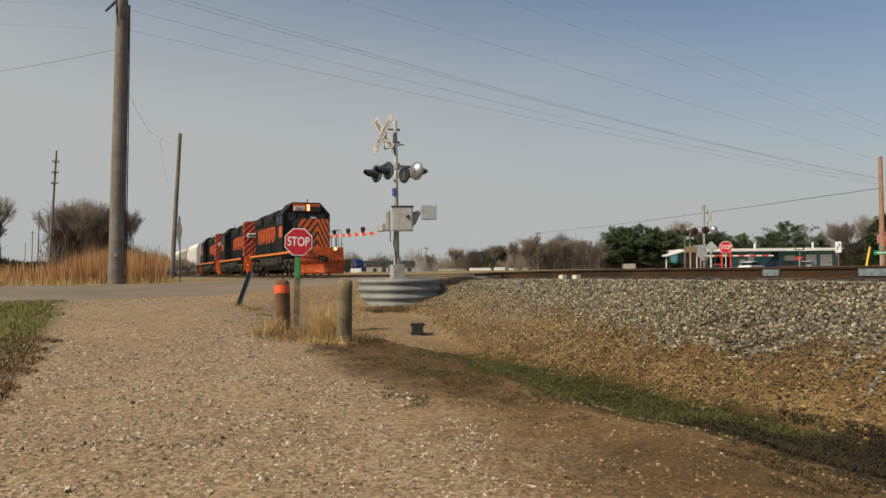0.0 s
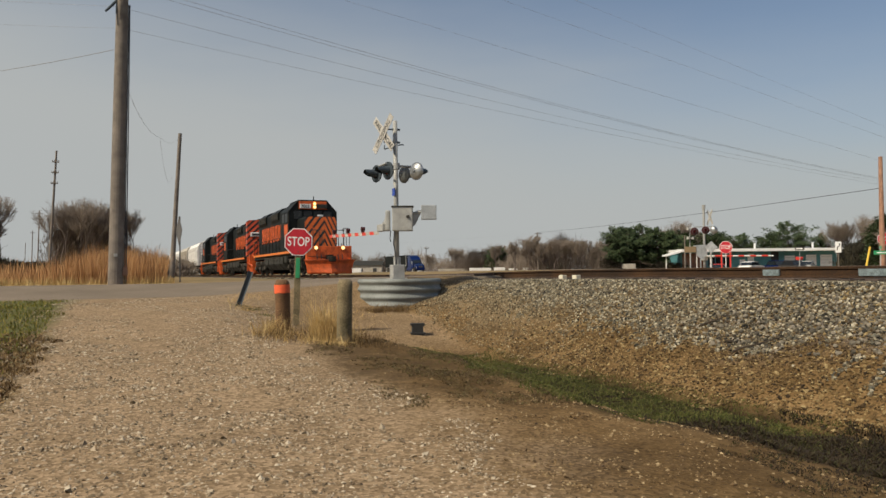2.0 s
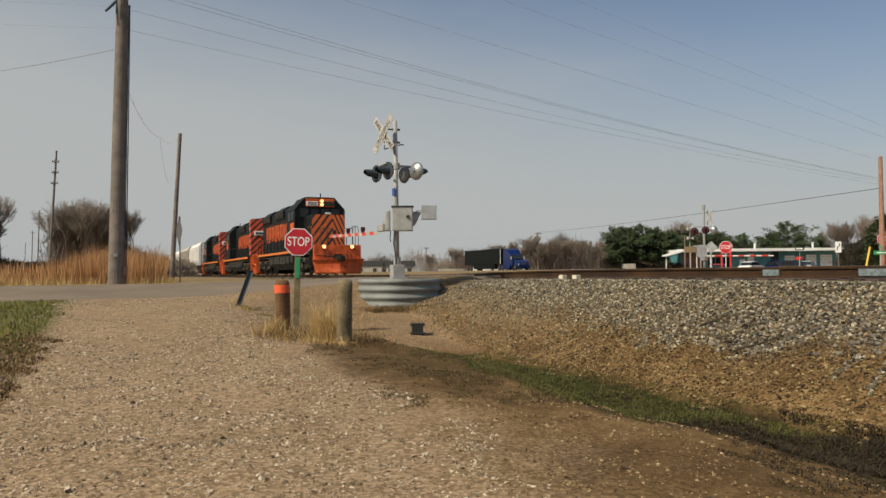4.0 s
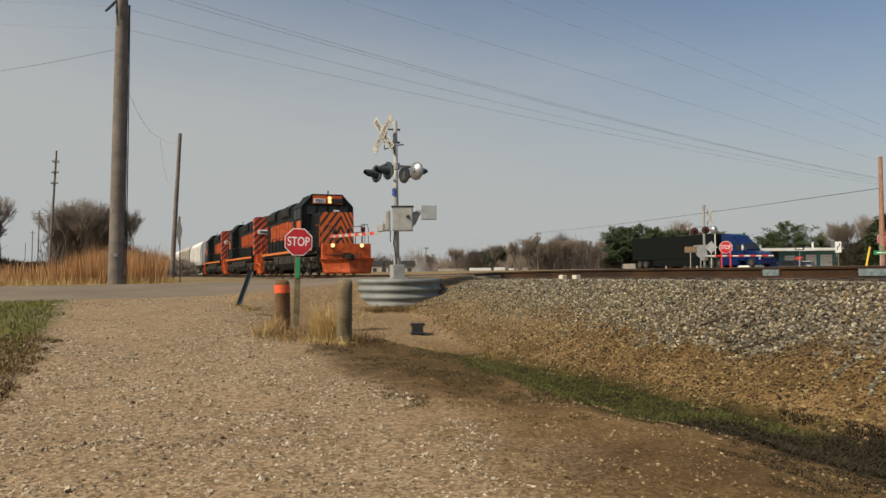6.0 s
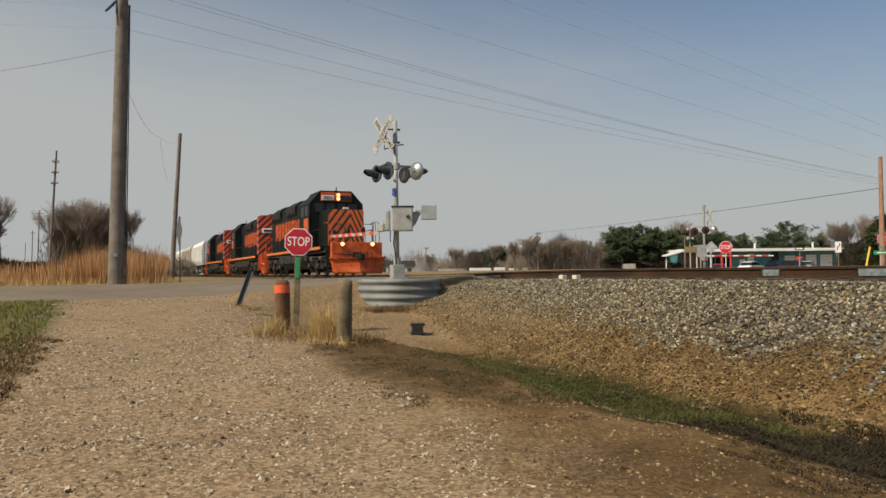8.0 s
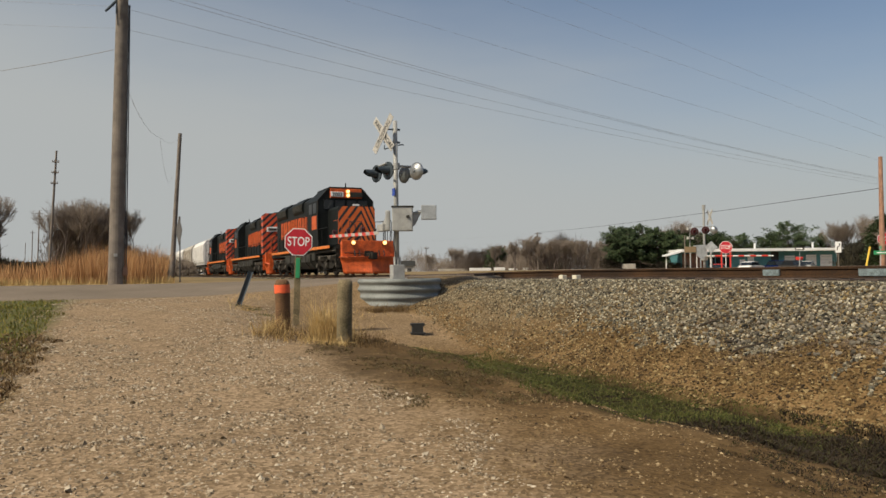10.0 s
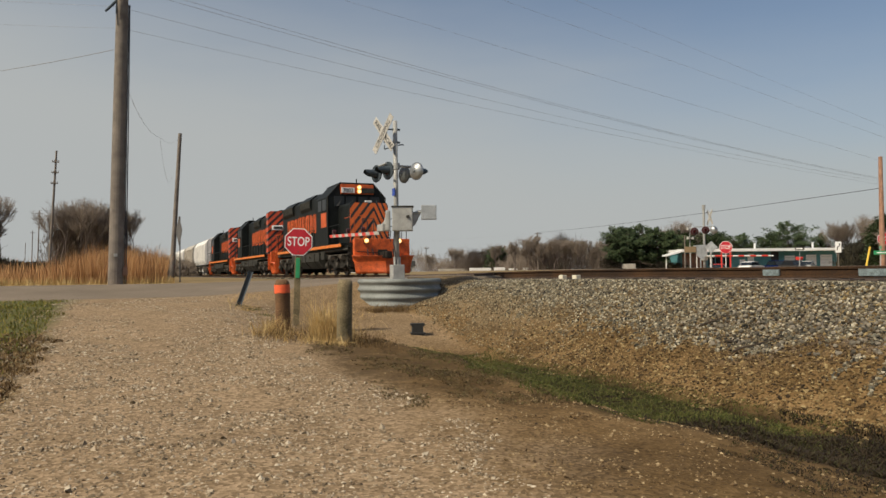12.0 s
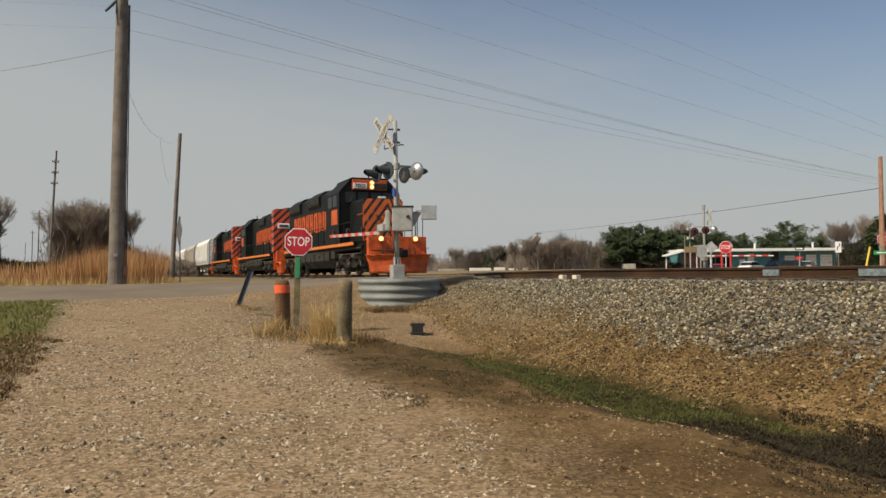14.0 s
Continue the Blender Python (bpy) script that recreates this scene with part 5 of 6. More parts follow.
def parked_car(x, y, z, rz, material, label, tall=0.0):
    t = thing("parked_car", pose(x, y, z, 0, 0, rz), label, "car", "cars parked by the store")
    g = B()
    prism(g, [(-2.2, 0.35), (-2.25, 0.8), (-1.9, 0.95), (1.2, 1.0), (2.1, 0.85), (2.25, 0.6), (2.2, 0.35)], -0.86, 0.86, 'y')
    bmesh.ops.bevel(g, geom=g.edges[:], offset=0.06, segments=2, affect='EDGES')
    part("body", g, material, t)
    g = B()
    prism(g, [(-1.75, 0.93), (-1.2, 1.42 + tall), (0.35, 1.46 + tall), (1.15, 0.95)], -0.74, 0.74, 'y')
    cab = part("glasshouse", g, "window_glass", t)
    g = B()
    prism(g, [(-1.25, 1.4 + tall), (-1.2, 1.46 + tall), (0.35, 1.5 + tall), (0.42, 1.43 + tall)], -0.75, 0.75, 'y')
    part("roof", g, material, t)
    for px in (-1.35, 1.4):
        for py in (-0.8, 0.8):
            g = B()
            tube(g, (px, py - 0.1, 0.33), (px, py + 0.1, 0.33), 0.33, n=18)
            part("wheel", g, "black_rubber", t)


parked_car(79.0, 79.6, 0.98, 20, "white_paint", "white saloon car parked before the store")
parked_car(78.4, 85.2, 0.74, 55, "red_paint", "red car parked before the store")
parked_car(85.0, 81.3, 0.98, 75, "truck_blue", "dark blue car parked before the store", 0.15)
parked_car(86.6, 77.2, 0.98, 30, "silver_paint", "silver car parked before the store")
parked_car(84.3, 77.9, 0.98, 80, "shade_dark", "black car parked before the store", 0.1)


def white_trailer(x, y, L, h, rz, material="white_paint", label="long white parked trailer far beyond the highway"):
    z = 1.2
    t = thing("parked_trailer", pose(x, y, z, 0, 0, rz), label, "trailer", "distant parked trailers")
    g = B()
    box(g, (0, 0, h / 2 + 0.35), (L, 2.4, h), bevel=0.04)
    part("box_body", g, material, t)
    for px in (-L * 0.3, L * 0.3):
        g = B()
        for py in (-0.9, 0.9):
            tube(g, (px, py - 0.15, 0.4), (px, py + 0.15, 0.4), 0.4, n=14)
        part("wheels", g, "black_rubber", t)


white_trailer(73.5, 153, 4.6, 0.75, -20)
white_trailer(77.5, 151.5, 2.2, 0.8, -20)
white_trailer(80.6, 151, 1.6, 0.6, -20)
white_trailer(84.5, 149, 4.6, 0.7, -20)
white_trailer(88, 147.5, 1.5, 0.8, -20)
white_trailer(72.2, 97.6, 1.5, 0.9, -22, "hopper_tan", "small tan utility trailer beneath the pines")
white_trailer(76, 174, 7, 0.7, -20, "hopper_tan", "low tan parked trailer far off")
white_trailer(62.5, 212, 3, 1.2, -20)
white_trailer(48, 265, 3, 1.3, -20)


def far_house(x, y, L, h, rz, m_, label):
    t = thing("distant_building", pose(x, y, 0.7, 0, 0, rz), label, "building", "distant buildings")
    g = B()
    box(g, (0, 0, h / 2), (L, 8, h))
    part("wall", g, m_, t)
    g = B()
    prism(g, [(-4.4, h), (0, h + 1.6), (4.4, h)], -L / 2 - 0.3, L / 2 + 0.3, 'x')
    part("roof", g, "tank_paint", t)
    for k in range(3):
        g = B()
        box(g, (-L / 3 + k * L / 3, -4.05, h * 0.5), (1.2, 0.1, 1.3))
        part("window", g, "shade_dark", t)


far_house(75.7, 250, 14, 3.2, -22, "hopper_tan", "distant grey-brown low building")
far_house(80, 290, 12, 3.0, -20, "brick_brown", "distant brown house among bare trees")
far_house(76, 212, 8, 2.6, -22, "dirty_white", "distant pale house among bare trees")
far_house(100, 330, 20, 4.0, -20, "hopper_tan", "distant grey-brown low building")


# ---- second crossing's signal and signs beyond the track ----
def far_signs():
    t = thing("crossing_signal", pose(34.5, 38.7, float(gz(34.5, 38.7))), "silver railway crossing signal standing beyond the track", "crossing signal", "crossing signals")
    g = B()
    tube(g, (0, 0, 0), (0, 0, 4.25), 0.075, n=12)
    part("mast", g, "silver_paint", t)
    crossbuck(t, (0.28, -0.25, 3.55), -110, False)
    g = B()
    tube(g, (-0.68, 0.16, 2.95), (0.62, -0.1, 2.98), 0.03, n=8)
    tube(g, (0, 0, 4.1), (0, 0, 4.35), 0.11, n=12)
    part("lamp_arm", g, "silver_paint", t)
    lamp_unit(t, (-0.68, 0.1, 2.66), 41, "front", "lamp_dark")
    lamp_unit(t, (0.02, -0.12, 2.74), 41, "front", "lamp_dark")
    lamp_unit(t, (0.62, -0.2, 2.74), 228, "back")
    # its lowered arm
    a, b = Vector((0.0, -0.2, 1.08)), Vector((3.78, -1.99, 1.055))
    g = B()
    tube(g, a, b, 0.055, 0.045, 8)
    arm = part("gate_arm", g, "white_sheet", t, "lowered red and white gate arm")
    for k in range(5):
        g = B()
        tube(g, a.lerp(b, 0.12 + k * 0.176), a.lerp(b, 0.208 + k * 0.176), 0.062, 0.060, 8)
        part("red_band", g, "gate_red", arm)
    g = B()
    box(g, (0, 0, 1.05), (0.3, 0.3, 0.5), bevel=0.03)
    part("gate_machine", g, "silver_paint", t)
    t = thing("stop_sign", pose(34.95, 37.3, float(gz(34.95, 37.3)), 0, 0, -42), "red stop sign on two red posts beyond the track", "stop sign", "stop signs")
    for sx in (-0.26, 0.26):
        g = B()
        box(g, (sx, 0.03, 0.7), (0.09, 0.06, 1.7))
        part("post", g, "red_paint", t, "red post")
    stop_face(t, 2.9 - 1.3, 0.38, -0.01)
    t = thing("warning_sign", pose(34.15, 37.7, float(gz(34.15, 37.7)), 0, 0, -42), "back of a diamond warning sign on a steel post", "road sign", "road signs")
    g = B()
    box(g, (0, 0, 1.62), (0.55, 0.012, 0.55), ry=radians(45))
    part("sign_panel", g, "galvanised", t)
    g = B()
    box(g, (0, 0.03, 0.9), (0.06, 0.04, 1.9))
    part("post", g, "galvanised", t)
    t = thing("sign_back", pose(33.75, 38.2, float(gz(33.75, 38.2)), 0, 0, -25), "grey backs of road signs on a steel post", "road sign", "road signs")
    g = B()
    prism(g, [(-0.45, 1.75), (0.35, 1.8), (0.4, 1.2), (0.1, 0.85), (-0.25, 1.1)], -0.01, 0.01, 'y')
    part("sign_panel", g, "galvanised", t)
    g = B()
    box(g, (0, 0.03, 0.7), (0.06, 0.04, 1.6))
    part("post", g, "galvanised", t)
    t = thing("route_sign", pose(76.0, 63.4, float(gz(76.0, 63.4)), 0, 0, -48), "white sign with a black bent arrow on a thin post", "road sign", "road signs")
    g = B()
    box(g, (0, 0, 2.85), (0.62, 0.02, 1.25))
    part("sign_panel", g, "white_sheet", t)
    g = B()
    path_tube(g, [(-0.12, -0.02, 2.5), (-0.09, -0.02, 2.85), (0.15, -0.02, 3.05), (0.12, -0.02, 3.3)], 0.05)
    part("arrow", g, "bar_dark", t)
    g = B()
    tube(g, (0, 0.06, 0), (0, 0.06, 3.3), 0.05, n=8)
    part("post", g, "pole_wood", t)
    t = thing("one_way_sign", pose(81.7, 74.0, 2.0, 0, 0, -48), "black and white arrow sign on a thin post", "road sign", "road signs")
    g = B()
    box(g, (0, 0, 2.05), (1.1, 0.015, 0.42))
    part("sign_panel", g, "bar_dark", t)
    g = B()
    prism(g, [(-0.42, 1.97), (0.15, 1.97), (0.15, 1.9), (0.42, 2.05), (0.15, 2.2), (0.15, 2.13), (-0.42, 2.13)], -0.02, -0.012, 'y')
    part("arrow", g, "white_sheet", t)
    g = B()
    tube(g, (0, 0.04, -1.35), (0, 0.04, 2.2), 0.04, n=8)
    part("post", g, "galvanised", t)
    t = thing("advertising_board", pose(82.6, 74.9, 1.6, 0, 0, -48), "small red sign board beside the highway", "sign board")
    g = B()
    box(g, (0, 0, 1.2), (0.85, 0.1, 0.42))
    part("sign_panel", g, "red_paint", t)
    g = B()
    tube(g, (0, 0, -0.95), (0, 0, 1.0), 0.05, n=8)
    part("post", g, "galvanised", t)
    t = thing("stop_sign", pose(43.4, 32.9, float(gz(43.4, 32.9)), 0, 0, -40), "red stop sign on a steel post beside the wooden pole", "stop sign", "stop signs")
    stop_face(t, 2.0, 0.38, 0)
    g = B()
    box(g, (0, 0.03, 1.0), (0.06, 0.05, 2.2))
    part("post", g, "galvanised", t)
    t = thing("street_name_sign", pose(40.4, 30.9, float(gz(40.4, 30.9)), 0, 0, -40), "green street name sign on a thin post", "street sign")
    g = B()
    box(g, (0.1, 0, 1.1), (0.9, 0.015, 0.22))
    box(g, (0.0, 0.02, 1.4), (0.02, 0.5, 0.2))
    sp = part("sign_panel", g, "green_sheet", t)
    g = B()
    box(g, (0.1, -0.012, 1.1), (0.6, 0.006, 0.07))
    part("name_bar", g, "white_sheet", sp)
    g = B()
    tube(g, (0, 0.03, 0), (0, 0.03, 1.5), 0.03, n=8)
    part("post", g, "galvanised", t)
    t = thing("guy_guard", pose(41.15, 32.5, float(gz(41.15, 32.5)), 0, 17, 0), "yellow guard tube on a guy wire", "guy wire guard")
    g = B()
    tube(g, (0, 0, -0.1), (0, 0, 1.55), 0.06, n=10)
    part("guard_tube", g, "yellow_paint", t)
    x, y = 73.2, 84.95
    z = float(gz(x, y))
    t = thing("lamp_post", pose(x, y, z), "thin grey post carrying two pairs of small pale lamps", "lamp post")
    g = B()
    tube(g, (0, 0, -0.1), (0, 0, 7.3 - z), 0.085, 0.06, 10)
    part("post", g, "silver_paint", t)
    for zz in (7.15 - z, 5.85 - z):
        g = B()
        box(g, (0, -0.1, zz), (1.0, 0.1, 0.1), bevel=0.02)
        for sx in (-0.42, 0.42):
            tube(g, (sx, -0.1, zz - 0.18), (sx, -0.1, zz + 0.18), 0.2, 0.13, 12)
        part("lamp_head", g, "dirty_white", t)
    t = thing("information_sign", pose(33.2, 38.5, float(gz(33.2, 38.5)), 0, 0, -41), "plain brown rectangular road sign on a thin post", "road sign", "road signs")
    g = B()
    box(g, (0, 0, 2.745 - float(gz(33.2, 38.5))), (0.7, 0.015, 0.37), bevel=0.003)
    part("sign_panel", g, "brown_sheet", t)
    g = B()
    box(g, (0, 0.03, 0.75), (0.05, 0.04, 1.75))
    part("post", g, "galvanised", t)


M["brown_sheet"] = mat("brown_sheet", (0.20, 0.14, 0.075), 0.7, 0, 0.2, 5, 40, 0.0)
far_signs()


def roadside_details():
    x, y = 2.257, 33.0
    t = thing("warning_sign", pose(x, y, float(gz(x, y)), 0, 0, -83), "weathered grey diamond warning sign on a thin steel post", "road sign", "road signs")
    g = B()
    box(g, (0, 0, 2.1), (0.86, 0.02, 0.86), ry=radians(45), bevel=0.006)
    part("sign_panel", g, "dull_sheet", t)
    g = B()
    box(g, (0, 0.03, 1.3), (0.05, 0.04, 2.8))
    part("post", g, "dull_sheet", t)


M["dull_sheet"] = mat("dull_sheet", (0.11, 0.105, 0.10), 0.7, 0.1, 0.3, 4, 40, 0.05)
roadside_details()


# ---- trees ----
def mesh_from_tris(name, verts, faces, material):
    me = bpy.data.meshes.new(name)
    me.from_pydata(verts, [], faces)
    me.materials.append(material)
    return me


def limb_mesh(segs, sides=4):
    verts, faces = [], []
    for p, q, r0, r1 in segs:
        d = (q - p)
        if d.length < 1e-5:
            continue
        a = d.orthogonal().normalized()
        b = d.normalized().cross(a)
        i = len(verts)
        for c, r in ((p, r0), (q, r1)):
            for k in range(sides):
                an = 2 * math.pi * k / sides
                verts.append(c + (a * math.cos(an) + b * math.sin(an)) * r)
        for k in range(sides):
            faces.append((i + k, i + (k + 1) % sides, i + sides + (k + 1) % sides, i + sides + k))
    return verts, faces


def grow(rnd, segs, twigs, p, d, length, r, depth, spread):
    steps = 3
    for k in range(steps):
        d = (d + Vector((rnd.uniform(-1, 1), rnd.uniform(-1, 1), rnd.uniform(-0.4, 0.9))) * 0.16).normalized()
        q = p + d * length / steps
        (twigs if depth <= 1 else segs).append((p, q, r * (1 - 0.18 * k), r * (1 - 0.18 * (k + 1))))
        p = q
        if depth > 0 and k > 0:
            for c in range(2 if depth < 3 else 1):
                side = Vector((rnd.uniform(-1, 1), rnd.uniform(-1, 1), rnd.uniform(-0.2, 0.8))).normalized()
                grow(rnd, segs, twigs, p, (d + side * spread).normalized(), length * rnd.uniform(0.55, 0.8), r * 0.5, depth - 1, spread)
    if depth > 0:
        for c in range(2):
            side = Vector((rnd.uniform(-1, 1), rnd.uniform(-1, 1), rnd.uniform(0, 0.7))).normalized()
            grow(rnd, segs, twigs, p, (d + side * spread * 0.7).normalized(), length * rnd.uniform(0.6, 0.85), r * 0.55, depth - 1, spread)


def bare_tree(seed, h, m_="bark", depth=4, spread=0.8, low=0.22, stems=1, label="bare deciduous tree with fine grey-brown twigs"):
    rnd = random.Random(seed)
    segs, twigs = [], []
    for s_ in range(stems):
        p = Vector((rnd.uniform(-1, 1) * (stems > 1) * h * 0.2, rnd.uniform(-1, 1) * (stems > 1) * h * 0.12, -0.2))
        lean = Vector((rnd.uniform(-.15, .15), rnd.uniform(-.15, .15), 1)).normalized()
        q = p + lean * h * low
        r = h * 0.02 / (1 if stems == 1 else 1.6)
        segs.append((p, q, r * 1.25, r))
        grow(rnd, segs, twigs, q, lean, h * 0.34, r, depth, spread)
    t = thing("bare_tree", pose(0, 0, 0), label, "tree", "bare trees")
    top = max(b.z for a, b, c, d in segs + twigs)
    k = h / top
    for name, ss_, s_ in (("trunk", segs, 5), ("crown", twigs, 3)):
        v, f = limb_mesh([(a * k, b * k, max(c * k, 0.012), max(d * k, 0.010)) for a, b, c, d in ss_], s_)
        o = new(name, mesh_from_tris(name, v, f, M[m_] if name == "trunk" else M["twig"]))
        o.parent = t
    return t


# twigs are grey-brown, paler here because distance haze is mixed into the colour
M["twig"] = island_mat("twig", ((0.15, 0.118, 0.092), (0.25, 0.200, 0.158), (0.36, 0.295, 0.235)), 0.95, 0.1)
M["shrub"] = island_mat("shrub", ((0.02, 0.02, 0.012), (0.045, 0.04, 0.022), (0.08, 0.065, 0.035)), 0.95, 0.1)
M["needles"] = island_mat("needles", ((0.020, 0.042, 0.013), (0.048, 0.082, 0.023), (0.090, 0.125, 0.040)), 0.8, 0.1)
M["reed"] = island_mat("reed", ((0.40, 0.185, 0.070), (0.57, 0.30, 0.120), (0.72, 0.45, 0.205)), 0.9, 0.1)
M["straw"] = island_mat("straw", ((0.40, 0.25, 0.085), (0.64, 0.43, 0.16), (0.84, 0.63, 0.29)), 0.9, 0.1)
M["green_blade"] = island_mat("green_blade", ((0.075, 0.092, 0.007), (0.185, 0.192, 0.018), (0.40, 0.30, 0.07)), 0.9, 0.1)
M["ditch_blade"] = island_mat("ditch_blade", ((0.046, 0.058, 0.007), (0.094, 0.108, 0.016), (0.16, 0.14, 0.036)), 0.9, 0.1)
M["litter"] = island_mat("litter", ((0.060, 0.031, 0.009), (0.15, 0.085, 0.027), (0.22, 0.135, 0.046), (0.32, 0.21, 0.09)), 0.9, 0.1)


def pine_tree(seed, h, w, bare=0.15, label="dark green pine tree with ragged crown"):
    rnd = random.Random(seed)
    t = thing("pine_tree", pose(0, 0, 0), label, "tree", "pine trees")
    segs = [(Vector((0, 0, -0.2)), Vector((rnd.uniform(-.2, .2), 0, h * 0.55)), h * 0.022, h * 0.014), (Vector((0, 0, h * 0.5)), Vector((0, 0, h)), h * 0.014, 0.02)]
    verts, faces = [], []
    z = h * bare
    while z < h * 0.98:
        f = (z - h * bare) / (h * (1 - bare))
        R = w * (max(0.0, 1 - (1.75 * f - 0.62) ** 2) ** 0.6 * (1.0 if f < 0.85 else 0.8) + 0.08)
        for k in range(6 if f < 0.8 else 4):
            a = rnd.uniform(0, 2 * math.pi)
            L = R * rnd.uniform(0.55, 1.12)
            tip = Vector((math.cos(a) * L, math.sin(a) * L, z + L * rnd.uniform(-0.05, 0.55)))
            base = Vector((0, 0, z))
            segs.append((base, tip, 0.05, 0.015))
            for c in range(int(8 + L * 9)):
                g = rnd.uniform(0.3, 1.05)
                o = base.lerp(tip, g) + Vector((rnd.uniform(-1, 1), rnd.uniform(-1, 1), rnd.uniform(-0.9, 1.1))) * 0.32
                for n_ in range(4):
                    d = Vector((rnd.uniform(-1, 1), rnd.uniform(-1, 1), rnd.uniform(-0.4, 0.8))).normalized() * rnd.uniform(0.18, 0.42)
                    e = d.orthogonal().normalized() * 0.055
                    i = len(verts)
                    verts += [o - e, o + e, o + d * 0.7 + e * 0.8, o + d]
                    faces.append((i, i + 1, i + 2, i + 3))
        z += h * 0.05
    v, f = limb_mesh(segs, 5)
    o = new("trunk", mesh_from_tris("trunk", v, f, M["bark"]))
    o.parent = t
    o = new("crown", mesh_from_tris("crown", verts, faces, M["needles"]))
    o.parent = t
    return t


def plant(ob, x, y, rz=0.0):
    ob.matrix_world = pose(x, y, float(gz(x, y)), 0, 0, rz)
    return ob


def more(ob, x, y, rz):
    return copy_thing(ob, pose(x, y, float(gz(x, y)), 0, 0, rz))


# pines by the store
pa = plant(pine_tree(1, 7.2, 3.2, 0.22), 75.0, 98.4)
pb = plant(pine_tree(2, 6.6, 3.0, 0.2), 72.2, 99.6)
pc = plant(pine_tree(3, 8.8, 4.4, 0.05, "broad dark green pine tree behind the store"), 104.5, 97)
pd = plant(pine_tree(4, 7.0, 3.3, 0.05, "dark green pine tree behind the store"), 101.0, 103.5)
pe = plant(pine_tree(5, 6.4, 2.0, 0.02, "small conical pine tree beside the store"), 107.8, 93.3)
more(pa, 77.6, 97.6, 100)
more(pb, 79.6, 96.9, 50)
more(pb, 73.6, 100.8, 190)
more(pd, 95.2, 104, 40)
more(pd, 90.6, 102.8, 120)
more(pb, 86.5, 101.5, 230)
more(pb, 103.0, 99.5, 80)
more(pa, 86.2, 103, 160)
more(pa, 94.8, 103.5, 250)
more(pe, 82.3, 160.6, 60)
more(pe, 80.8, 161.4, 10)

# bare trees on the far side
ta = plant(bare_tree(11, 7.3, spread=0.5, low=0.05, stems=3), 80.3, 128.8)
tb = plant(bare_tree(12, 6.2, spread=0.6, low=0.05, stems=3), 76.8, 130.2)
tc_ = plant(bare_tree(13, 7.0, spread=0.45, low=0.06, stems=2), 84.0, 127.2)
for k, (x, y) in enumerate(((73.9, 131.6), (75.4, 134), (78.6, 132), (82.0, 130), (83.2, 124), (86, 125.4), (88, 124.6), (85.5, 131), (79.0, 136), (89.5, 123.5))):
    more((ta, tb, tc_)[k % 3], x, y, 47 * k)
for k, (x, y) in enumerate(((72.5, 134.5), (77.2, 127.5), (81.5, 126), (84.6, 121.5), (87.3, 120), (90.5, 119), (92, 116.5), (80.5, 140), (84, 136), (88.2, 131), (80.2, 158), (84.6, 162), (88.4, 176), (78, 178))):
    more((tb, ta, tc_)[k % 3], x, y, 61 * k + 20)
more(ta, 85.1, 192, 20)
more(tb, 86.2, 169.7, 80)
more(tc_, 83.2, 171.5, 150)
more(ta, 88.5, 168, 220)
more(tb, 79.5, 196, 10)
rt = plant(bare_tree(17, 4.4, spread=1.0, label="brown dense shrub tree beside the highway"), 73.0, 53.5)
more(rt, 75.5, 57, 80)
more(rt, 74.4, 55.4, 150)
more(pe, 80.0, 60.5, 20)
more(pe, 77.5, 58.6, 200)

# bare trees behind the reeds
ba = plant(bare_tree(21, 9.4, depth=4, spread=0.5, low=0.08, stems=3, label="bare thicket tree behind tall reeds"), -3.4, 99)
bb = plant(bare_tree(22, 8.4, depth=4, spread=0.55, low=0.06, stems=3, label="bare thicket tree behind tall reeds"), -0.4, 97.5)
more(ba, -5.4, 101, 120)
more(ba, -3.9, 97, 250)
more(bb, -0.9, 100, 20)
more(bb, -6.2, 99, 300)
more(bb, -1.9, 96.4, 200)
more(bb, 1.0, 98, 70)
more(ba, -2.2, 103, 300)
bc = plant(bare_tree(23, 8.6, depth=4, spread=0.3, low=0.05, stems=4, label="dense bare thicket tree behind dry grass"), -11.0, 77)
more(bc, -11.2, 79.5, 70)
more(bc, -11.6, 74.5, 110)
more(bc, -12.9, 75.5, 150)
more(bc, -13.6, 78, 230)
more(bc, -14.8, 77, 310)

# tall bare trees round the store
more(bc, 87.2, 102, 10)
more(ba, 88.4, 104.5, 90)
more(bb, 106.7, 87.2, 30)
more(ba, 108.6, 86.2, 200)
more(bb, 110.4, 85.0, 60)
more(ba, 112.8, 84.6, 100)
more(bb, 104.6, 88.3, 260)


# ---- brush, reeds and grass ----
def blades(name, pts, hts, widths, lean, material, label, category, seed=3):
    rs = np.random.RandomState(seed)
    n = len(pts)
    az = rs.uniform(0, 2 * np.pi, n)
    w = np.stack([np.cos(az), np.sin(az), np.zeros(n)], 1) * np.asarray(widths)[:, None]
    la = rs.uniform(0, 2 * np.pi, n)
    ln = np.stack([np.cos(la), np.sin(la), np.zeros(n)], 1) * (np.abs(rs.normal(0, lean, n)) * hts)[:, None]
    up = np.stack([np.zeros(n), np.zeros(n), np.asarray(hts)], 1)
    mid = pts + up * 0.55 + ln * 0.35
    V = np.stack([pts - w, pts + w, mid + w * 0.7, mid - w * 0.7, pts + up + ln], 1).reshape(-1, 3)
    i = np.arange(n)[:, None] * 5
    faces = (i + np.array([[0, 1, 2, 3]])).tolist() + (i + np.array([[3, 2, 4]])).tolist()
    o = new(name, mesh_from_tris(name, V.tolist(), faces, M[material]))
    return tagged(o, label, category, kind="stuff")


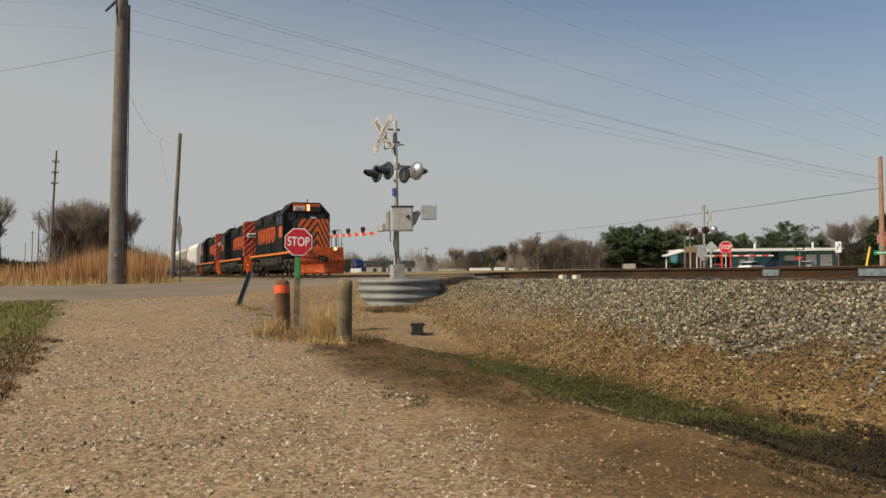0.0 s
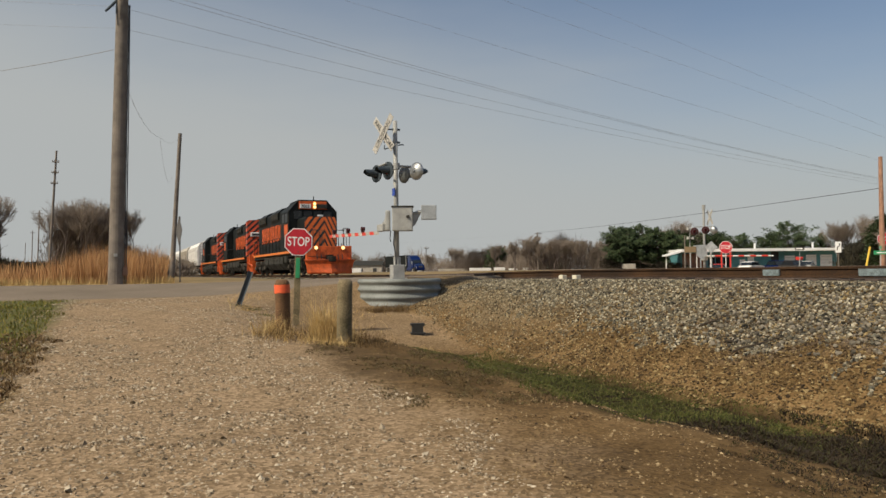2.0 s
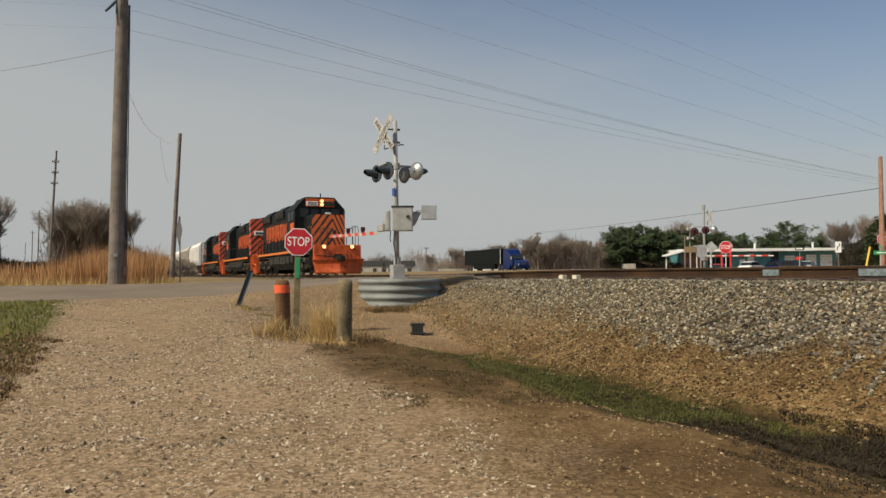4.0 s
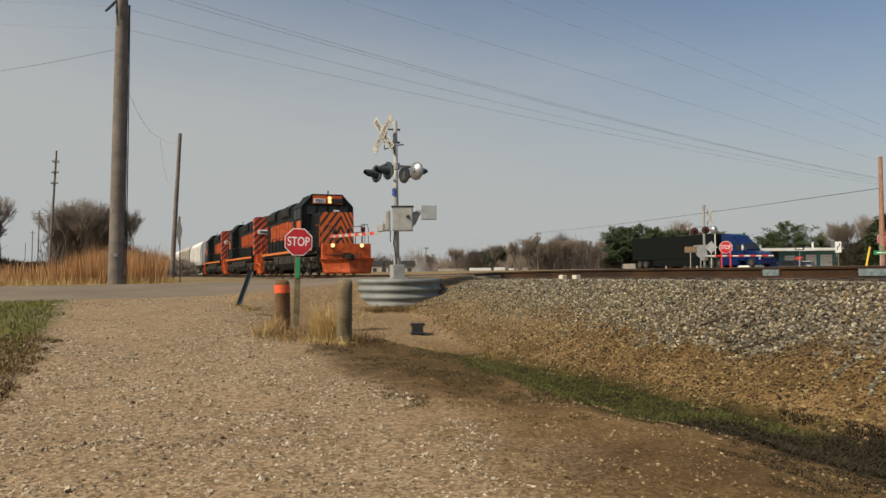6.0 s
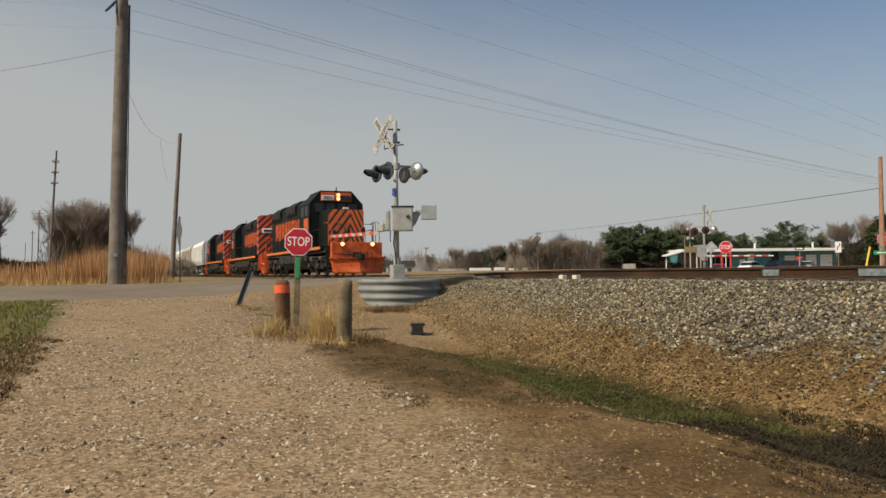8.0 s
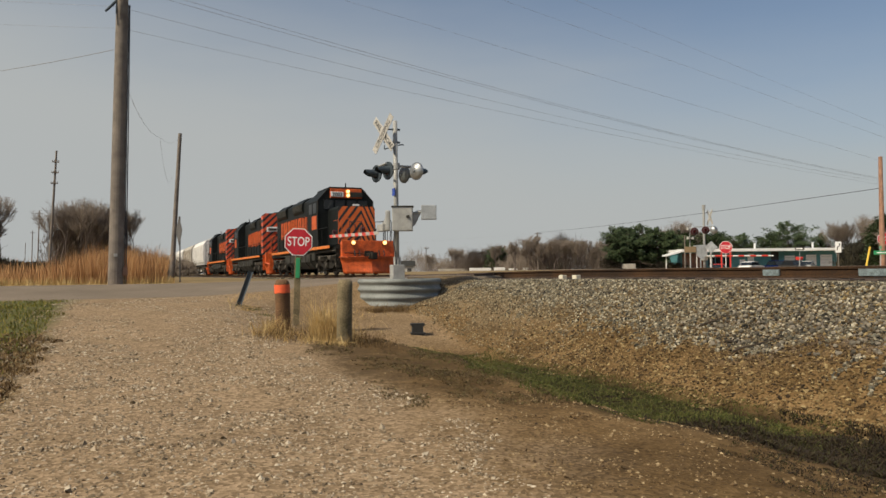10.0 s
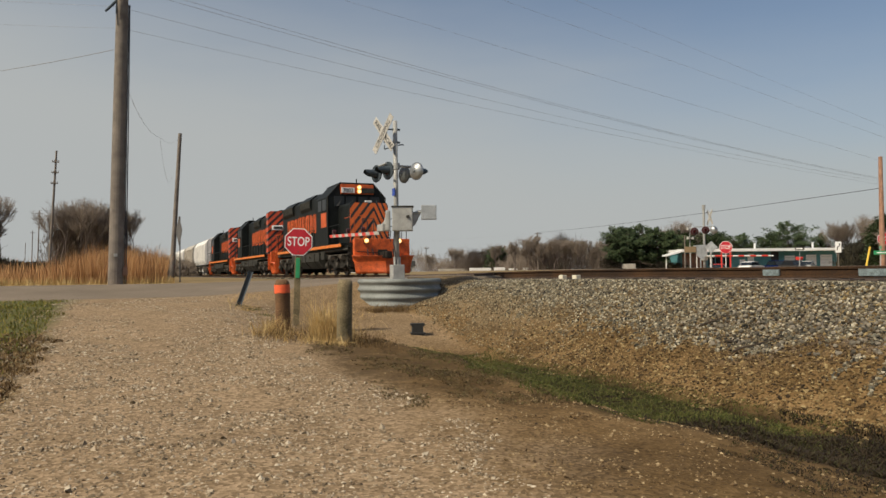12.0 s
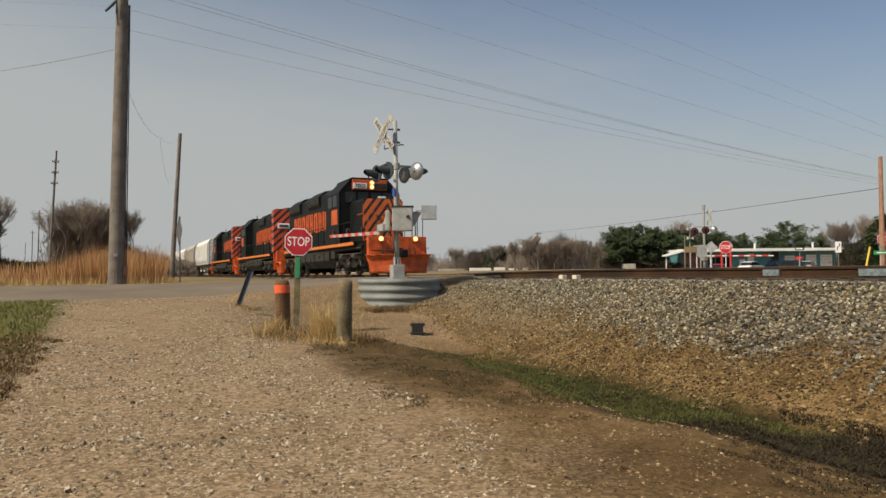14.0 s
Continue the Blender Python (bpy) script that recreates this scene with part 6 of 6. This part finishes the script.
def scatter(n, x0, x1, y0, y1, seed, keep=None):
    rs = np.random.RandomState(seed)
    x, y = rs.uniform(x0, x1, n), rs.uniform(y0, y1, n)
    if keep is not None:
        k = np.array([keep(a, b) for a, b in zip(x, y)])
        x, y = x[k], y[k]
    return np.stack([x, y, gz(x, y) + bump_at(x, y)], 1), rs


def bump_at(x, y):
    out = np.zeros(len(x))
    for k, (a, b) in enumerate(zip(x, y)):
        if -9 < a < 9.2 and 0 < b < 34 and not 20.5 <= b <= 28.5:
            out[k] = (noise.noise((a * 0.9, b * 0.9, 0)) * 0.05 + noise.noise((a * 3, b * 3, 5)) * 0.018) * (0.5 if -1 < a < 2.5 else 1.0)
    return out


def clumpy(f, cut):
    return lambda a, b: noise.noise((a * f, b * f, 7)) > cut


p, rs = scatter(46000, -8, 6.6, 30.5, 46, 1, lambda a, b: a < 0.052 * b + 0.3 * noise.noise((a, b, 1)) and noise.noise((a * 0.35, b * 0.35, 7)) > -0.35)
hm = np.array([0.85 + 0.5 * noise.noise((a * 0.5, b * 0.5, 3)) for a, b, c in p]) * (0.42 + 0.82 * ss(-3.4, -0.9, p[:, 0]))
blades("reeds", p, hm * rs.uniform(0.75, 1.45, len(p)), rs.uniform(0.004, 0.010, len(p)), 0.26, "reed", "tall orange-brown dry reeds beyond the road", "reeds")
p, rs = scatter(22000, -28, 7.2, 47, 85, 2, lambda a, b: a < 0.052 * b + 0.3 * noise.noise((a, b, 1)) and noise.noise((a * 0.15, b * 0.15, 7)) > -0.4)
hm = np.array([0.95 + 0.5 * noise.noise((a * 0.3, b * 0.3, 3)) for a, b, c in p])
blades("reeds", p, hm * rs.uniform(0.7, 1.25, len(p)), rs.uniform(0.012, 0.03, len(p)), 0.2, "reed", "tall orange-brown dry reeds beyond the road", "reeds")
p, rs = scatter(20000, -24, 2.6, 28.6, 35, 3, lambda a, b: a < 0.075 * b - 0.4 and noise.noise((a * 0.6, b * 0.6, 4)) > (-0.9 if a < -1.5 else 0.05))
blades("dry_grass", p, rs.uniform(0.08, 0.34, len(p)), rs.uniform(0.004, 0.010, len(p)), 0.5, "straw", "short straw-coloured dry grass along the road edge", "grass")
p, rs = scatter(22000, -7, -1.0, 6, 20.6, 4, lambda a, b: a < -1.15 + 0.4 * noise.noise((a, b * 0.8, 2)) and (b > 12.8 or noise.noise((a, b, 6)) > 0.15))
blades("grass", p, rs.uniform(0.03, 0.09, len(p)), rs.uniform(0.004, 0.009, len(p)), 0.7, "green_blade", "patchy green and brown verge grass", "grass")
p, rs = scatter(66000, 4.0, 6.95, 3.6, 14.0, 5, lambda a, b: noise.noise((a * 0.9, b * 0.9, 7)) + 0.35 * noise.noise((a * 5, b * 5, 7)) > 0.9 - 0.15 * b and a > 4.1 + 0.6 * max(0.0, min(1.0, 6.2 - b)) + 0.35 * noise.noise((a * 2, b * 2, 3)))
blades("ditch_grass", p, rs.uniform(0.012, 0.04, len(p)), rs.uniform(0.003, 0.006, len(p)), 1.2, "ditch_blade", "dark green damp grass in the ditch", "grass")


def tufts(name, centres, n, h, spread_, label, seed, material="straw"):
    rs = np.random.RandomState(seed)
    pts = []
    for x, y, r in centres:
        pts.append(np.stack([rs.normal(x, r, n), rs.normal(y, r, n)], 1))
    q = np.concatenate(pts)
    p = np.column_stack([q, gz(q[:, 0], q[:, 1]) + bump_at(q[:, 0], q[:, 1])])
    return blades(name, p, np.abs(rs.normal(h * 0.8, h * 0.5, len(p))), rs.uniform(0.0016, 0.0045, len(p)), spread_, material, label, "grass", seed)


tufts("straw_tuft", [(2.87, 11.75, 0.07), (2.86, 11.5, 0.09), (2.98, 11.38, 0.06)], 330, 0.44, 0.5, "tall straw-coloured dry grass round the timber bollards", 6)
tufts("straw_tuft", [(2.28, 12.7, 0.09), (2.34, 12.4, 0.10), (2.12, 12.3, 0.12), (3.30, 11.5, 0.08)], 110, 0.24, 0.8, "tall straw-coloured dry grass round the timber bollards", 7)
tufts("straw_tuft", [(2.35, 11.9, 0.2), (2.6, 11.3, 0.2), (2.95, 10.95, 0.15), (3.6, 13.4, 0.5), (4.3, 15.2, 0.5), (4.6, 16.8, 0.5), (5.2, 18.2, 0.4), (5.6, 14.4, 0.25)], 190, 0.12, 0.9, "low matted dry grass", 8)
tufts("straw_tuft", [(2.6, 17.6, 0.12), (2.75, 18.6, 0.15), (2.7, 19.6, 0.12), (3.1, 20.3, 0.2)], 100, 0.10, 0.7, "low matted dry grass", 9)


def brush(x0, y0, x1, y1, deep, n, h, label, seed, material="twig", width=0.05):
    """A thicket of short fine twigs with an uneven top."""
    n = int(n * 1.1)
    rs = np.random.RandomState(seed)
    f = rs.uniform(0, 1, n)
    x = x0 + (x1 - x0) * f + rs.normal(0, deep, n)
    y = y0 + (y1 - y0) * f + rs.normal(0, deep, n)
    hm = np.array([0.75 + 0.9 * noise.noise((a * 0.11, b * 0.11, seed)) + 0.3 * noise.noise((a * 0.4, b * 0.4, seed)) for a, b in zip(x, y)])
    p = np.stack([x, y, gz(x, y) + rs.uniform(0, 0.8, n) ** 0.8 * h * hm], 1)
    return blades("brush", p, np.minimum(h * hm * rs.uniform(0.10, 0.30, n), rs.uniform(0.5, 1.1, n) * (1.0 if y0 < 150 else 1.8)), rs.uniform(0.5, 1.2, n) * width * 0.8, 0.7, material, label, "brush", seed)


brush(72, 330, 110, 235, 5, 22000, 8.0, "distant bare grey-brown woods along the horizon", 41, width=0.07)
brush(110, 235, 140, 178, 4, 12000, 6.5, "distant bare grey-brown woods along the horizon", 42, width=0.065)
brush(80, 172, 91, 117, 2.0, 30000, 6.4, "bare grey-brown thicket beyond the highway", 43)
brush(98, 124, 140, 102, 2.0, 14000, 4.8, "bare brown thicket behind the store", 44)
brush(87.6, 68.4, 91.2, 74.4, 0.8, 9000, 4.9, "dark brown thicket beside the highway", 45, "shrub", 0.07)
brush(84, 105, 98, 104, 1.0, 12000, 7.0, "dark brown thicket behind the store", 52, "shrub", 0.07)
# shrubs added so that the wall under the porch looks dark
brush(73.8, 92.5, 77.4, 88.3, 0.4, 3500, 2.6, "dark low shrubs added to darken the porch end of the store", 53, "shrub", 0.05)
brush(71, 101.5, 82, 95, 0.7, 7000, 2.6, "dark low shrubs beneath the pines", 51, "shrub", 0.06)
brush(-6.3, 101, 1.9, 99, 0.9, 26000, 7.6, "bare thicket behind tall reeds", 46, width=0.045)
brush(-9.4, 60, -3.6, 64, 0.8, 9000, 1.7, "low dark brush behind dry grass", 54, "shrub", 0.03)
brush(3.0, 104, 9.0, 112, 1.2, 4000, 2.6, "low bare brush behind tall reeds", 47, width=0.05)
brush(-16, 79, -11.2, 80, 0.4, 18000, 5.6, "bare thicket behind tall reeds", 48, width=0.05)
brush(-40, 260, 0, 300, 6, 6000, 5.0, "distant bare grey-brown woods along the horizon", 49, width=0.12)
brush(0, 300, 72, 330, 6, 8000, 5.0, "distant bare grey-brown woods along the horizon", 50, width=0.12)


# ---- loose stones ----
ICO = bmesh.new()
bmesh.ops.create_icosphere(ICO, subdivisions=1, radius=1.0)
ICO_V = np.array([v.co[:] for v in ICO.verts])
ICO_F = np.array([[v.index for v in f.verts] for f in ICO.faces])
ICO.free()


OCT_V = np.array([(1, 0, 0), (-1, 0, 0), (0, 1, 0), (0, -1, 0), (0, 0, 1), (0, 0, -1)], float)
OCT_F = np.array([(0, 2, 4), (2, 1, 4), (1, 3, 4), (3, 0, 4), (2, 0, 5), (1, 2, 5), (3, 1, 5), (0, 3, 5)])


def stones(name, pts, sizes, flat, material, label, seed, VV=ICO_V, FF=ICO_F):
    rs = np.random.RandomState(seed)
    n = len(pts)
    V = VV[None] * rs.uniform(0.6, 1.25, (n, len(VV), 1)) * rs.uniform(0.65, 1.25, (n, 1, 3)) * np.array([1, 1, flat])
    a = rs.uniform(0, 2 * np.pi, n)
    t_ = rs.normal(0, 0.5, n)
    c, s_, ct, st = np.cos(a), np.sin(a), np.cos(t_), np.sin(t_)
    y1, z1 = V[..., 1] * ct[:, None] - V[..., 2] * st[:, None], V[..., 1] * st[:, None] + V[..., 2] * ct[:, None]
    V = np.stack([V[..., 0] * c[:, None] - y1 * s_[:, None], V[..., 0] * s_[:, None] + y1 * c[:, None], z1], -1)
    V = V * sizes[:, None, None] + pts[:, None, :]
    F = (FF[None] + (np.arange(n) * len(VV))[:, None, None]).reshape(-1, 3)
    o = new(name, mesh_from_tris(name, V.reshape(-1, 3).tolist(), F.tolist(), M[material]))
    return tagged(o, label, "stones", kind="stuff")


M["ballast_stone"] = island_mat("ballast_stone", ((0.012, 0.011, 0.008), (0.050, 0.046, 0.033), (0.21, 0.160, 0.088), (0.115, 0.112, 0.088), (0.29, 0.255, 0.175), (0.62, 0.56, 0.41)), 0.92, 0.3, 40)
M["dusty_stone"] = island_mat("dusty_stone", ((0.028, 0.016, 0.005), (0.094, 0.055, 0.017), (0.19, 0.120, 0.041), (0.43, 0.32, 0.15)), 0.95, 0.3, 40)
M["dusty_ballast"] = island_mat("dusty_ballast", ((0.045, 0.034, 0.018), (0.14, 0.107, 0.060), (0.28, 0.222, 0.130), (0.56, 0.48, 0.31)), 0.95, 0.3, 40)
M["crumb"] = island_mat("crumb", ((0.050, 0.028, 0.010), (0.15, 0.092, 0.037), (0.26, 0.172, 0.078), (0.48, 0.36, 0.20)), 0.95, 0.3, 60)
M["gravel_stone"] = island_mat("gravel_stone", ((0.10, 0.072, 0.040), (0.26, 0.193, 0.118), (0.40, 0.31, 0.20), (0.68, 0.58, 0.43)), 0.95, 0.3, 60)

p, rs = scatter(50000, 7.25, 10.35, 2.5, 19.5, 31, lambda a, b: a > 7.82 + 0.8 * noise.noise((a * 0.8, b * 0.6, 9)) + 0.6 * noise.noise((a * 4, b * 4, 2)) + 0.105 * max(0.0, b - 9.0) + (0.0 if b < 10 else 0.9 * noise.noise((a * 23, b * 23, 3))))
stones("ballast", p + np.array([0, 0, 0.008]), rs.uniform(0.013, 0.033, len(p)), 0.85, "ballast_stone", "grey crushed stone ballast on the track shoulder", 31)
p, rs = scatter(14000, 7.3, 10.3, 10.5, 20.2, 44, lambda a, b: a > 7.9 + 0.6 * noise.noise((a * 2, b * 2, 8)))
stones("bank_stones", p + np.array([0, 0, 0.005]), rs.uniform(0.010, 0.030, len(p)), 0.75, "dusty_ballast", "pale dusty stones strewn over the bank", 44, OCT_V, OCT_F)
p, rs = scatter(3000, 8.6, 14.0, 29, 60, 32)
stones("ballast", p, rs.uniform(0.035, 0.06, len(p)), 0.85, "ballast_stone", "grey crushed stone ballast on the track shoulder", 32)
p, rs = scatter(52000, 6.5, 9.2, 2.2, 19, 33, lambda a, b: a > 6.85 + 0.25 * noise.noise((a * 2, b * 2, 1)) or noise.noise((a * 9, b * 9, 1)) > 0.35)
q = rs.uniform(0, 1, len(p)) < 1 - 0.55 * ss(10.5, 15, p[:, 1])
p = p[q]
pale = p[:, 1] + rs.normal(0, 1.5, len(p)) > 13.5
stones("slope_stones", p[pale] + np.array([0, 0, 0.004]), rs.uniform(0.008, 0.028, int(pale.sum())), 0.7, "dusty_ballast", "pale dusty stones on the bank beside the ring", 43, OCT_V, OCT_F)
p = p[~pale]
stones("slope_stones", p + np.array([0, 0, 0.004]), np.minimum(rs.gamma(2.6, 0.0052, len(p)) + 0.005, 0.042), 0.7, "dusty_stone", "brown dusty stones on the lower bank", 33, OCT_V, OCT_F)
p, rs = scatter(130000, -2.4, 4.4, 3.2, 12.5, 34, lambda a, b: ((a - 3.3) / 1.1) ** 2 + ((b - 9.1) / 2.4) ** 2 > 0.9 and a < 2.4 + 0.03 * b + 0.9 * noise.noise((a, b, 4)) and noise.noise((a * 1.2, b * 0.7, 14)) + 0.3 * noise.noise((a * 5, b * 4, 3)) > -0.30)
stones("drive_gravel", p - np.array([0, 0, 0.004]), np.minimum(rs.gamma(1.8, 0.0044, len(p)) + 0.0037, 0.034), 0.6, "gravel_stone", "pale brown loose gravel on the drive", 34, OCT_V, OCT_F)
p, rs = scatter(24000, -1.6, 3.4, 12.5, 22.0, 35, lambda a, b: noise.noise((a * 0.9, b * 0.5, 14)) > -0.15)
stones("drive_gravel", p - np.array([0, 0, 0.004]), np.minimum(rs.gamma(2.5, 0.0048, len(p)) + 0.004, 0.032), 0.5, "gravel_stone", "pale brown loose gravel on the drive", 35, OCT_V, OCT_F)
p, rs = scatter(46000, 2.2, 5.4, 3.3, 19, 36, lambda a, b: (((a - 3.3) / 1.0) ** 2 + ((b - 9.1) / 2.3) ** 2 > 0.8 or noise.noise((a * 31, b * 31, 2)) > 0.25) and (b > 12 or a < 4.7) and a > 2.4 + 0.03 * b + 0.8 * noise.noise((a, b, 4)))
stones("soil_crumbs", p - np.array([0, 0, 0.004]), np.minimum(rs.gamma(1.9, 0.0037, len(p)) + 0.003, 0.03), 0.6, "crumb", "brown earth crumbs and small stones by the ditch", 36, OCT_V, OCT_F)
p, rs = scatter(12000, -4.5, -0.9, 7, 14, 37, lambda a, b: a < -0.95 + 0.4 * noise.noise((a, b, 3)) and noise.noise((a * 0.8, b * 0.8, 7)) > -0.3)
stones("leaf_litter", p, rs.uniform(0.01, 0.04, len(p)), 0.25, "litter", "dead brown leaves and litter on the verge", 37, OCT_V, OCT_F)


M["damp_weed"] = island_mat("damp_weed", ((0.050, 0.031, 0.011), (0.115, 0.074, 0.028), (0.19, 0.125, 0.052), (0.115, 0.115, 0.030)), 0.9, 0.1)
# wet dead weeds, coloured darker still for the shade in the ditch
M["shaded_wet_litter"] = island_mat("shaded_wet_litter", ((0.010, 0.005, 0.002), (0.024, 0.013, 0.004), (0.046, 0.027, 0.008), (0.050, 0.052, 0.007)), 0.9, 0.1)
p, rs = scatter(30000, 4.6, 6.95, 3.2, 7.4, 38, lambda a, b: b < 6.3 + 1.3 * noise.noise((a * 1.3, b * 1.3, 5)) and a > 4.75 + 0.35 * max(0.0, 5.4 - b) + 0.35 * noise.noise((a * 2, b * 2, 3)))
blades("dead_weeds", p, rs.uniform(0.02, 0.07, len(p)), rs.uniform(0.004, 0.010, len(p)), 1.4, "shaded_wet_litter", "dark matted dead weeds in the damp, shaded ditch", "weeds", 38)
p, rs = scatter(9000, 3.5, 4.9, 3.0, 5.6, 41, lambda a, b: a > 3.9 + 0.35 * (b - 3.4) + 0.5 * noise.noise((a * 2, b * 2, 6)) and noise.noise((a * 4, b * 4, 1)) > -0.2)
blades("dead_weeds", p, rs.uniform(0.006, 0.022, len(p)), rs.uniform(0.003, 0.007, len(p)), 1.6, "shaded_wet_litter", "thin dark dead weeds on bare earth", "weeds", 41)
p, rs = scatter(34000, 2.2, 5.0, 6.5, 11.8, 39, lambda a, b: noise.noise((a * 1.1, b * 0.8, 8)) + 0.5 * noise.noise((a * 4, b * 4, 8)) + 0.4 * noise.noise((a * 13, b * 13, 8)) > -0.10 + 0.30 * abs(a - 3.4) + 0.05 * abs(b - 9) and a > 2.3)
blades("dead_weeds", p, rs.uniform(0.008, 0.03, len(p)), rs.uniform(0.004, 0.009, len(p)) * 0.7, 1.8, "damp_weed", "thin matted dark weeds on damp bare earth", "weeds", 39)
p, rs = scatter(9000, -3.2, -0.75, 7.5, 12.9, 40, lambda a, b: a < -0.95 + 0.3 * noise.noise((a * 2, b * 2, 3)))
blades("dead_weeds", p, rs.uniform(0.015, 0.06, len(p)), rs.uniform(0.005, 0.012, len(p)), 1.3, "litter", "brown dead weeds and leaves on the verge", "weeds", 40)


def fallen_branch(a, b, r, seed):
    rnd = random.Random(seed)
    a, b = Vector(a), Vector(b)
    t = thing("fallen_branch", Matrix.Translation(a), "dark dead branch lying on the ballast slope", "branch", "fallen branches")
    segs, p = [], Vector((0, 0, 0))
    for k in range(6):
        q = (b - a) * (k + 1) / 6 + Vector((rnd.uniform(-.02, .02), rnd.uniform(-.02, .02), rnd.uniform(0, .02)))
        segs.append((p, q, r * (1 - k * 0.1), r * (0.9 - k * 0.1)))
        if k in (2, 4):
            segs.append((q, q + (b - a) * 0.18 + Vector((rnd.uniform(-.1, .1), rnd.uniform(-.1, .1), 0.06)), r * 0.5, r * 0.25))
        p = q
    v, f = limb_mesh(segs, 6)
    o = new("stem", mesh_from_tris("stem", v, f, M["bark_dark"]))
    o.parent = t


M["bark_dark"] = mat("bark_dark", (0.045, 0.033, 0.022), 0.95, 0, 0.4, 6, 60, 0.3)
for k, (x0, y0, x1, y1) in enumerate(((8.13, 9.27, 8.39, 8.93), (7.69, 8.11, 8.06, 7.59), (7.88, 8.47, 7.85, 8.25))):
    fallen_branch((x0, y0, float(gz(x0, y0)) + 0.045), (x1, y1, float(gz(x1, y1)) + 0.05), 0.018, k)


def fallen_stalk():
    pts = [(2.66, 11.36), (2.80, 11.15), (2.95, 10.98), (3.06, 10.82)]
    t = thing("dry_stalk", pose(0, 0, 0), "pale yellow broken reed stalk lying on bare earth", "stalk")
    g = B()
    path_tube(g, [(x, y, float(gz(x, y)) + 0.03) for x, y in pts], 0.0055, 6)
    path_tube(g, [(2.92, 10.99, float(gz(2.92, 10.99)) + 0.035), (3.2, 10.88, float(gz(3.2, 10.88)) + 0.04)], 0.004, 5)
    part("stem", g, "straw_stalk", t)


M["straw_stalk"] = mat("straw_stalk", (0.55, 0.38, 0.16), 0.8, 0, 0.3, 6, 60, 0.1)
fallen_stalk()


def near_stones():
    """The ballast stones that can be told apart, each on its own."""
    rs = np.random.RandomState(77)
    kinds = []
    for k in range(8):
        V = ICO_V * rs.uniform(0.75, 1.2, (len(ICO_V), 1)) * rs.uniform(0.7, 1.2, (1, 3))
        me = bpy.data.meshes.new("stone")
        me.from_pydata(V.tolist(), [], ICO_F.tolist())
        me.materials.append(M["single_stone"])
        kinds.append(me)
    ground = bpy.data.objects["ground"]
    for k in range(290):
        x, y = rs.uniform(7.8, 9.25), rs.uniform(6.0, 9.8)
        o = new("stone", kinds[k % 8])
        o.parent = ground
        r = rs.uniform(0.024, 0.042)
        o.location = (x, y, float(gz(x, y)) + 0.018)
        o.rotation_euler = rs.uniform(0, 6.28, 3)
        o.scale = (r, r, r * 0.85)


M["single_stone"] = mat("single_stone", (0.17, 0.148, 0.112), 0.92, 0, 0.3, 0.4, 3, 0.2, spread=0.7)
near_stones()
tufts("dead_weeds", [(2.3, 12.1, 0.25), (2.6, 11.6, 0.25), (3.4, 10.9, 0.2), (6.0, 18.5, 0.12), (6.6, 18.55, 0.14), (6.3, 18.75, 0.14), (6.75, 18.7, 0.2), (5.9, 18.7, 0.2), (4.0, 12.6, 0.25), (3.3, 12.9, 0.25), (3.9, 13.2, 0.16), (2.9, 14.6, 0.2), (3.5, 12.0, 0.3)], 320, 0.14, 1.2, "matted brown dead weeds on bare earth", 11, "litter")
tufts("moss_patch", [(4.3, 11.9, 0.22), (2.85, 18.0, 0.12), (2.7, 18.9, 0.12), (3.0, 17.2, 0.1), (4.0, 9.6, 0.3), (5.0, 7.0, 0.3)], 260, 0.03, 1.5, "small dark green moss and grass patches", 12, "ditch_blade")


# ---- motion ----
def motions():
    rows = [(0, 45.5), (1.5, 44.2), (3, 42.8), (5.5, 40.45), (8, 38.05), (10.5, 35.55), (12.5, 33.4), (14, 31.8)]
    times = np.linspace(0, 14, 41)
    front = np.interp(times, [r[0] for r in rows], [r[1] for r in rows])
    walk(loco_lead, [(t, pose(TRACK, u, RAIL - DIP)) for t, u in rows])
    # the two behind run long hood first
    walk(loco_second, [(t, pose(TRACK, u + LOCO + 19.6, RAIL - DIP, 0, 0, 180)) for t, u in rows])
    walk(loco_third, [(t, pose(TRACK, u + 2 * LOCO + 19.6, RAIL - DIP, 0, 0, 180)) for t, u in rows])
    for k, c in enumerate(cars):
        walk(c, [(t, pose(TRACK, u + 3 * LOCO + 0.4 + CAR * k, RAIL - DIP)) for t, u in rows])
    for group, r, sign in [(loco_wheels[0], 0.5, 1), (loco_wheels[1], 0.5, -1), (loco_wheels[2], 0.5, -1)] + [(w, 0.44, 1) for w in car_wheels]:
        for w in group:
            x, y, z = w.location
            walk(w, [(float(t), pose(x, y, z, sign * math.degrees((front[0] - u) / r))) for t, u in zip(times, front)])
    walk(truck, [(t, pose(67.2, u, 1.68)) for t, u in ((0, 221), (1, 197), (2, 173), (2.9, 151.4), (4, 121.5), (5.6, 76.1), (6.0, 65.2), (6.4, 54.6), (6.5, 52.3), (6.6, 48.6), (7.0, 37.0), (7.3, 30.0), (8, 11.4), (10, -44.6), (12, -99.8), (14, -155))])


motions()
